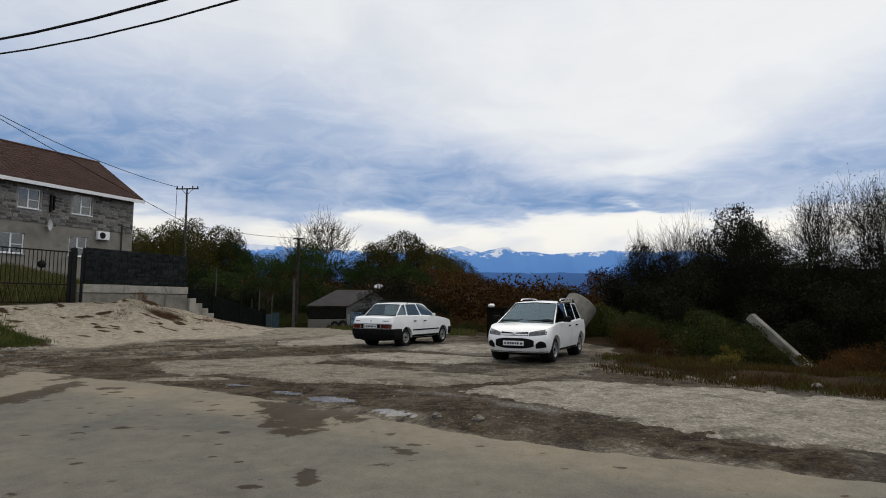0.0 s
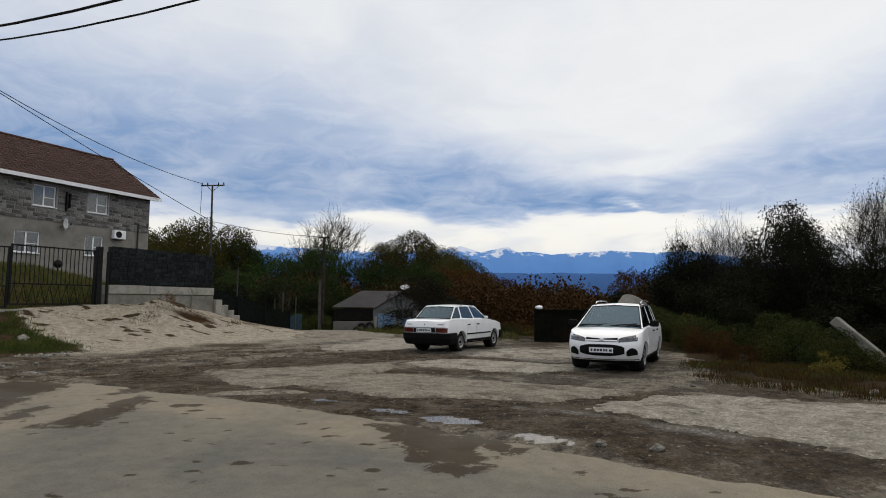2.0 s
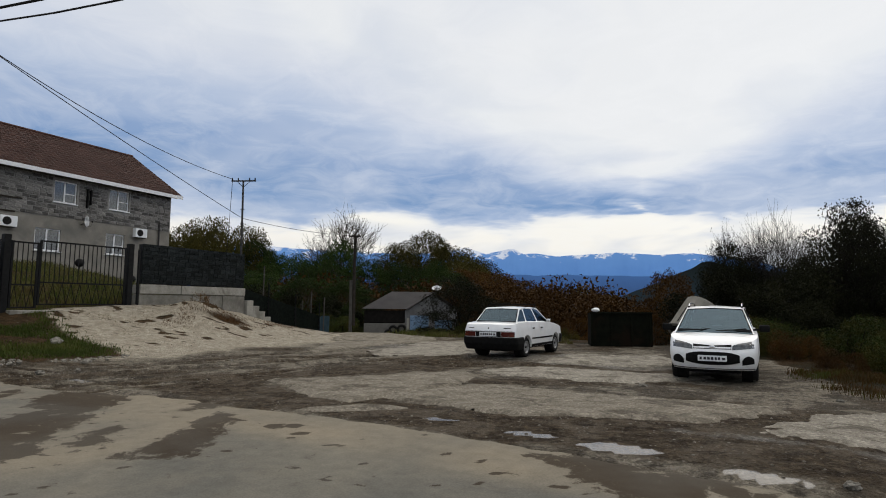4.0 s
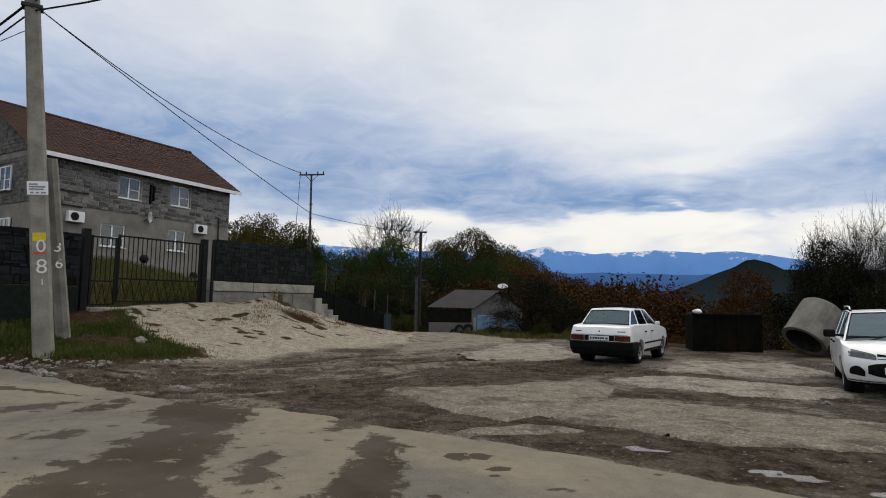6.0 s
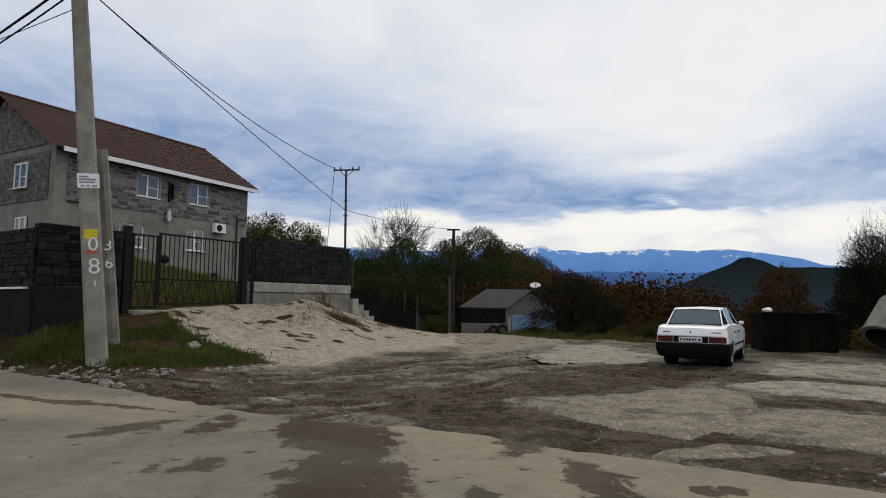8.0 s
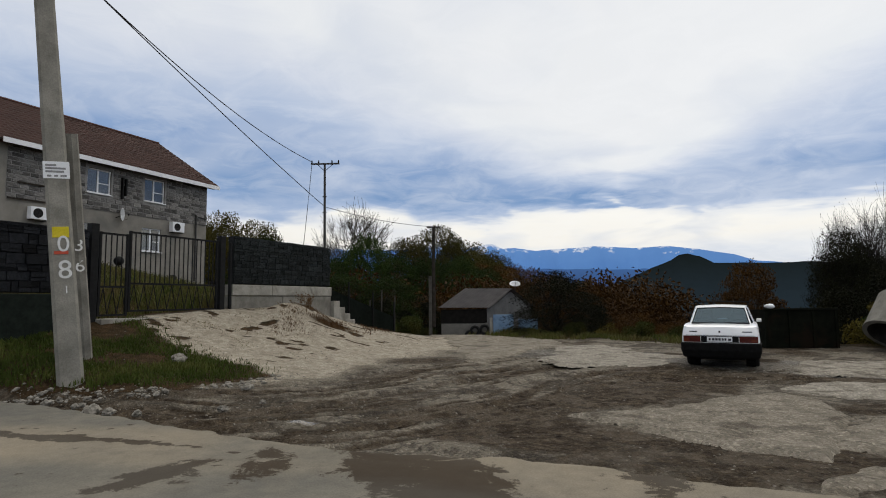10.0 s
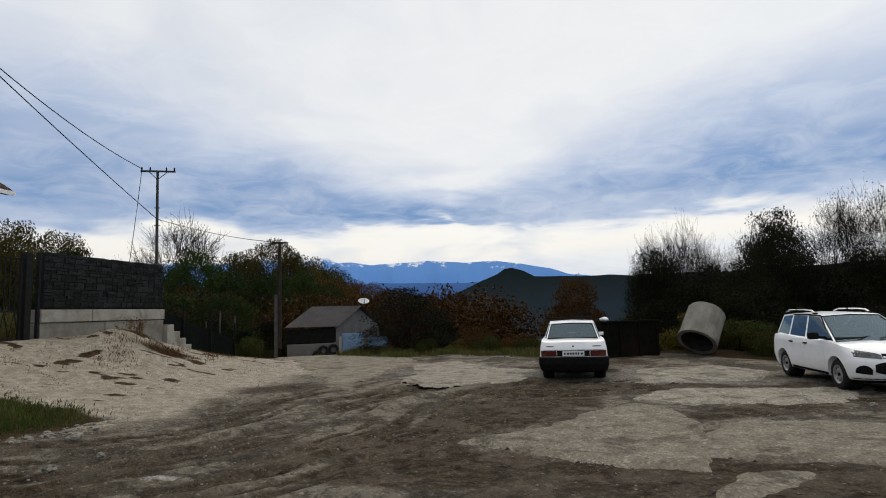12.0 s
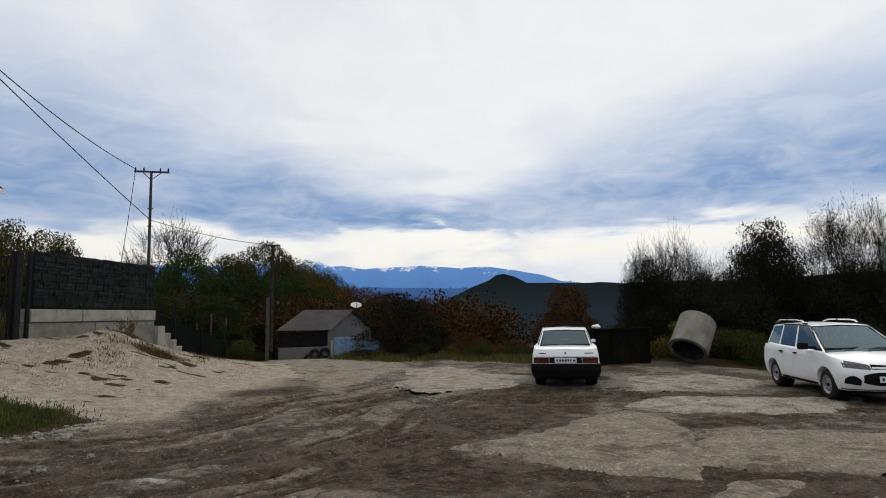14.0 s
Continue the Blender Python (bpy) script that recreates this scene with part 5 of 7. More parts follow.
def build_gate():
    F = frame_at(FENCE0, FENCE_DIR)
    g = base("gate", F, "black iron bar gate with a zigzag lower band, closed", "gate")
    for s, zb, zt, r in ((-4.68, 0.9, 3.6, 0.10), (-0.50, 1.1, 3.68, 0.10), (-0.16, 1.2, 3.5, 0.04)):
        part("gate_post", boxed(s - r, s + r, -0.02, 2 * r - 0.02, zb, zt, bevel=0.01), IRON, g)

    def leaf(name, a, b, lift):
        f = part(name, bmesh.new(), IRON, g)
        bm = bmesh.new()
        zb, zt = 1.28 + lift, 3.42 + lift
        for x in (a, b):
            box(bm, x - 0.03, x + 0.03, 0.03, 0.09, zb, zt)
        for z in (zb, zb + 0.72, zt - 0.06):
            box(bm, a, b, 0.035, 0.085, z, z + 0.05)
        bm.to_mesh(f.data)
        bm.free()
        f.data.materials.clear()
        f.data.materials.append(IRON)
        n = round((b - a) / 0.155)
        bar = None
        for i in range(1, n):
            x = a + (b - a) * i / n
            if bar is None:
                bar = part("bar", boxed(-0.011, 0.011, 0.048, 0.07, zb + 0.77, zt - 0.06), IRON, f)
                bar.location.x = x
            else:
                c = new("bar", bar.data)
                c.parent = f
                c.location.x = x
        m = max(2, round((b - a) / 0.30))
        for i in range(m):
            x0, x1 = a + (b - a) * i / m, a + (b - a) * (i + 1) / m
            xm = (x0 + x1) / 2
            for p, q in (((x0, zb + 0.05), (xm, zb + 0.72)), ((xm, zb + 0.72), (x1, zb + 0.05))):
                part("zigzag_bar", tube(bmesh.new(), [(p[0], 0.06, p[1]), (q[0], 0.06, q[1])], 0.012, 5), IRON, f)

    leaf("wicket", -4.5, -3.74, 0.0)
    leaf("gate_leaf", -3.66, -0.68, 0.10)
    part("threshold", boxed(-4.6, -0.6, -0.25, 0.35, 1.0, 1.22, bevel=0.02), PALE, g)


build_gate()


# ---- poles and wires ----
def sag_line(a, b, sag, n=16):
    a, b = Vector(a), Vector(b)
    return [tuple(a.lerp(b, i / n) - Vector((0, 0, sag * 4 * (i / n) * (1 - i / n)))) for i in range(n + 1)]


def wire(label, a, b, sag, r):
    return tagged(link_bm("overhead_cable", tube(bmesh.new(), sag_line(a, b, sag), r, 5), RUBBER), label, "cable", "overhead cables")


POLE_FOOT, POLE_TOP = Vector((-16.83, 16.19, 0.1)), Vector((-17.98, 16.19, 9.6))


def writing(text, size, m, material, parent, label):
    c = bpy.data.curves.new("painted_number", "FONT")
    c.body, c.size, c.extrude, c.align_x, c.align_y = text, size, 0.001, "CENTER", "CENTER"
    c.materials.append(material)
    ob = new("painted_number", c)
    ob.parent, ob.matrix_basis = parent, m
    ob["label"] = label
    return ob


def build_poles():
    p = base("utility_pole", Matrix.Translation(POLE_FOOT), "grey concrete utility pole with a strut and painted marks", "pole")
    ax = POLE_TOP - POLE_FOOT
    bm = bmesh.new()
    yaw = Matrix.Rotation(radians(-38), 4, "Z")
    rings = []
    for k in range(9):
        t = k / 8
        hw, hd = 0.215 - 0.06 * t, 0.17 - 0.05 * t
        c = ax * t
        sec = [(-hw, -hd * 0.6), (-hw * 0.75, -hd), (hw * 0.75, -hd), (hw, -hd * 0.6), (hw, hd * 0.6), (hw * 0.75, hd), (-hw * 0.75, hd), (-hw, hd * 0.6)]
        rings.append([bm.verts.new(c + yaw.inverted() @ Vector((x, y, 0))) for x, y in sec])
    for a, b in zip(rings, rings[1:]):
        for i in range(8):
            bm.faces.new((a[i], a[(i + 1) % 8], b[(i + 1) % 8], b[i]))
    bm.faces.new(rings[-1])
    part("shaft", bm, CONCRETE, p)
    strut0, strut1 = Vector((-17.55, 17.6, 0.2)) - POLE_FOOT, Vector((-17.25, 16.42, 4.9)) - POLE_FOOT
    part("strut", tube(bmesh.new(), [strut0, strut0.lerp(strut1, 0.5), strut1], [0.17, 0.155, 0.14], 8), CONCRETE, p)
    face = Matrix.Rotation(radians(38), 4, "Z")

    def on(z, out, dx=0.0):
        t = (z - POLE_FOOT.z) / ax.z
        return Matrix.Translation(ax * t) @ face @ Matrix.Translation((dx, -(0.17 - 0.05 * t) - out, 0)) @ Matrix.Rotation(radians(-4.5), 4, "Y")

    sg = part("notice", boxed(-0.21, 0.21, -0.008, 0.008, -0.16, 0.16, bevel=0.004), WHITE, p, "white paper notice with unreadable print")
    sg.matrix_basis = on(4.1, 0.012)
    ink = surface("grey_ink", (0.2, 0.2, 0.2), (0.3, 0.3, 0.3), 9, 0.8, 0)
    for k, (x0, x1, z) in enumerate(((-0.17, 0.0, 0.09), (-0.17, 0.15, 0.03), (-0.17, 0.12, -0.03), (-0.15, -0.08, -0.11), (-0.04, 0.02, -0.11), (0.06, 0.16, -0.11))):
        b = part("print_bar", boxed(x0, x1, -0.013, -0.0085, z - 0.018, z + 0.018), ink, sg)
    yel = surface("yellow_tape", (0.55, 0.45, 0.02), (0.65, 0.52, 0.04), 6, 0.6, 0.1)
    red = surface("red_paint", (0.45, 0.07, 0.04), (0.5, 0.1, 0.06), 6, 0.7, 0.1)
    chalk = surface("white_paint_marks", (0.62, 0.62, 0.6), (0.75, 0.75, 0.73), 14, 0.8, 0.1)
    b = part("yellow_plate", boxed(-0.13, 0.13, -0.006, 0.006, -0.10, 0.10, bevel=0.003), yel, p, "small yellow plate")
    b.matrix_basis = on(2.93, 0.01)
    b = part("red_mark", boxed(-0.12, 0.10, -0.003, 0.003, -0.03, 0.03), red, p, "red paint mark")
    b.matrix_basis = on(2.55, 0.008)
    up = Matrix.Rotation(radians(90), 4, "X")
    writing("0", 0.42, on(2.70, 0.022, 0.03) @ up, chalk, p, "white painted digit")
    writing("8", 0.48, on(2.22, 0.022, 0.03) @ up, chalk, p, "white painted digit")
    writing("1", 0.20, on(1.86, 0.022, 0.03) @ up, chalk, p, "white painted mark")
    sd = strut1 - strut0
    for z, s in ((2.75, "3"), (2.35, "6")):
        t = (z - POLE_FOOT.z - strut0.z) / sd.z
        writing(s, 0.36, Matrix.Translation(strut0 + sd * t) @ face @ Matrix.Translation((0.03, -0.185, 0)) @ Matrix.Rotation(radians(-14), 4, "X") @ up, chalk, p, "white painted digit")
    t = tube(bmesh.new(), [(0.3 * math.cos(k * 0.55), -0.25, 0.22 * math.sin(k * 0.55) + 0.01 * k) for k in range(40)], 0.010, 4)
    c = part("cable_coil", t, RUBBER, p)
    c.matrix_basis = Matrix.Translation(ax * 0.93) @ face
    part("clamp", boxed(-0.22, 0.22, -0.16, 0.16, -0.04, 0.04), STEEL, p).matrix_basis = Matrix.Translation(ax * 0.905) @ face

    # the steel pole with a crossbar at the wall's end
    q = base("steel_pole", Matrix.Translation((-15.42, 28.95, 0.5)), "thin steel pole with a crossbar and insulators", "pole")
    part("mast", tube(bmesh.new(), [(0, 0, -0.3), (-0.02, 0, 3.2), (-0.05, 0, 6.75)], [0.065, 0.055, 0.045], 8), STEEL, q)
    part("crossbar", boxed(-0.62, 0.56, -0.03, 0.03, 6.70, 6.76), STEEL, q)
    for x in (-0.58, -0.3, 0.25, 0.52):
        part("insulator", tube(bmesh.new(), [(x, 0, 6.76), (x, 0, 6.80), (x, 0, 6.88)], [0.02, 0.035, 0.02], 6), RUBBER, q)
    for x in (-0.33, 0.28):
        part("brace", tube(bmesh.new(), [(x, 0, 6.70), (-0.05, 0, 6.42)], 0.014, 4), STEEL, q)
    for z in (5.35, 4.7, 4.3):
        part("rung", boxed(-0.13, 0.06, -0.015, 0.015, z, z + 0.03), STEEL, q)
    part("earth_stub", tube(bmesh.new(), [(0.1, -0.12, -0.2), (0.12, -0.12, 0.85)], 0.05, 6), CONCRETE, q)
    # the wooden pole by the shed
    q = base("wooden_pole", Matrix.Translation((-11.4, 34.5, -0.3)), "dark wooden pole on a concrete stub with a short crossbar", "pole")
    part("mast", tube(bmesh.new(), [(0, 0, 0.6), (0, 0, 3.0), (0.02, 0, 5.55)], [0.10, 0.09, 0.075], 8), WOOD, q)
    part("stub", boxed(-0.24, -0.08, -0.08, 0.08, -0.3, 3.1, bevel=0.02), surface("dark_old_concrete", (0.05, 0.046, 0.04), (0.085, 0.08, 0.07), 4, 0.9, 0.4), q)
    part("crossbar", boxed(-0.32, 0.34, -0.04, 0.04, 5.5, 5.58), WOOD, q)
    for x, z in ((-14.9, 1.4), (-14.2, 2.0), (-13.6, 1.8), (-17.3, 3.0)):
        s = base("fence_post", Matrix.Translation((x, 36.0 + 0.3 * math.sin(x * 5), float(height(x, 36.0)) - 0.2)), "thin grey stake among the bushes", "post", "stakes on the slope")
        part("stake", tube(bmesh.new(), [(0, 0, 0), (0.03, 0, z + 0.6)], [0.045, 0.04], 6), surface("dark_old_concrete", (0.05, 0.046, 0.04), (0.085, 0.08, 0.07)), s)
    top = tuple(POLE_FOOT + ax * 0.925)
    low = tuple(POLE_FOOT + ax * 0.915)
    under = tuple(POLE_FOOT + ax * 0.895)
    wire("thin black overhead cable to the steel pole", low, (-16.02, 28.95, 7.33), 0.45, 0.014)
    wire("thin black overhead cable to the steel pole", low, (-15.45, 28.95, 5.45), 0.10, 0.014)
    wire("thin black overhead cable between the poles", (-15.45, 28.95, 5.45), (-11.4, 34.5, 5.27), 0.15, 0.012)
    wire("slack black cable hanging from the steel pole", (-16.0, 28.95, 7.3), (-16.9, 30.4, 2.6), 0.25, 0.012)
    wire("twisted black overhead supply cable along the road", top, (17.5, 2.2, 10.6), 1.9, 0.032)
    wire("black overhead cable along the road", under, (17.5, 2.0, 10.5), 2.2, 0.022)
    wire("twisted black overhead supply cable along the road", top, (-50.5, 31.4, 10.6), 1.2, 0.032)
    wire("black overhead cable along the road", under, (-50.5, 31.2, 10.2), 1.2, 0.022)
    wire("thin black overhead cable", tuple(POLE_FOOT + ax * 0.85), (-40, 22, 7.6), 0.5, 0.010)
    for x, y in ((17.5, 2.1), (-50.5, 31.3)):
        q = base("utility_pole", Matrix.Translation((x, y, -0.3)), "grey concrete utility pole beside the road", "pole")
        part("shaft", tube(bmesh.new(), [(0, 0, 0), (0, 0, 11.4)], [0.2, 0.13], 8), CONCRETE, q)


build_poles()


# ---- shed, container, concrete pipe and post ----
def build_shed():
    S = Matrix.Translation((-11.0, 35.9, -0.9))
    s = base("shed", S, "small grey-roofed shed with a concrete wall and blue door", "shed")
    roofing = surface("grey_roof_sheet", (0.075, 0.070, 0.072), (0.10, 0.094, 0.096), 1.5, 0.6, 0.1, 0.01, (0.09, 0.085, 0.085), 0.8, 0.6)
    blue = surface("pale_blue_paint", (0.16, 0.26, 0.40), (0.22, 0.33, 0.47), 3, 0.7, 0.2, 0.01, (0.10, 0.15, 0.22), 1.2, 0.58)
    gap = surface("eaves_shade", (0.006, 0.006, 0.005), (0.014, 0.012, 0.011), 4, 0.9, 0.3)
    e1, e2 = Vector((2.62, 0.0, -0.02)), Vector((1.35, 2.1, 1.02))
    for name, org, sl in (("roof", Vector((-0.25, -0.1, 2.12)), e2), ("rear_roof", Vector((-0.25, -0.1, 2.12)) + e2, Vector((1.35, 2.1, -1.0)))):
        bm = bmesh.new()
        n = 26
        a = [bm.verts.new(org + e1 * (i / n) + Vector((0, 0, 0.02 * (i % 2)))) for i in range(n + 1)]
        b = [bm.verts.new(org + e1 * (i / n) + sl + Vector((0, 0, 0.02 * (i % 2)))) for i in range(n + 1)]
        for i in range(n):
            bm.faces.new((a[i], a[i + 1], b[i + 1], b[i]))
        bmesh.ops.solidify(bm, geom=bm.faces[:], thickness=0.05)
        part(name, bm, roofing, s, "grey sheet roof")
    bm = bmesh.new()
    o, f = Vector((-0.05, 0.05, 0)), Vector((2.7, 4.2, 0))
    w = Vector((2.3, 0, 0))

    def quadwall(p, q, z0, z1, z2, th):
        d = (q - p).normalized()
        nn = Vector((-d.y, d.x, 0)) * th
        v = [p + Vector((0, 0, z0)), q + Vector((0, 0, z0)), q + Vector((0, 0, z2)), p + Vector((0, 0, z1))]
        a = [bm.verts.new(x) for x in v]
        b = [bm.verts.new(x + nn) for x in v]
        bm.faces.new(a)
        bm.faces.new(b[::-1])
        for i in range(4):
            bm.faces.new((a[i], b[i], b[(i + 1) % 4], a[(i + 1) % 4]))

    # the front sheet is coloured dark for the shaded opening under the roof
    quadwall(o, o + w, 1.35, 2.02, 2.02, 0.1)
    quadwall(o, o + f, -0.5, 2.0, 2.0, 0.1)
    part("upper_wall", bm, gap, s, "dark side wall, and dark sheet for the shaded opening under the eaves")
    part("low_wall", boxed(-0.1, 2.32, -0.12, 0.06, -0.6, 1.30, bevel=0.02), surface("dim_concrete", (0.11, 0.105, 0.095), (0.16, 0.152, 0.138), 2.2, 0.92, 0.5, 0.012, (0.07, 0.065, 0.058), 0.9, 0.56), s)
    bm = bmesh.new()
    quadwall(o + w, o + w + f * 0.5, -0.5, 2.0, 2.95, 0.1)
    quadwall(o + w + f * 0.5, o + w + f, -0.5, 2.95, 2.0, 0.1)
    part("side_wall", bm, surface("dull_plaster", (0.10, 0.10, 0.10), (0.14, 0.14, 0.14), 2, 0.9, 0.3), s)
    part("door_post", boxed(2.38, 2.52, -0.2, -0.06, -0.5, 1.6, bevel=0.01), PALE, s)
    part("door", boxed(2.56, 3.6, -0.05, 0.02, -0.4, 1.75, bevel=0.01), blue, s, "pale blue sheet door")
    part("side_panel", boxed(3.9, 4.9, 0.6, 0.66, -0.4, 1.5, bevel=0.01), blue, s)
    for x, z in ((1.35, 0.72), (1.62, 0.95), (1.9, 0.6), (2.1, 1.0), (1.7, 0.5)):
        t = base("tyre", S @ Matrix.Translation((x, -0.22, z)) @ Matrix.Rotation(radians(90), 4, "X"), "old black tyre leaning on the shed wall", "tyre", "old tyres at the shed")
        bm = bmesh.new()
        rings = [[bm.verts.new(((0.2 + 0.07 * math.cos(k * 0.785)) * math.cos(i * 0.3927), (0.2 + 0.07 * math.cos(k * 0.785)) * math.sin(i * 0.3927), 0.07 * math.sin(k * 0.785))) for k in range(8)] for i in range(16)]
        for i in range(16):
            for k in range(8):
                bm.faces.new((rings[i][k], rings[(i + 1) % 16][k], rings[(i + 1) % 16][(k + 1) % 8], rings[i][(k + 1) % 8]))
        part("casing", bm, RUBBER, t, smooth=True)
    d = dish("roof_dish", "white dish on the shed roof", Matrix.Translation((-7.15, 38.1, 2.2)) @ Matrix.Rotation(radians(-62), 4, "X"), 0.3)
    b = base("blue_barrier", Matrix.Translation((-16.0, 38.2, float(height(-16.0, 38.2)))), "blue sheet fence among the bushes", "fence")
    for i in range(4):
        part("sheet", boxed(i * 0.55, i * 0.55 + 0.54, -0.02, 0.02, -0.5, 0.85 + 0.08 * i, bevel=0.005), surface("teal_sheet", (0.03, 0.055, 0.07), (0.05, 0.085, 0.10), 3, 0.8, 0.2, 0.01), b)


build_shed()


def build_edge_things():
    green = surface("dark_green_container", (0.004, 0.005, 0.0035), (0.008, 0.009, 0.006), 4, 0.9, 0.3, 0.006, (0.014, 0.009, 0.006), 1.3, 0.5, spec=0.03)
    c = base("waste_container", frame_at((-0.1, 25.1), (0.995, -0.06), -0.05), "dark green metal waste container with rusty sides", "container")
    body = part("body", wall_with_holes(0, 2.2, 0.05, 1.25, 0.0, 0.04, ()), green, c)
    for nme, a in (("side", (0, 0.04, 0.042, 1.2, 0.05, 1.25)), ("side", (2.16, 2.2, 0.042, 1.2, 0.05, 1.25)), ("back", (0.042, 2.158, 1.16, 1.2, 0.05, 1.25)), ("bottom", (0.042, 2.158, 0.042, 1.158, 0.05, 0.09))):
        part(nme, boxed(*a), green, c)
    for x in (0.0, 0.72, 1.44, 2.12):
        part("rib", boxed(x, x + 0.08, -0.05, -0.002, 0.05, 1.22), green, c)
    part("rim", boxed(-0.03, 2.23, -0.05, 0.0, 1.24, 1.31, bevel=0.01), green, c)
    bag = bmesh.new()
    bmesh.ops.create_icosphere(bag, subdivisions=2, radius=0.16)
    for v in bag.verts:
        v.co *= 1 + 0.25 * noise.noise(v.co * 9)
        v.co.z *= 0.5
    ob = tagged(link_bm("rubbish_bag", bag, WHITE, smooth=True), "small white plastic bag on the container", "bag")
    ob.matrix_basis = Matrix.Translation((0.1, 25.13, 1.33))
    fill = bmesh.new()
    box(fill, 0.05, 2.15, 0.05, 1.15, 0.1, 1.15)
    part("lid", fill, green, c)
    # concrete pipe
    ax = Vector((0.594, 0.303, 0.74)).normalized()
    foot = Vector((2.95, 24.0, 0.46))
    bm = bmesh.new()
    u = ax.cross(Vector((0, 0, 1))).normalized()
    w = ax.cross(u)
    n, ring = 32, {}
    # the far end is closed off to keep daylight out of the inside
    prof = [(0.66, 0.0), (0.66, 0.10), (0.645, 0.12), (0.64, 1.28), (0.61, 1.32), (0.002, 1.32), (0.002, 1.22), (0.53, 1.22), (0.53, 0.0)]
    for j, (r, h) in enumerate(prof):
        ring[j] = [bm.verts.new(ax * h + r * (math.cos(i * 2 * math.pi / n) * u + math.sin(i * 2 * math.pi / n) * w) * (1 + 0.01 * math.sin(i * 3.1 + j))) for i in range(n)]
    for j in range(len(prof)):
        a, b = ring[j], ring[(j + 1) % len(prof)]
        for i in range(n):
            bm.faces.new((a[i], a[(i + 1) % n], b[(i + 1) % n], b[i]))
    bmesh.ops.recalc_face_normals(bm, faces=bm.faces)
    p = tagged(link_bm("concrete_pipe", bm, CONCRETE), "large grey concrete pipe section standing tilted at the lot's edge", "pipe")
    # inner faces get a darker concrete that stands in for shade
    p.data.materials.append(surface("shaded_inner_concrete", (0.020, 0.018, 0.015), (0.045, 0.041, 0.034), 4, 0.95, 0.5, 0.01, spec=0.05))
    for face in p.data.polygons:
        face.material_index = 1 if (face.center - ax * face.center.dot(ax)).length < 0.56 else 0
    p.matrix_basis = Matrix.Translation(foot)
    # broken concrete post leaning in the brush
    a, b = Vector((9.15, 18.5, -0.35)), Vector((8.1, 19.5, 1.05))
    d = base("concrete_post", Matrix.Translation(a), "broken grey concrete post leaning in the brush", "post")
    bm = boxed(-0.16, 0.16, -0.13, 0.13, -0.4, (b - a).length, bevel=0.03)
    bmesh.ops.transform(bm, matrix=(b - a).to_track_quat("Z", "Y").to_matrix().to_4x4(), verts=bm.verts)
    part("beam", bm, CONCRETE, d)
    bm = bmesh.new()
    for k in range(3):
        tube(bm, [(b - a) + Vector((0.05 * k - 0.05, 0, -0.05)), (b - a) + Vector((-0.12 + 0.05 * k, 0.02, 0.10 - 0.02 * k))], 0.010, 4)
    part("rebar", bm, STEEL, d)


build_edge_things()


def yard_things():
    H = frame_at(HOUSE0, HOUSE_DIR)
    for a in (5.0, 8.3):
        foot = H @ Vector((a, -1.6, 0))
        foot.z = float(height(foot.x, foot.y))
        y = base("yard_lamp", Matrix.Translation(foot), "black round garden lamp on a short post by the house", "lamp", "lamps in the yard")
        part("post", tube(bmesh.new(), [(0, 0, -0.1), (0, 0, 0.55)], 0.04, 8), IRON, y)
        bm = bmesh.new()
        bmesh.ops.create_uvsphere(bm, u_segments=16, v_segments=10, radius=0.24, matrix=Matrix.Translation((0, 0, 0.72)))
        part("globe", bm, IRON, y, smooth=True)
    x, yy = -14.9, 24.6
    w = base("dry_weed", Matrix.Translation((x, yy, float(height(x, yy)))), "thin dry brown weed on the sand heap", "plant")
    rng = np.random.default_rng(9)
    bm, ends = limbs(rng, 1.1, 0.6, 2, 0.3, 0.012, 0.0, 0.8, 4, 0.004, 5)
    part("stalk", bm, surface("dry_stalk", (0.10, 0.06, 0.03), (0.16, 0.10, 0.05), 8, 0.9, 0.2), w)
    e = np.array([tuple(p) for p in ends])
    e = e[rng.integers(0, len(e), 260)] + rng.normal(size=(260, 3)) * 0.05
    ob = new("dry_leaves", leaves_mesh("dry_leaves", e, 0.03, rng, leaf_mat("weed_leaves", [(0.07, 0.04, 0.02), (0.14, 0.085, 0.04)])))
    ob.parent = w


yard_things()

# ---- cars ----
def paint_mat():
    m = bpy.data.materials.new("white_car_paint")
    m.use_nodes = True
    n = Nodes(m.node_tree)
    co = n.put("ShaderNodeTexCoord").outputs["Object"]
    dirt = n.ramp(n.noise(co, 3.5, 6, 0.65), [(0.45, 0.0), (0.8, 0.35)])
    low = n.ramp(n.put("ShaderNodeSeparateXYZ", {0: co}).outputs[2], [(0.25, 0.5), (0.6, 0.0)])
    col = n.mix(n.math("MULTIPLY", n.math("ADD", dirt, n.math("MULTIPLY", low, n.noise(co, 9, 4))), 0.6), (0.80, 0.81, 0.82), (0.45, 0.42, 0.37))
    b = n.put("ShaderNodeBsdfPrincipled", {"Base Color": col, "Roughness": 0.32, "Coat Weight": 0.6, "Coat Roughness": 0.08})
    n.put("ShaderNodeOutputMaterial", {0: b.outputs[0]})
    return m


PAINT = paint_mat()
TRIM = surface("black_plastic_trim", (0.006, 0.006, 0.006), (0.011, 0.011, 0.011), 12, 0.7, 0.1, 0.002, spec=0.06)
CABIN = surface("dark_cabin", (0.02, 0.02, 0.021), (0.04, 0.04, 0.042), 6, 0.85, 0.2)
CARGLASS = glass_mat("car_glass", (0.10, 0.14, 0.155), 0.02, (0.42, 0.58, 0.70), 0.05)
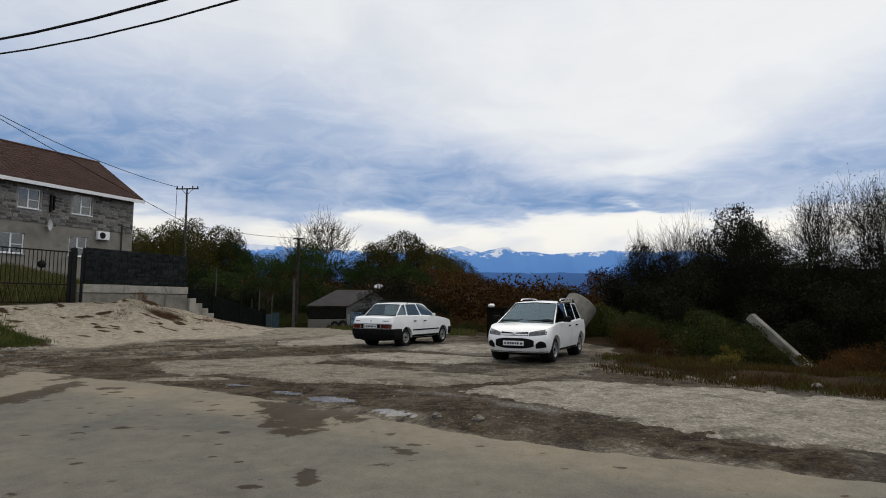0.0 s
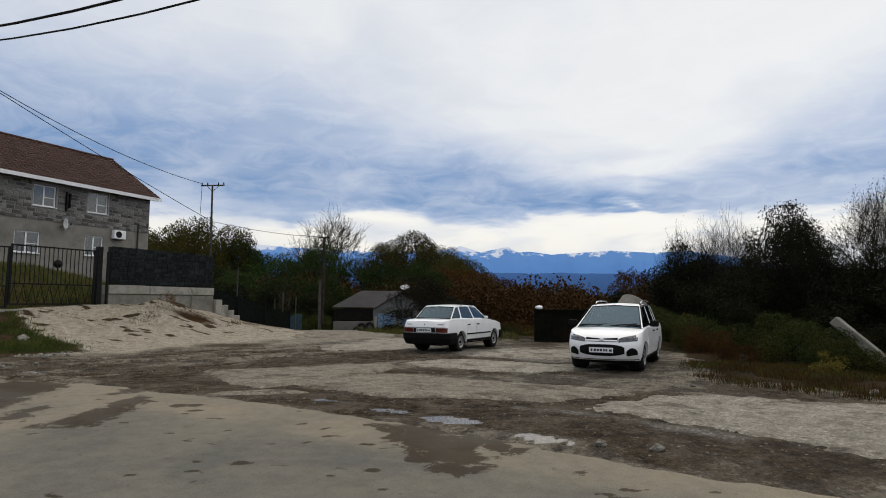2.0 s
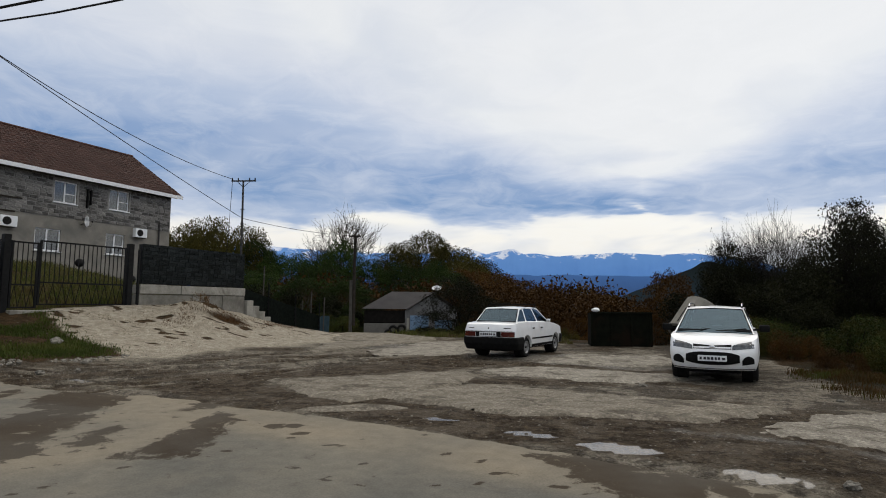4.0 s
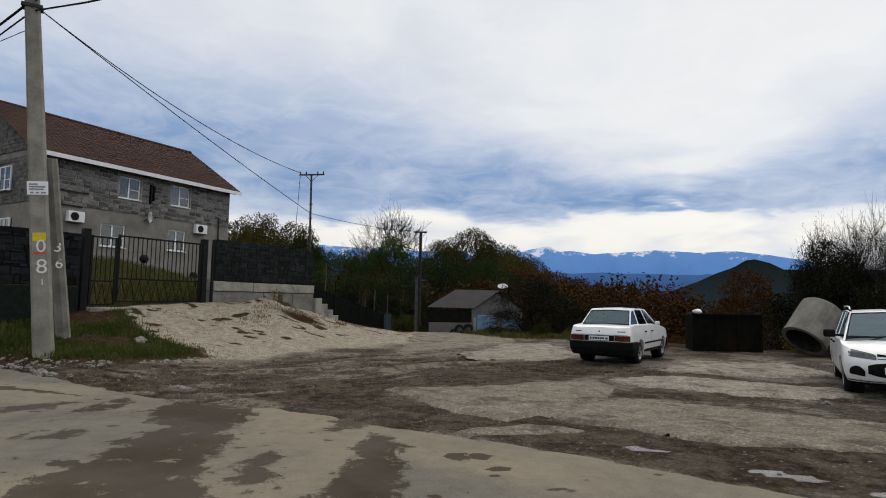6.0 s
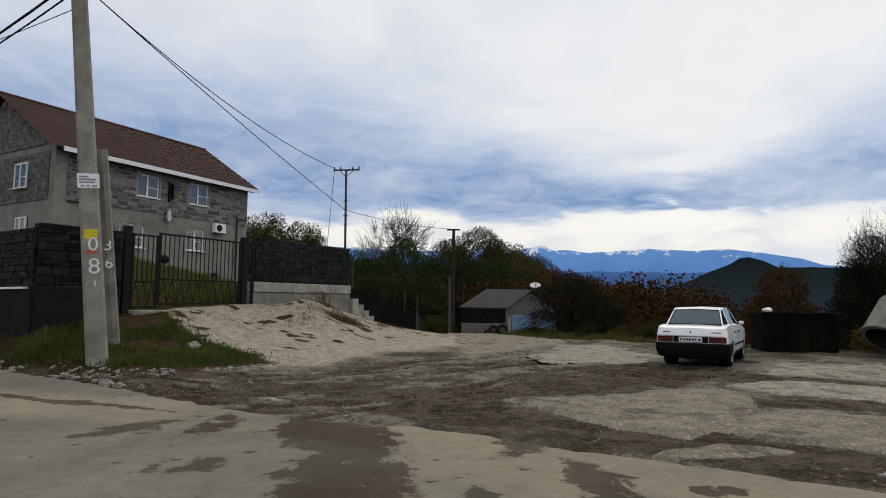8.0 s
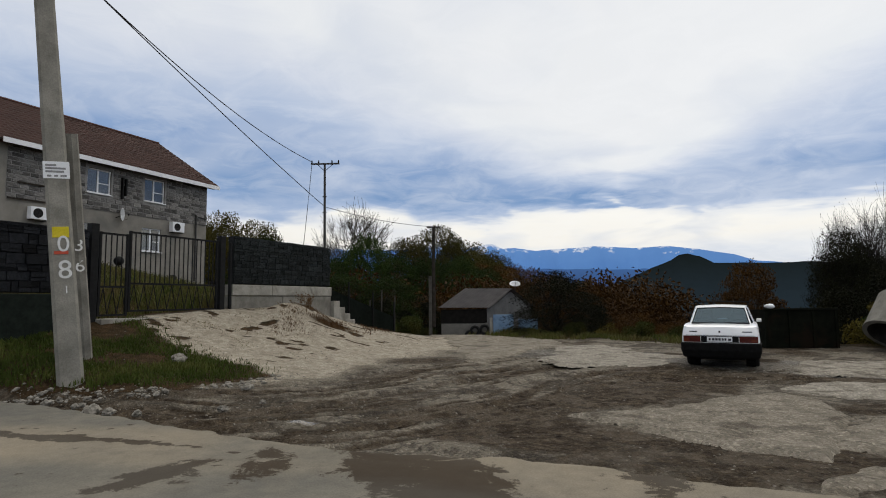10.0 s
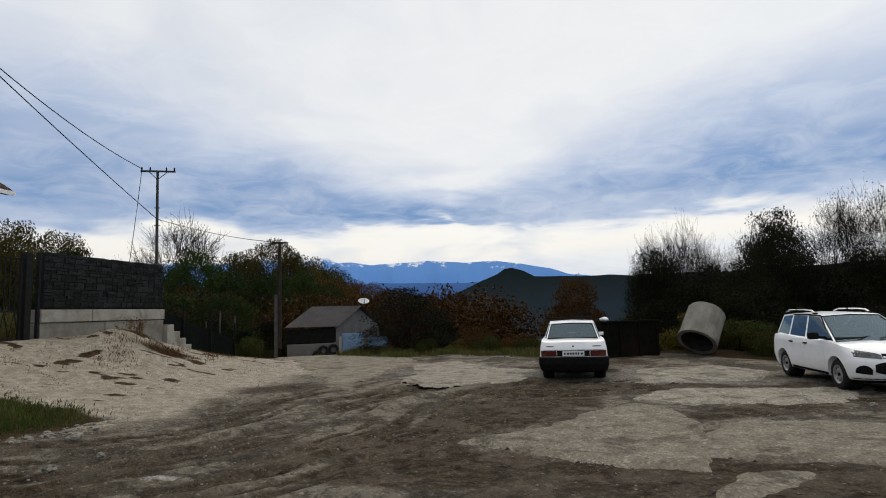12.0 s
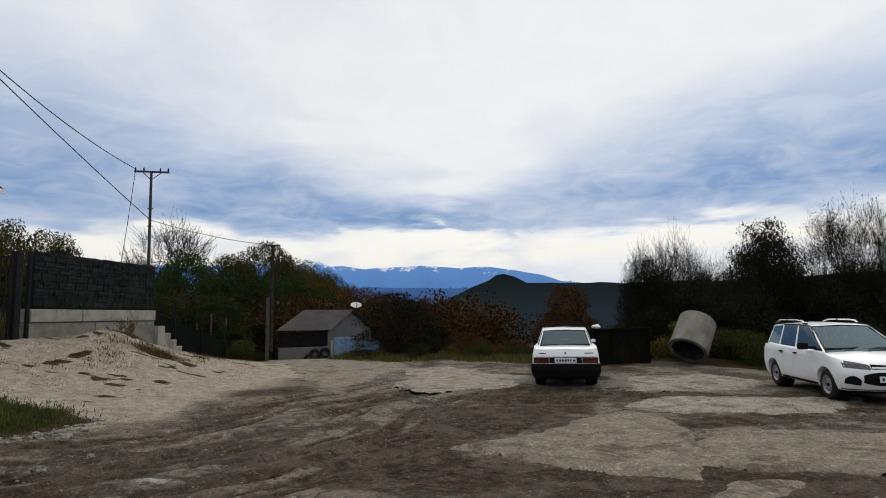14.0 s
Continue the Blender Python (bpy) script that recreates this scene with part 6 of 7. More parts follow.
CHROME = surface("chrome", (0.55, 0.56, 0.57), (0.65, 0.66, 0.67), 8, 0.2, 0.02, 0.001, metal=1.0)
ALLOY = surface("grey_wheel_steel", (0.22, 0.22, 0.22), (0.34, 0.34, 0.34), 8, 0.45, 0.1, 0.002, metal=0.6)
REDLAMP = surface("red_lamp_glass", (0.045, 0.006, 0.005), (0.085, 0.010, 0.007), 10, 0.2, 0.05, 0.002, coat=0.6)
AMBER = surface("amber_lamp_glass", (0.07, 0.012, 0.006), (0.11, 0.02, 0.008), 10, 0.2, 0.05, 0.002, coat=0.6)
HEADLAMP = surface("headlamp_glass", (0.018, 0.02, 0.023), (0.09, 0.10, 0.11), 11, 0.12, 0.05, 0.002, coat=1.0)
PLATE = surface("number_plate_white", (0.66, 0.67, 0.68), (0.72, 0.73, 0.74), 8, 0.5, 0.02, 0.001)
INK = surface("black_plate_ink", (0.03, 0.03, 0.035), (0.05, 0.05, 0.055), 8, 0.7, 0)


class Shell:
    """The lower body of a car: x forward from the rear axle, y left, z up."""

    def __init__(self, front, rear, width, top, cf, cr, zb, p=2.6):
        self.front, self.rear, self.width, self.top, self.cf, self.cr, self.zb, self.p = front, rear, width, top, cf, cr, zb, p

    def F(self, z):
        return float(np.interp(z, *zip(*self.front)))

    def R(self, z):
        return float(np.interp(z, *zip(*self.rear)))

    def Y(self, z):
        return float(np.interp(z, *zip(*self.width)))

    def T(self, x):
        return float(np.interp(x, *zip(*self.top)))

    def y(self, x, z):
        f, r, w = self.F(z), self.R(z), self.Y(z)
        t = max((x - (f - self.cf)) / self.cf, ((r + self.cr) - x) / self.cr, 0.0)
        taper = 1 - 0.05 * max(0.0, (x - 1.6) / 1.6) ** 2
        return w * taper * max(1 - min(t, 1.0) ** self.p, 0.0) ** (1 / self.p)

    def end(self, y, z, front=True):
        w = self.Y(z) * (0.955 if front else 1.0)
        k = max(1 - min(abs(y) / w, 1.0) ** self.p, 0.0) ** (1 / self.p)
        return self.F(z) - self.cf + self.cf * k if front else self.R(z) + self.cr - self.cr * k

    def body(self, crown=0.035):
        bm = bmesh.new()
        us = [0.5 - 0.5 * math.cos(math.pi * i / 56) for i in range(57)]
        nz, ny = 12, 5
        rings = []
        for u in us:
            x0 = self.R(0.6) + (self.F(0.6) - self.R(0.6)) * u
            zt = self.T(x0)
            half = []
            for k in range(nz + 1):
                z = self.zb + (zt - self.zb) * k / nz
                x = self.R(z) + (self.F(z) - self.R(z)) * u
                half.append((x, self.y(x, z), z))
            xt, yt, _ = half[-1]
            lid = [(xt, yt * (1 - k / ny), zt + crown * (1 - (1 - k / ny) ** 2) * min(1, yt / 0.4)) for k in range(1, ny + 1)]
            floor = [(half[0][0], half[0][1] * k / ny, self.zb) for k in range(0, ny)]
            ring = floor + half + lid
            ring += [(a, -b, c) for a, b, c in ring[-2:0:-1]]
            rings.append([bm.verts.new(p) for p in ring])
        n = len(rings[0])
        for a, b in zip(rings, rings[1:]):
            for i in range(n):
                bm.faces.new((a[i], a[(i + 1) % n], b[(i + 1) % n], b[i]))
        bm.faces.new(rings[0])
        bm.faces.new(rings[-1][::-1])
        bmesh.ops.remove_doubles(bm, verts=bm.verts, dist=0.0008)
        bmesh.ops.dissolve_degenerate(bm, edges=bm.edges, dist=0.0005)
        bmesh.ops.recalc_face_normals(bm, faces=bm.faces)
        return bm

    def end_patch(self, y0, y1, z0, z1, off, front=True, nx=10, nz=4, shape=None, thick=0.02):
        """A plate that follows the nose or tail. shape(s) gives the lower and upper bound at a fraction s from y0 to y1."""
        bm = bmesh.new()
        rows = []
        sg = 1 if front else -1
        for i in range(nx + 1):
            s = i / nx
            y = y0 + (y1 - y0) * s
            a, b = shape(s) if shape else (z0, z1)
            rows.append([bm.verts.new((self.end(y, a + (b - a) * k / nz, front) + sg * off, y, a + (b - a) * k / nz)) for k in range(nz + 1)])
        for a, b in zip(rows, rows[1:]):
            for k in range(nz):
                bm.faces.new((a[k], b[k], b[k + 1], a[k + 1]))
        bmesh.ops.recalc_face_normals(bm, faces=bm.faces)
        f = bm.faces[:]
        r = bmesh.ops.extrude_face_region(bm, geom=f)
        bmesh.ops.translate(bm, vec=(-sg * thick, 0, 0), verts=[g for g in r["geom"] if isinstance(g, bmesh.types.BMVert)])
        bmesh.ops.recalc_face_normals(bm, faces=bm.faces)
        return bm

    def side_patch(self, x0, x1, z0, z1, off, side, nx=10, nz=6, skew=0.0, thick=0.03):
        bm = bmesh.new()
        rows = []
        for i in range(nx + 1):
            row = []
            for k in range(nz + 1):
                z = z0 + (z1 - z0) * k / nz
                x = x0 + (x1 - x0) * i / nx + skew * k / nz
                row.append(bm.verts.new((x, side * (self.y(x, z) + off), z)))
            rows.append(row)
        for a, b in zip(rows, rows[1:]):
            for k in range(nz):
                bm.faces.new((a[k], b[k], b[k + 1], a[k + 1]))
        r = bmesh.ops.extrude_face_region(bm, geom=bm.faces[:])
        bmesh.ops.translate(bm, vec=(0, -side * thick, 0), verts=[g for g in r["geom"] if isinstance(g, bmesh.types.BMVert)])
        bmesh.ops.recalc_face_normals(bm, faces=bm.faces)
        return bm


def cut_arches(ob, arches, inner=0.5):
    """Cuts the wheel arches through the body's sides."""
    cutters = []
    for x, z, r in arches:
        for s in (-1, 1):
            bm = bmesh.new()
            bmesh.ops.create_cone(bm, cap_ends=True, segments=40, radius1=r, radius2=r, depth=0.6, matrix=Matrix.Translation((x, s * (inner + 0.3), z)) @ Matrix.Rotation(radians(90), 4, "X"))
            cutters.append(link_bm("cutter", bm, TRIM, ob.parent))
            mod = ob.modifiers.new("arch", "BOOLEAN")
            mod.object, mod.operation, mod.solver = cutters[-1], "DIFFERENCE", "EXACT"
    deps = bpy.context.evaluated_depsgraph_get()
    me = bpy.data.meshes.new_from_object(ob.evaluated_get(deps))
    ob.modifiers.clear()
    ob.data = me
    for c in cutters:
        bpy.data.objects.remove(c)
    me.set_sharp_from_angle(angle=radians(35))


def wheel(parent, x, y, r, side, steel):
    w = new("wheel")
    w.parent = parent
    w.matrix_basis = Matrix.Translation((x, y, r)) @ Matrix.Rotation(radians(-90 if side > 0 else 90), 4, "Z") @ Matrix.Rotation(radians(90), 4, "Y")
    # axis along local z, outwards = -z after the turn
    def lathe(prof, n=32):
        bm = bmesh.new()
        rg = [[bm.verts.new((rr * math.cos(i * 2 * math.pi / n), rr * math.sin(i * 2 * math.pi / n), zz)) for i in range(n)] for rr, zz in prof]
        for a, b in zip(rg, rg[1:]):
            for i in range(n):
                bm.faces.new((a[i], a[(i + 1) % n], b[(i + 1) % n], b[i]))
        bmesh.ops.recalc_face_normals(bm, faces=bm.faces)
        return bm

    part("tyre", lathe([(r * 0.60, -0.085), (r * 0.80, -0.092), (r * 0.95, -0.085), (r, -0.06), (r, 0.06), (r * 0.95, 0.085), (r * 0.80, 0.092), (r * 0.60, 0.085)]), RUBBER, w, smooth=True)
    rim = part("rim", lathe([(r * 0.63, -0.086), (r * 0.62, -0.088), (r * 0.57, -0.086), (r * 0.53, -0.05), (r * 0.46, -0.045), (r * 0.40, -0.062), (r * 0.22, -0.066), (r * 0.12, -0.05), (0.001, -0.05)]), steel, w, "grey steel wheel disc", smooth=True)
    # no holes are cut: flat black circles give their shade
    for k in range(8):
        a = k * math.pi / 4
        bm = bmesh.new()
        bmesh.ops.create_circle(bm, cap_ends=True, radius=r * 0.055, segments=8, matrix=Matrix.Translation((r * 0.44 * math.cos(a), r * 0.44 * math.sin(a), -0.064)))
        part("vent_hole", bm, RUBBER, rim)
    bm = bmesh.new()
    bmesh.ops.create_cone(bm, cap_ends=True, segments=14, radius1=r * 0.12, radius2=r * 0.10, depth=0.03, matrix=Matrix.Translation((0, 0, -0.062)))
    part("hub_cap", bm, TRIM, rim)
    return w


def well(parent, x, z, r, side):
    """The dark lining of a wheel arch."""
    bm = bmesh.new()
    n = 32
    a = [bm.verts.new((x + r * math.cos(i * 2 * math.pi / n), side * 0.70, z + r * math.sin(i * 2 * math.pi / n))) for i in range(n)]
    b = [bm.verts.new((x + r * math.cos(i * 2 * math.pi / n), side * 0.506, z + r * math.sin(i * 2 * math.pi / n))) for i in range(n)]
    for i in range(n):
        bm.faces.new((a[i], a[(i + 1) % n], b[(i + 1) % n], b[i]))
    bm.faces.new(b)
    part("wheel_well", bm, TRIM, parent)


def outward(face):
    """Turns a pane's face to the outside of the cabin."""
    face.normal_update()
    if face.normal.dot(face.calc_center_median() - Vector((0.9, 0, 1.0))) < 0:
        face.normal_flip()


def greenhouse(car, belt, roof, wb, wt, zr, crown, inset=0.05, label="white roof and pillars"):
    """Roof, pillars and glass. belt, roof: x and z of windscreen, door pillars and tail at both heights."""
    bm = bmesh.new()
    n = len(belt)
    V = {}
    for s in (1, -1):
        for i in range(n):
            V[s, 0, i] = bm.verts.new((belt[i][0], s * wb[i], belt[i][1]))
            V[s, 1, i] = bm.verts.new((roof[i][0], s * wt[i], roof[i][1]))
    mid = [bm.verts.new((roof[i][0] + (0.05 if i == 0 else -0.03 if i == n - 1 else 0), 0, roof[i][1] + crown)) for i in range(n)]
    glass = []
    for s in (1, -1):
        for i in range(n - 1):
            q = [V[s, 0, i], V[s, 0, i + 1], V[s, 1, i + 1], V[s, 1, i]]
            glass.append(bm.faces.new(q if s < 0 else q[::-1]))
            r = [V[s, 1, i], V[s, 1, i + 1], mid[i + 1], mid[i]]
            bm.faces.new(r if s < 0 else r[::-1])
    m0 = bm.verts.new((belt[0][0] + 0.10, 0, belt[0][1] + 0.01))
    m1 = bm.verts.new((belt[-1][0] - 0.05, 0, belt[-1][1]))
    ends = [bm.faces.new((V[-1, 0, 0], V[-1, 1, 0], mid[0], m0)), bm.faces.new((m0, mid[0], V[1, 1, 0], V[1, 0, 0])),
            bm.faces.new((V[1, 0, n - 1], V[1, 1, n - 1], mid[-1], m1)), bm.faces.new((m1, mid[-1], V[-1, 1, n - 1], V[-1, 0, n - 1]))]
    bmesh.ops.recalc_face_normals(bm, faces=bm.faces)
    panes = []
    r = bmesh.ops.inset_individual(bm, faces=glass, thickness=inset, depth=-0.012)
    for f in glass:
        panes.append([v.co.copy() for v in f.verts])
    rr = bmesh.ops.inset_region(bm, faces=ends[:2], thickness=inset * 0.9, depth=-0.01)
    screens = [[[v.co.copy() for v in f.verts] for f in ends[:2]]]
    rr = bmesh.ops.inset_region(bm, faces=ends[2:], thickness=inset * 0.9, depth=-0.01)
    screens.append([[v.co.copy() for v in f.verts] for f in ends[2:]])
    bmesh.ops.delete(bm, geom=glass + ends, context="FACES_ONLY")
    ob = part("roof", bm, PAINT, car, label)
    ob.modifiers.new("soft", "BEVEL").width = 0.02
    ob.modifiers["soft"].segments = 2
    ob.modifiers["soft"].limit_method = "ANGLE"
    ob.modifiers["soft"].angle_limit = radians(18)
    for p in panes:
        b = bmesh.new()
        outward(b.faces.new([b.verts.new(v) for v in p]))
        part("side_window", b, CARGLASS, car).visible_shadow = False
    for name, fs in zip(("windscreen", "rear_window"), screens):
        b = bmesh.new()
        for p in fs:
            outward(b.faces.new([b.verts.new(v) for v in p]))
        bmesh.ops.remove_doubles(b, verts=b.verts, dist=0.001)
        part(name, b, CARGLASS, car, smooth=True).visible_shadow = False
        b = bmesh.new()
        loop = [fs[0], fs[1]]
        for p in loop:
            for u, v in zip(p, p[1:] + p[:1]):
                if abs(u.y) < 0.01 and abs(v.y) < 0.01:
                    continue
                tube(b, [u, v], 0.012, 4)
        part(name + "_seal", b, TRIM, car)


def plate(car, shell, front, z, off, tilt=0.0):
    s = 1 if front else -1
    x = shell.end(0, z, front) + s * off
    p = part("number_plate", boxed(-0.26, 0.26, -0.008, 0.008, -0.056, 0.056, bevel=0.004), PLATE, car, "white number plate")
    p.matrix_basis = Matrix.Translation((x, 0, z)) @ Matrix.Rotation(radians(90 * s), 4, "Z")
    for a, b in ((-0.225, -0.185), (-0.155, -0.105), (-0.09, -0.04), (-0.025, 0.025), (0.045, 0.085), (0.10, 0.14), (0.175, 0.235)):
        part("plate_bar", boxed(a, b, -0.012, -0.0084, -0.026, 0.026 if b < 0.16 else 0.022), INK, p)


def mirror(car, x, y, z, side, material, size=1.0):
    bm = bmesh.new()
    box(bm, x - 0.06 * size, x + 0.07 * size, min(side * y, side * (y + 0.20 * size)), max(side * y, side * (y + 0.20 * size)), z - 0.07 * size, z + 0.075 * size, bevel=0.03 * size)
    part("mirror", bm, material, car, smooth=True)
    part("mirror_arm", boxed(x - 0.02, x + 0.03, min(side * (y - 0.12), side * y), max(side * (y - 0.12), side * y), z - 0.05, z - 0.01), TRIM, car)


def cabin(car, x0, x1, w, z0, seats):
    # dark box at belt height hides the white shell, for the cabin's shade
    part("cabin_floor", boxed(x0, x1, -w, w, z0 - 0.3, z0), CABIN, car)
    for x, y, h in seats:
        bm = bmesh.new()
        box(bm, x - 0.10, x + 0.06, y - 0.24, y + 0.24, z0, z0 + h - 0.18, bevel=0.04)
        box(bm, x - 0.09, x + 0.02, y - 0.13, y + 0.13, z0 + h - 0.16, z0 + h, bevel=0.03)
        part("seat", bm, CABIN, car)


def outline_bumper(shell, front, x_in, z0, z1, out):
    """A bumper that wraps round the nose or tail as far as x_in."""
    bm = bmesh.new()
    zs = [z0, z0 + 0.03, (z0 + z1) / 2, z1 - 0.03, z1]
    swell = [out - 0.025, out, out + 0.012, out, out - 0.025]
    rows = []
    for z, o in zip(zs, swell):
        w = shell.Y(z)
        pts = []
        n = 26
        xe = shell.end(0, z, front)
        for i in range(n + 1):
            x = x_in + (xe - x_in) * math.sin(math.pi / 2 * i / n) ** 0.8
            pts.append(Vector((x, shell.y(x, z) if i < n else 0.0)))
        out_pts = []
        for i, q in enumerate(pts):
            d = (pts[min(i + 1, n)] - pts[max(i - 1, 0)]).normalized()
            nn = Vector((-d.y, d.x)) if front else Vector((d.y, -d.x))
            if i == n:
                nn = Vector((1.0 if front else -1.0, 0))
            out_pts.append(q + nn * o)
        pts = [(q.x, max(q.y, 0.0)) for q in out_pts]
        full = [(x, y) for x, y in pts] + [(x, -y) for x, y in pts[-2::-1]]
        rows.append([bm.verts.new((x, y, z)) for x, y in full])
    for a, b in zip(rows, rows[1:]):
        for i in range(len(a) - 1):
            bm.faces.new((a[i], a[i + 1], b[i + 1], b[i]))
    bmesh.ops.recalc_face_normals(bm, faces=bm.faces)
    bmesh.ops.solidify(bm, geom=bm.faces[:], thickness=0.045)
    return bm


def sedan():
    r = 0.285
    sh = Shell(front=[(0.2, 3.10), (0.3, 3.20), (0.55, 3.24), (0.75, 3.20), (1.0, 3.05)], rear=[(0.2, -0.80), (0.3, -0.88), (0.55, -0.93), (0.75, -0.93), (0.95, -0.86), (1.05, -0.84)],
               width=[(0.2, 0.76), (0.35, 0.80), (0.55, 0.815), (0.8, 0.80), (1.0, 0.76)],
               top=[(-0.95, 0.92), (-0.8, 0.965), (-0.4, 0.995), (0.0, 1.0), (1.9, 0.98), (2.1, 0.965), (2.7, 0.89), (3.0, 0.82), (3.15, 0.75), (3.26, 0.66)], cf=0.30, cr=0.20, zb=0.28, p=3.6)
    rear_axle, h = Vector((-3.47, 20.27)), Vector((0.425, 0.905))
    m = frame_at(rear_axle, h, 0.0)
    c = base("sedan_car", m, "old white four-door sedan with black bumpers and roof rack", "car")
    body = part("body", sh.body(0.02), PAINT, c, "white painted body", smooth=True)
    cut_arches(body, [(0, 0.30, 0.335), (2.46, 0.30, 0.335)])
    body.data.materials.clear()
    body.data.materials.append(PAINT)
    greenhouse(c, [(2.02, 0.975), (1.02, 0.98), (0.16, 0.99), (-0.42, 1.0)], [(1.38, 1.40), (0.86, 1.425), (0.20, 1.415), (0.02, 1.39)], [0.715, 0.735, 0.725, 0.66], [0.56, 0.575, 0.57, 0.545], 1.36, 0.025)
    cabin(c, -0.42, 1.98, 0.62, 1.035, [(0.95, 0.36, 0.27), (0.95, -0.36, 0.27), (0.25, 0.32, 0.20), (0.25, -0.32, 0.20)])
    # dark plane added under the white roof to dim the cabin
    part("headliner", boxed(0.08, 1.34, -0.53, 0.53, 1.375, 1.385), CABIN, c)
    for s in (1, -1):
        for x in (0, 2.46):
            wheel(c, x, s * 0.69, r, s, ALLOY)
            well(c, x, 0.30, 0.331, s)
        for nme, x0, x1 in (("front_door", 1.03, 1.98), ("rear_door", 0.36, 1.01)):
            d = part(nme, sh.side_patch(x0, x1, 0.34, 0.93, 0.006, s), PAINT, c, smooth=False)
            part("door_handle", boxed(x0 + 0.06, x0 + 0.20, min(s * 0.80, s * 0.832), max(s * 0.80, s * 0.832), 0.80, 0.835, bevel=0.005), TRIM, d)
        part("side_moulding", sh.side_patch(0.36, 2.10, 0.50, 0.545, 0.014, s, nz=1), TRIM, c)
        part("sill", sh.side_patch(0.36, 2.10, 0.285, 0.36, 0.008, s, nz=2), TRIM, c)
        mirror(c, 1.72, 0.76, 1.02, s, PAINT if s < 0 else TRIM, 0.6)
        # tail and head lamps
        t = part("tail_lamp", sh.end_patch(s * 0.40, s * 0.775, 0.60, 0.74, 0.006, False), REDLAMP, c, "red and amber tail lamp")
        part("indicator_lens", sh.end_patch(s * 0.64, s * 0.775, 0.605, 0.68, 0.011, False), AMBER, t)
        part("head_lamp", sh.end_patch(s * 0.42, s * 0.74, 0.60, 0.72, 0.006, True), HEADLAMP, c)
    part("rear_bumper", outline_bumper(sh, False, -0.34, 0.23, 0.59, 0.03), TRIM, c, "black plastic bumper")
    part("front_bumper", outline_bumper(sh, True, 2.85, 0.29, 0.57, 0.03), TRIM, c, "black plastic bumper")
    part("tail_panel", sh.end_patch(-0.39, 0.39, 0.60, 0.74, 0.004, False), TRIM, c)
    part("grille", sh.end_patch(-0.41, 0.41, 0.61, 0.71, 0.004, True), TRIM, c)
    plate(c, sh, False, 0.67, 0.022)
    for y0, y1 in ((0.47, 0.64), (-0.66, -0.46)):
        part("boot_badge", sh.end_patch(y0, y1, 0.83, 0.85, 0.004, False, 4, 1), TRIM, c)
    part("boot_lock", sh.end_patch(-0.018, 0.018, 0.82, 0.86, 0.005, False, 2, 1), TRIM, c)
    part("boot_seam", sh.end_patch(-0.72, 0.72, 0.748, 0.757, 0.003, False, 10, 1), TRIM, c)
    for x in (0.35, 1.10):
        rack = part("roof_rack_bar", tube(bmesh.new(), [(x, -0.62, 1.505), (x, 0, 1.515), (x, 0.62, 1.505)], 0.016, 6), TRIM, c)
        for s in (1, -1):
            part("rack_foot", tube(bmesh.new(), [(x, s * 0.60, 1.505), (x, s * 0.60, 1.42), (x, s * 0.575, 1.385)], 0.014, 5), TRIM, rack)
    part("underbody", boxed(-0.75, 2.95, -0.49, 0.49, 0.2, 0.30), TRIM, c)
    return c


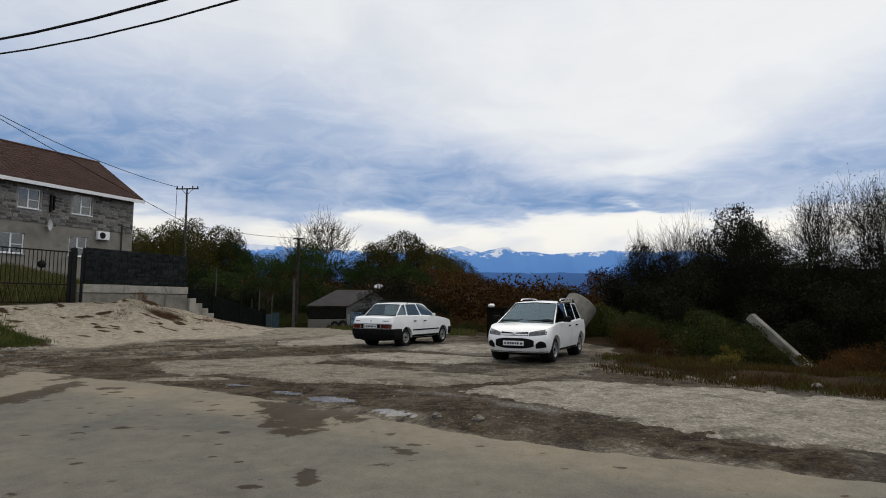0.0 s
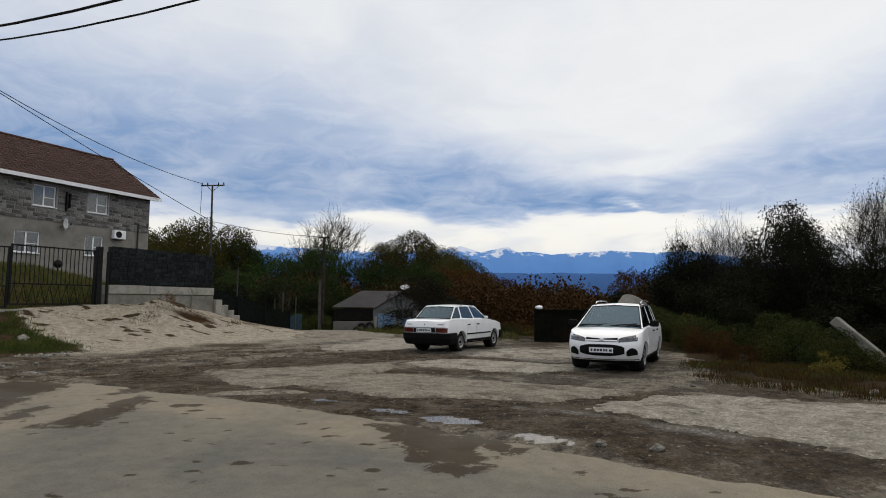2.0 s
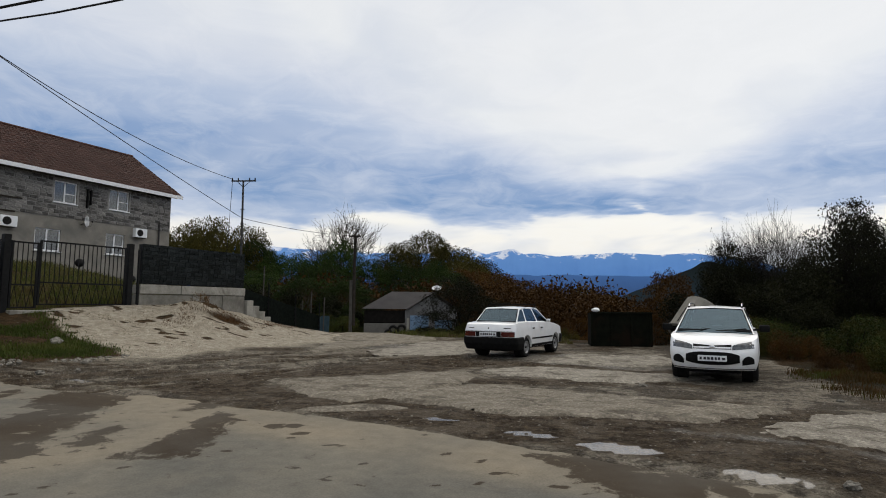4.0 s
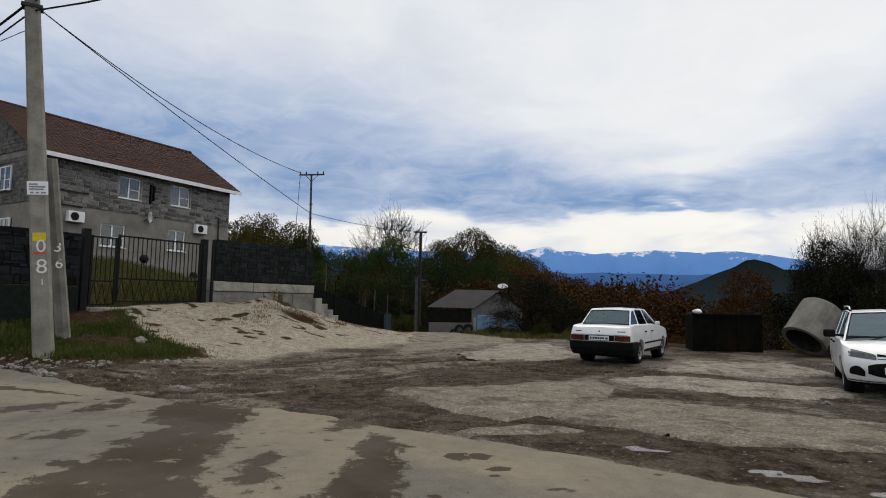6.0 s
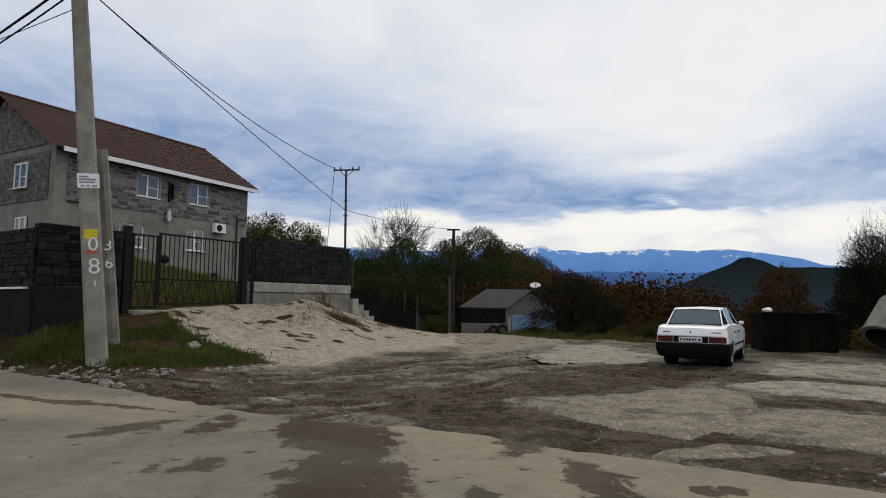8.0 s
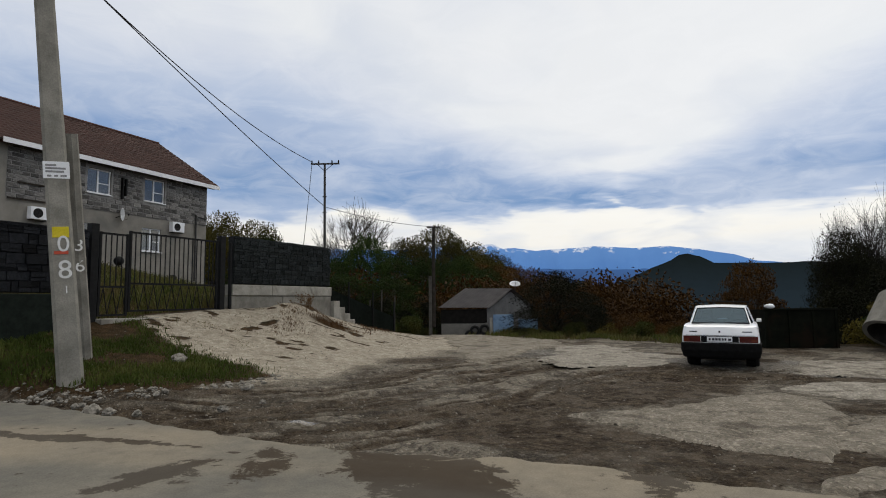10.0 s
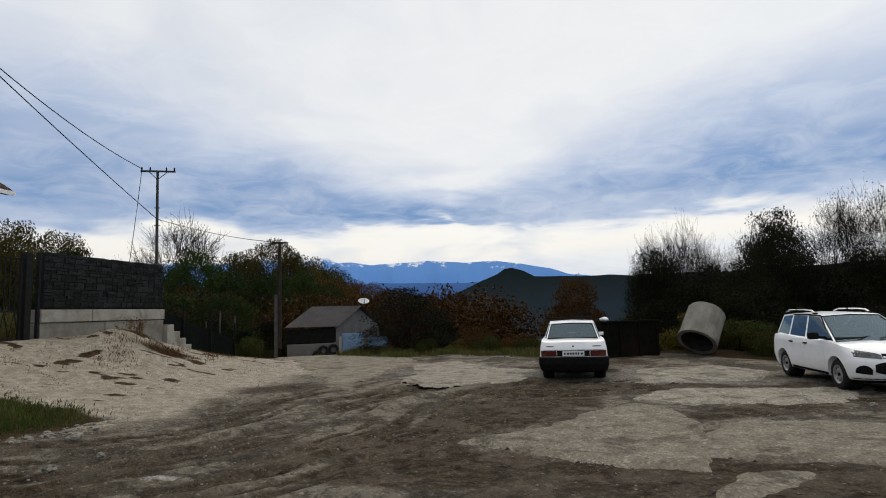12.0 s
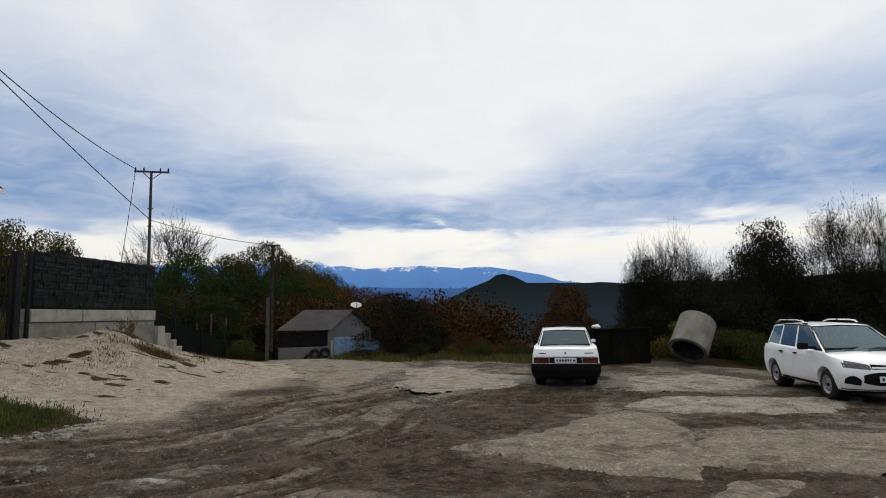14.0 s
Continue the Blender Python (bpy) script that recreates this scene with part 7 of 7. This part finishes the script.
def estate():
    r = 0.295
    sh = Shell(front=[(0.18, 3.08), (0.28, 3.22), (0.45, 3.28), (0.6, 3.27), (0.75, 3.20), (0.85, 3.08), (1.05, 2.9)], rear=[(0.18, -0.60), (0.3, -0.70), (0.55, -0.74), (0.8, -0.72), (1.05, -0.68)],
               width=[(0.18, 0.77), (0.35, 0.825), (0.55, 0.85), (0.85, 0.84), (1.05, 0.80)],
               top=[(-0.75, 0.97), (-0.3, 0.98), (1.0, 0.95), (2.0, 0.935), (2.35, 0.94), (2.7, 0.905), (3.0, 0.845), (3.15, 0.79), (3.30, 0.68)], cf=0.52, cr=0.28, zb=0.24, p=2.7)
    rear_axle, h = Vector((1.82, 17.89)), Vector((-0.38, -0.925))
    m = frame_at(rear_axle, h, 0.0)
    c = base("estate_car", m, "modern white estate car with silver roof rails", "car")
    body = part("body", sh.body(0.035), PAINT, c, "white painted body", smooth=True)
    cut_arches(body, [(0, 0.31, 0.345), (2.476, 0.31, 0.345)])
    body.data.materials.clear()
    body.data.materials.append(PAINT)
    greenhouse(c, [(2.40, 0.93), (1.12, 0.94), (0.26, 0.955), (-0.60, 0.985)], [(1.48, 1.445), (0.98, 1.475), (0.20, 1.475), (-0.46, 1.435)], [0.775, 0.79, 0.785, 0.71], [0.585, 0.61, 0.605, 0.57], 1.47, 0.035)
    cabin(c, -0.56, 2.32, 0.70, 1.012, [(1.0, 0.38, 0.33), (1.0, -0.38, 0.33), (0.1, 0.36, 0.25), (0.1, -0.36, 0.25)])
    part("dashboard", boxed(1.65, 2.15, -0.62, 0.62, 1.012, 1.05, bevel=0.015), CABIN, c)
    # dark plane added below the roof skin so the cabin looks dim
    part("headliner", boxed(-0.40, 1.42, -0.56, 0.56, 1.42, 1.43), CABIN, c)
    bm = bmesh.new()
    tube(bm, [(1.62 + 0.05 * math.sin(k * math.pi / 10), 0.36 + 0.18 * math.cos(k * math.pi / 10), 1.05 + 0.17 * math.sin(k * math.pi / 10)) for k in range(21)], 0.014, 5)
    part("steering_wheel", bm, TRIM, c)
    for s in (1, -1):
        for x in (0, 2.476):
            wheel(c, x, s * 0.715, r, s, ALLOY)
            well(c, x, 0.31, 0.341, s)
        for nme, x0, x1 in (("front_door", 1.13, 2.10), ("rear_door", 0.40, 1.11)):
            d = part(nme, sh.side_patch(x0, x1, 0.33, 0.93, 0.006, s), PAINT, c)
            part("door_handle", boxed(x0 + 0.06, x0 + 0.21, min(s * 0.845, s * 0.878), max(s * 0.845, s * 0.878), 0.83, 0.865, bevel=0.006), TRIM, d)
        part("sill", sh.side_patch(0.40, 2.10, 0.245, 0.30, 0.004, s, nz=2), TRIM, c)
        mirror(c, 1.92, 0.86, 1.03, s, TRIM, 1.0)
        part("rain_guard", tube(bmesh.new(), [(2.0, s * 0.73, 1.17), (1.55, s * 0.60, 1.435), (0.98, s * 0.625, 1.462), (0.25, s * 0.62, 1.46)], 0.014, 4), TRIM, c)
        rail = part("roof_rail", tube(bmesh.new(), [(1.15, s * 0.55, 1.49), (1.02, s * 0.55, 1.545), (0.75, s * 0.555, 1.56), (0.30, s * 0.555, 1.56)], 0.017, 6), CHROME, c, "silver roof rail")
        part("rail_foot", boxed(1.08, 1.26, s * 0.55 - 0.02, s * 0.55 + 0.02, 1.462, 1.50, bevel=0.01), TRIM, rail)
        rail = part("roof_rail", tube(bmesh.new(), [(0.2, s * 0.555, 1.56), (-0.15, s * 0.55, 1.555), (-0.38, s * 0.54, 1.50)], 0.017, 6), CHROME, c, "silver roof rail")
        part("rail_foot", boxed(-0.46, -0.26, s * 0.54 - 0.02, s * 0.54 + 0.02, 1.45, 1.49, bevel=0.01), TRIM, rail)
        lamp = lambda q: (0.645 + 0.035 * q, 0.715 + 0.10 * q ** 0.6)
        part("head_lamp", sh.end_patch(s * 0.36, s * 0.77, 0.62, 0.76, 0.006, True, 12, 4, lamp), HEADLAMP, c, "clear headlamp")
        fog = lambda q: (0.35 + 0.03 * q, 0.35 + 0.03 * q + 0.165 * math.sin(math.pi * min(max(q * 0.9 + 0.1, 0), 1)) ** 0.5)
        f = part("fog_lamp_pocket", sh.end_patch(s * 0.525, s * 0.76, 0.34, 0.5, 0.008, True, 8, 3, fog), TRIM, c)
        part("tail_lamp", sh.end_patch(s * 0.52, s * 0.77, 0.72, 1.0, 0.006, False), REDLAMP, c)
    mouth = lambda q: (0.345 + 0.06 * abs(2 * q - 1) ** 3, 0.60 - 0.06 * abs(2 * q - 1) ** 4)
    g = part("lower_grille", sh.end_patch(-0.485, 0.485, 0.33, 0.56, 0.008, True, 16, 4, mouth), TRIM, c, "black lower grille")
    for z in (0.40, 0.52):
        part("grille_slat", sh.end_patch(-0.38, 0.38, z - 0.008, z + 0.008, 0.018, True, 10, 1), TRIM, g)
    g = part("upper_grille", sh.end_patch(-0.345, 0.345, 0.625, 0.70, 0.004, True, 12, 2, lambda q: (0.655, 0.725 + 0.02 * abs(2 * q - 1))), TRIM, c)
    part("chrome_bar", sh.end_patch(-0.34, 0.34, 0.668, 0.70, 0.014, True, 12, 1), CHROME, g, "chrome grille bar")
    bm = bmesh.new()
    bmesh.ops.create_uvsphere(bm, u_segments=16, v_segments=8, radius=1)
    bmesh.ops.transform(bm, matrix=Matrix.Translation((sh.end(0, 0.695) + 0.014, 0, 0.695)) @ Matrix.Diagonal((0.012, 0.062, 0.034, 1)), verts=bm.verts)
    part("badge", bm, CHROME, g, "plain oval chrome badge", smooth=True)
    part("splitter", outline_bumper(sh, True, 2.90, 0.235, 0.30, 0.004), TRIM, c, "black lower bumper lip")
    plate(c, sh, True, 0.475, 0.028)
    for y0, y1 in ((-0.55, 0.02), (0.05, 0.62)):
        part("wiper", tube(bmesh.new(), [(2.44, y0, 0.985), (2.37, (y0 + y1) / 2, 1.0), (2.28, y1, 1.03)], 0.012, 4), TRIM, c)
    part("aerial", tube(bmesh.new(), [(0.2, 0, 1.50), (0.05, 0, 1.60)], 0.006, 4), TRIM, c)
    part("underbody", boxed(-0.5, 2.95, -0.49, 0.49, 0.17, 0.26), TRIM, c)
    return c


sedan()
estate()

# ---- grass, stones and patches ----
def blades(name, label, spots, seed, colors, matname, h0, h1, width=0.012):
    """Grass: bent blades at the given places."""
    rng = np.random.default_rng(seed)
    x, y = spots[:, 0], spots[:, 1]
    z = height(x, y) - 0.02
    k = len(x)
    a = rng.uniform(0, 6.283, k)
    h = rng.uniform(h0, h1, k) * (0.5 + fbm(x, y, 0.7, 2, 5.0))
    lean = rng.uniform(0.1, 0.7, k) * h
    d = rng.uniform(0, 6.283, k)
    wx, wy = np.cos(a) * width, np.sin(a) * width
    lx, ly = np.cos(d) * lean, np.sin(d) * lean
    co = np.stack([np.stack([x - wx, y - wy, z], 1), np.stack([x + wx, y + wy, z], 1), np.stack([x + wx * 0.7 + lx * 0.4, y + wy * 0.7 + ly * 0.4, z + h * 0.6], 1),
                   np.stack([x - wx * 0.7 + lx * 0.4, y - wy * 0.7 + ly * 0.4, z + h * 0.6], 1), np.stack([x + lx, y + ly, z + h * 0.93], 1)], 1).reshape(-1, 3)
    i = np.arange(k) * 5
    me = bpy.data.meshes.new(name)
    me.from_pydata(co.tolist(), [], np.stack([i, i + 1, i + 2, i + 3], 1).tolist() + np.stack([i + 3, i + 2, i + 4], 1).tolist())
    me.materials.append(leaf_mat(matname, colors, 0.1))
    return tagged(new(name, me), label, "grass", kind="stuff")


def scatter(seed, k, x0, x1, y0, y1, want):
    """Random places in a box, kept with the likelihood that want(x, y) gives."""
    rng = np.random.default_rng(seed)
    x, y = rng.uniform(x0, x1, k), rng.uniform(y0, y1, k)
    keep = rng.uniform(0, 1, k) < want(x, y)
    return np.stack([x[keep], y[keep]], 1)


GRASS = [(0.016, 0.026, 0.005), (0.05, 0.068, 0.013), (0.10, 0.098, 0.028)]
STRAW = [(0.035, 0.028, 0.010), (0.085, 0.065, 0.026), (0.16, 0.125, 0.055)]


def on_verge(x, y):
    s, f = fence_coords(x, y)
    v = road_v(x, y)
    return smooth(-2.9, -4.4, s + 0.12 * f + 1.6 * (fbm(x, y, 1.5, 3, 1.0) - 0.5)) * smooth(6.2, 3.6, f) * smooth(0.0, 0.9, v - verge_line(x) + 0.8 * (fbm(x, y, 0.8, 3, 61.0) - 0.5)) * (f > -0.1) * smooth(0.30, 0.5, fbm(x, y, 1.2, 3, 31.0))


def on_sand(x, y):
    s, f = fence_coords(x, y)
    return 0.7 * np.clip((fbm(x, y, 0.55, 3, 9.0) - 0.60) * 9, 0, 1) * smooth(6.0, 3.0, f) * (f > 0.1) * (s > -4) * (s < 7)


def in_yard(x, y):
    s, f = fence_coords(x, y)
    return ((f < -0.6) & (f > -13) & (s > -7) & (s < 6)) * smooth(0.25, 0.45, fbm(x, y, 1.5, 3, 41.0))


def by_heap(x, y):
    s, f = fence_coords(x, y)
    return np.exp(-(((s - 2.4) / 2.2) ** 2 + ((f - 2.1) / 0.65) ** 2)) * smooth(0.3, 0.55, fbm(x, y, 0.6, 3, 19.0)) * (f > 0.3)


def on_bank(x, y):
    d = edge_distance(x, y, LOT)
    return smooth(-0.35, 0.2, d) * smooth(7, 2, d) * smooth(0.32, 0.55, fbm(x, y, 0.9, 3, 51.0))


blades("verge_grass", "short green grass on the verge by the pole", scatter(1, 170000, -23, -11, 13, 26, on_verge), 2, GRASS, "verge_blades", 0.04, 0.14)
blades("sand_grass", "sparse dry tufts on the sandy bank", scatter(3, 60000, -19, -8, 17, 33, on_sand), 4, STRAW + GRASS[1:2], "tuft_blades", 0.02, 0.055)
blades("yard_grass", "rough green and yellow grass in the yard", scatter(5, 60000, -34, -14, 15, 38, in_yard), 6, GRASS + STRAW[1:], "yard_blades", 0.15, 0.45, 0.02)
blades("bank_grass", "dry grass and weeds along the lot's edge", scatter(7, 190000, 1.5, 20, 5, 17.5, on_bank), 8, GRASS[:2] + RUST[1:2] + STRAW[:2], "bank_blades", 0.04, 0.20, 0.0065)
blades("heap_grass", "reddish dry grass round the sand heap", scatter(13, 70000, -17, -10, 21, 31, by_heap), 14, [(0.04, 0.02, 0.009), (0.10, 0.052, 0.022), (0.15, 0.09, 0.04)], "heap_blades", 0.03, 0.13, 0.008)
blades("far_grass", "low yellow-green grass at the lot's far edge", scatter(9, 50000, -14, -0.6, 25, 40, on_bank), 10, GRASS + STRAW[1:], "edge_blades", 0.08, 0.28, 0.016)


def pebble_mesh(rng):
    bm = bmesh.new()
    bmesh.ops.create_icosphere(bm, subdivisions=1, radius=1)
    for v in bm.verts:
        v.co *= rng.uniform(0.7, 1.15)
        v.co.z *= 0.62
    bm.verts.index_update()
    return np.array([tuple(v.co) for v in bm.verts]), [tuple(v.index for v in f.verts) for f in bm.faces]


def pebbles(name, label, spots, seed, r0, r1, material):
    """Loose stones too many to count."""
    rng = random.Random(seed)
    kinds = [pebble_mesh(rng) for _ in range(6)]
    zz = height(spots[:, 0], spots[:, 1])
    co, fs = [], []
    for i, ((x, y), z) in enumerate(zip(spots, zz)):
        v, f = kinds[i % 6]
        r = r0 * (r1 / r0) ** (rng.random() ** 2)
        a = rng.uniform(0, 6.28)
        c, s = math.cos(a), math.sin(a)
        p = v * r
        q = np.stack([p[:, 0] * c - p[:, 1] * s + x, p[:, 0] * s + p[:, 1] * c + y, p[:, 2] + z + r * 0.1], 1)
        n0 = len(co) * len(v)
        co.append(q)
        fs += [(a0 + n0, b0 + n0, c0 + n0) for a0, b0, c0 in f]
    me = bpy.data.meshes.new(name)
    me.from_pydata(np.concatenate(co).tolist(), [], fs)
    me.materials.append(material)
    return tagged(new(name, me), label, "stones", kind="stuff")


LOOSE = surface("dusty_gravel", (0.10, 0.088, 0.07), (0.25, 0.228, 0.19), 9, 0.9, 0.5, 0.01)
STONE = surface("pale_limestone", (0.10, 0.092, 0.078), (0.27, 0.252, 0.215), 9, 0.9, 0.5, 0.01)


def on_edge(x, y):
    v, d = road_v(x, y), edge_distance(x, y, LOT)
    s, f = fence_coords(x, y)
    m = np.maximum(band(x, y, [(-20, 15.2), (-16, 14.3), (-13.4, 14.3), (-12.4, 16.2), (-12, 19), (-11, 23)], 0.9), 0.3)
    m = np.maximum(m, 0.7 * band(x, y, [(-2, 11), (1.6, 9.8), (5, 8.4), (9, 6.6)], 2.0))
    m = np.maximum(m, band(x, y, [(-9.3, 20.9), (-8.7, 22.3), (-7.7, 24.6), (-6.3, 26.5)], 0.4))
    return m * (v > np.where(x < -10.5, -0.1, 0.45)) * (d < 0.2) * (f > 0.5)


pebbles("loose_stones", "scattered pale loose stones on the lot", scatter(11, 26000, -20, 9, 5, 30, on_edge), 12, 0.007, 0.026, LOOSE)


def on_rubble(x, y):
    v = road_v(x, y)
    return smooth(0.55, 0.1, np.abs(v - verge_line(x) + 0.25)) * (x < -13.2) * smooth(0.42, 0.58, fbm(x, y, 0.5, 3, 81.0))


pebbles("verge_rubble", "pale broken stones along the verge", scatter(15, 9000, -20, -13, 13, 20, on_rubble), 16, 0.012, 0.075, STONE)


def rock(x, y, r, label, seed):
    rng = random.Random(seed)
    bm = bmesh.new()
    bmesh.ops.create_icosphere(bm, subdivisions=3, radius=1)
    for v in bm.verts:
        k = 1 + 0.5 * noise.noise(v.co * 1.4 + Vector((seed * 3.7, 0, 0))) + 0.22 * noise.noise(v.co * 3.3 + Vector((0, seed, 0)))
        v.co = Vector((v.co.x * 1.15, v.co.y * 0.9, v.co.z * 0.68)) * k * r
    ob = tagged(link_bm("rock", bm, STONE), label, "rock", "loose rocks")
    ob.matrix_basis = Matrix.Translation((x, y, float(height(x, y)) + r * 0.25)) @ Matrix.Rotation(rng.uniform(0, 6), 4, "Z")


for k, (x, y, r) in enumerate(((-13.66, 16.5, 0.16), (-15.9, 18.3, 0.26), (-15.2, 14.35, 0.20), (-14.9, 14.3, 0.14), (-13.3, 14.6, 0.12), (-14.4, 14.2, 0.11), (-12.9, 15.2, 0.09), (-16.4, 15.0, 0.12), (-15.7, 14.7, 0.10), (-0.15, 8.0, 0.10), (-0.7, 8.2, 0.09), (-0.9, 14.3, 0.10), (3.6, 12.9, 0.10), (4.6, 12.2, 0.12), (-10.6, 17.9, 0.07), (1.9, 13.0, 0.08), (5.6, 11.2, 0.13))):
    rock(x, y, r * 0.62, "pale grey rock on the soil" if k % 2 else "rough whitish stone on the ground", k + 1)


def slab(label, poly, tone, rise=0.02, follow=0.6, rag=1.0):
    """A leftover piece of asphalt, a little proud of the worn lot, with a broken edge."""
    px, py = [p[0] for p in poly], [p[1] for p in poly]
    xs, ys = np.arange(min(px) - 0.4, max(px) + 0.4, 0.07), np.arange(min(py) - 0.4, max(py) + 0.4, 0.07)
    X, Y = np.meshgrid(xs, ys)
    e = edge_distance(X, Y, poly) + (fbm(X, Y, 0.9, 4, 3.0) - 0.5) * 0.5 * rag + (fbm(X, Y, 0.22, 3, 1.0) - 0.5) * 0.3 * rag
    z = height(X, Y) * follow + rise + 0.010 - smooth(-0.08, 0.14, e) * (rise + 0.045)
    ob, used = sheet("pavement", xs, ys, z, tone, e < 0.15)
    return tagged(ob, label, "asphalt", kind="structure")


def crust_mat(name, dark, pale):
    """Old asphalt: exposed grit, worn patches and dirt in the hollows."""
    m = bpy.data.materials.new(name)
    m.use_nodes = True
    n = Nodes(m.node_tree)
    co = n.put("ShaderNodeTexCoord").outputs["Object"]
    fine, mid, lumps = n.noise(co, 34, 6, 0.75), n.noise(co, 2.6, 7, 0.7, 0.3), n.noise(co, 10, 6, 0.72, 0.4)
    st = n.put("ShaderNodeTexVoronoi", {"Vector": co, "Scale": 30.0})
    grit = n.ramp(st.outputs["Color"], [(0.0, 0.3), (0.7, 0.75), (1.0, 1.45)])
    col = n.mix(n.ramp(mid, [(0.38, 0.0), (0.6, 1.0)]), dark, pale)
    col = n.mix(n.ramp(lumps, [(0.56, 0.0), (0.66, 0.6)]), col, (0.09, 0.076, 0.057))
    col = n.mix(n.ramp(n.noise(co, 1.1, 6, 0.7, 0.8), [(0.54, 0.0), (0.62, 0.65)]), col, (0.075, 0.061, 0.045))
    col = n.mix(0.65, col, grit, "MULTIPLY")
    b = n.put("ShaderNodeBsdfPrincipled", {"Base Color": col, "Roughness": 0.93, "Specular IOR Level": 0.12})
    bp = n.put("ShaderNodeBump", {"Strength": 0.9, "Distance": 0.03, "Height": n.math("ADD", n.math("MULTIPLY", lumps, 1.2), n.math("SUBTRACT", fine, st.outputs["Distance"]))})
    n.link(bp.outputs[0], b.inputs["Normal"])
    n.put("ShaderNodeOutputMaterial", {0: b.outputs[0]})
    return m


OLD_ASPHALT = crust_mat("bleached_asphalt", (0.20, 0.175, 0.135), (0.33, 0.295, 0.235))
PALE_ASPHALT = crust_mat("pale_old_concrete", (0.26, 0.235, 0.19), (0.42, 0.385, 0.32))
slab("bleached grey slab of old asphalt in the lot", [(-8.05, 14.2), (-6.72, 14.55), (-5.72, 15.45), (-4.32, 16.0), (-4.02, 15.25), (-4.34, 14.19), (-5.13, 13.22), (-5.95, 11.9), (-6.48, 12.25), (-7.0, 13.0), (-7.53, 13.57)], OLD_ASPHALT, 0.03, rag=0.6)
slab("pale worn slab of old concrete by the cars", [(-2.6, 18.7), (-1.1, 21.0), (1.15, 21.0), (1.5, 19.3), (0.25, 18.1), (-1.5, 18.0)], PALE_ASPHALT)
slab("grey slab of old asphalt in the lot", [(-5.0, 13.1), (-4.2, 13.9), (-3.7, 14.0), (-2.2, 13.2), (-0.4, 12.6), (0.4, 11.9), (-1.0, 10.9), (-2.9, 11.0), (-3.5, 10.95), (-4.3, 11.65), (-4.8, 11.95), (-5.4, 12.5)], OLD_ASPHALT, 0.025)
slab("pale worn strip of old asphalt", [(-4.1, 16.1), (-3.6, 17.1), (-2.57, 17.1), (-0.9, 16.8), (0.9, 15.9), (-0.03, 15.3), (-0.9, 14.8), (-2.2, 15.5), (-3.5, 15.5)], PALE_ASPHALT, 0.015, rag=1.4)
slab("narrow pale strip of old asphalt at the road", [(-6.55, 10.9), (-6.4, 11.25), (-5.6, 11.65), (-5.0, 11.5), (-5.5, 11.2)], OLD_ASPHALT, 0.012, rag=0.5)
slab("grey crust of old asphalt on the track", [(-9.3, 20.9), (-8.7, 22.3), (-7.7, 24.6), (-6.3, 26.5), (-6.4, 28.6), (-8.4, 31.5), (-9.9, 34.6), (-11.2, 33), (-10.2, 27), (-9.7, 23)], OLD_ASPHALT, 0.03, 1.0, 1.5)
slab("pale broken concrete apron beside the road", [(-0.5, 10.3), (0.7, 11.3), (2.4, 11.8), (4.2, 10.6), (8, 8.7), (13, 6.2), (11.5, 4.0), (5, 6.5), (3.2, 7.1), (1.9, 7.8), (0.9, 9.0)], PALE_ASPHALT, 0.012, 0.8, 1.6)
slab("pale worn crust of old asphalt behind the cars", [(-7.6, 21.0), (-6.7, 25.6), (-5.0, 27.0), (-3.9, 22.6), (-4.6, 20.4), (-6.3, 20.3)], PALE_ASPHALT, 0.008, 0.9, 2.2)
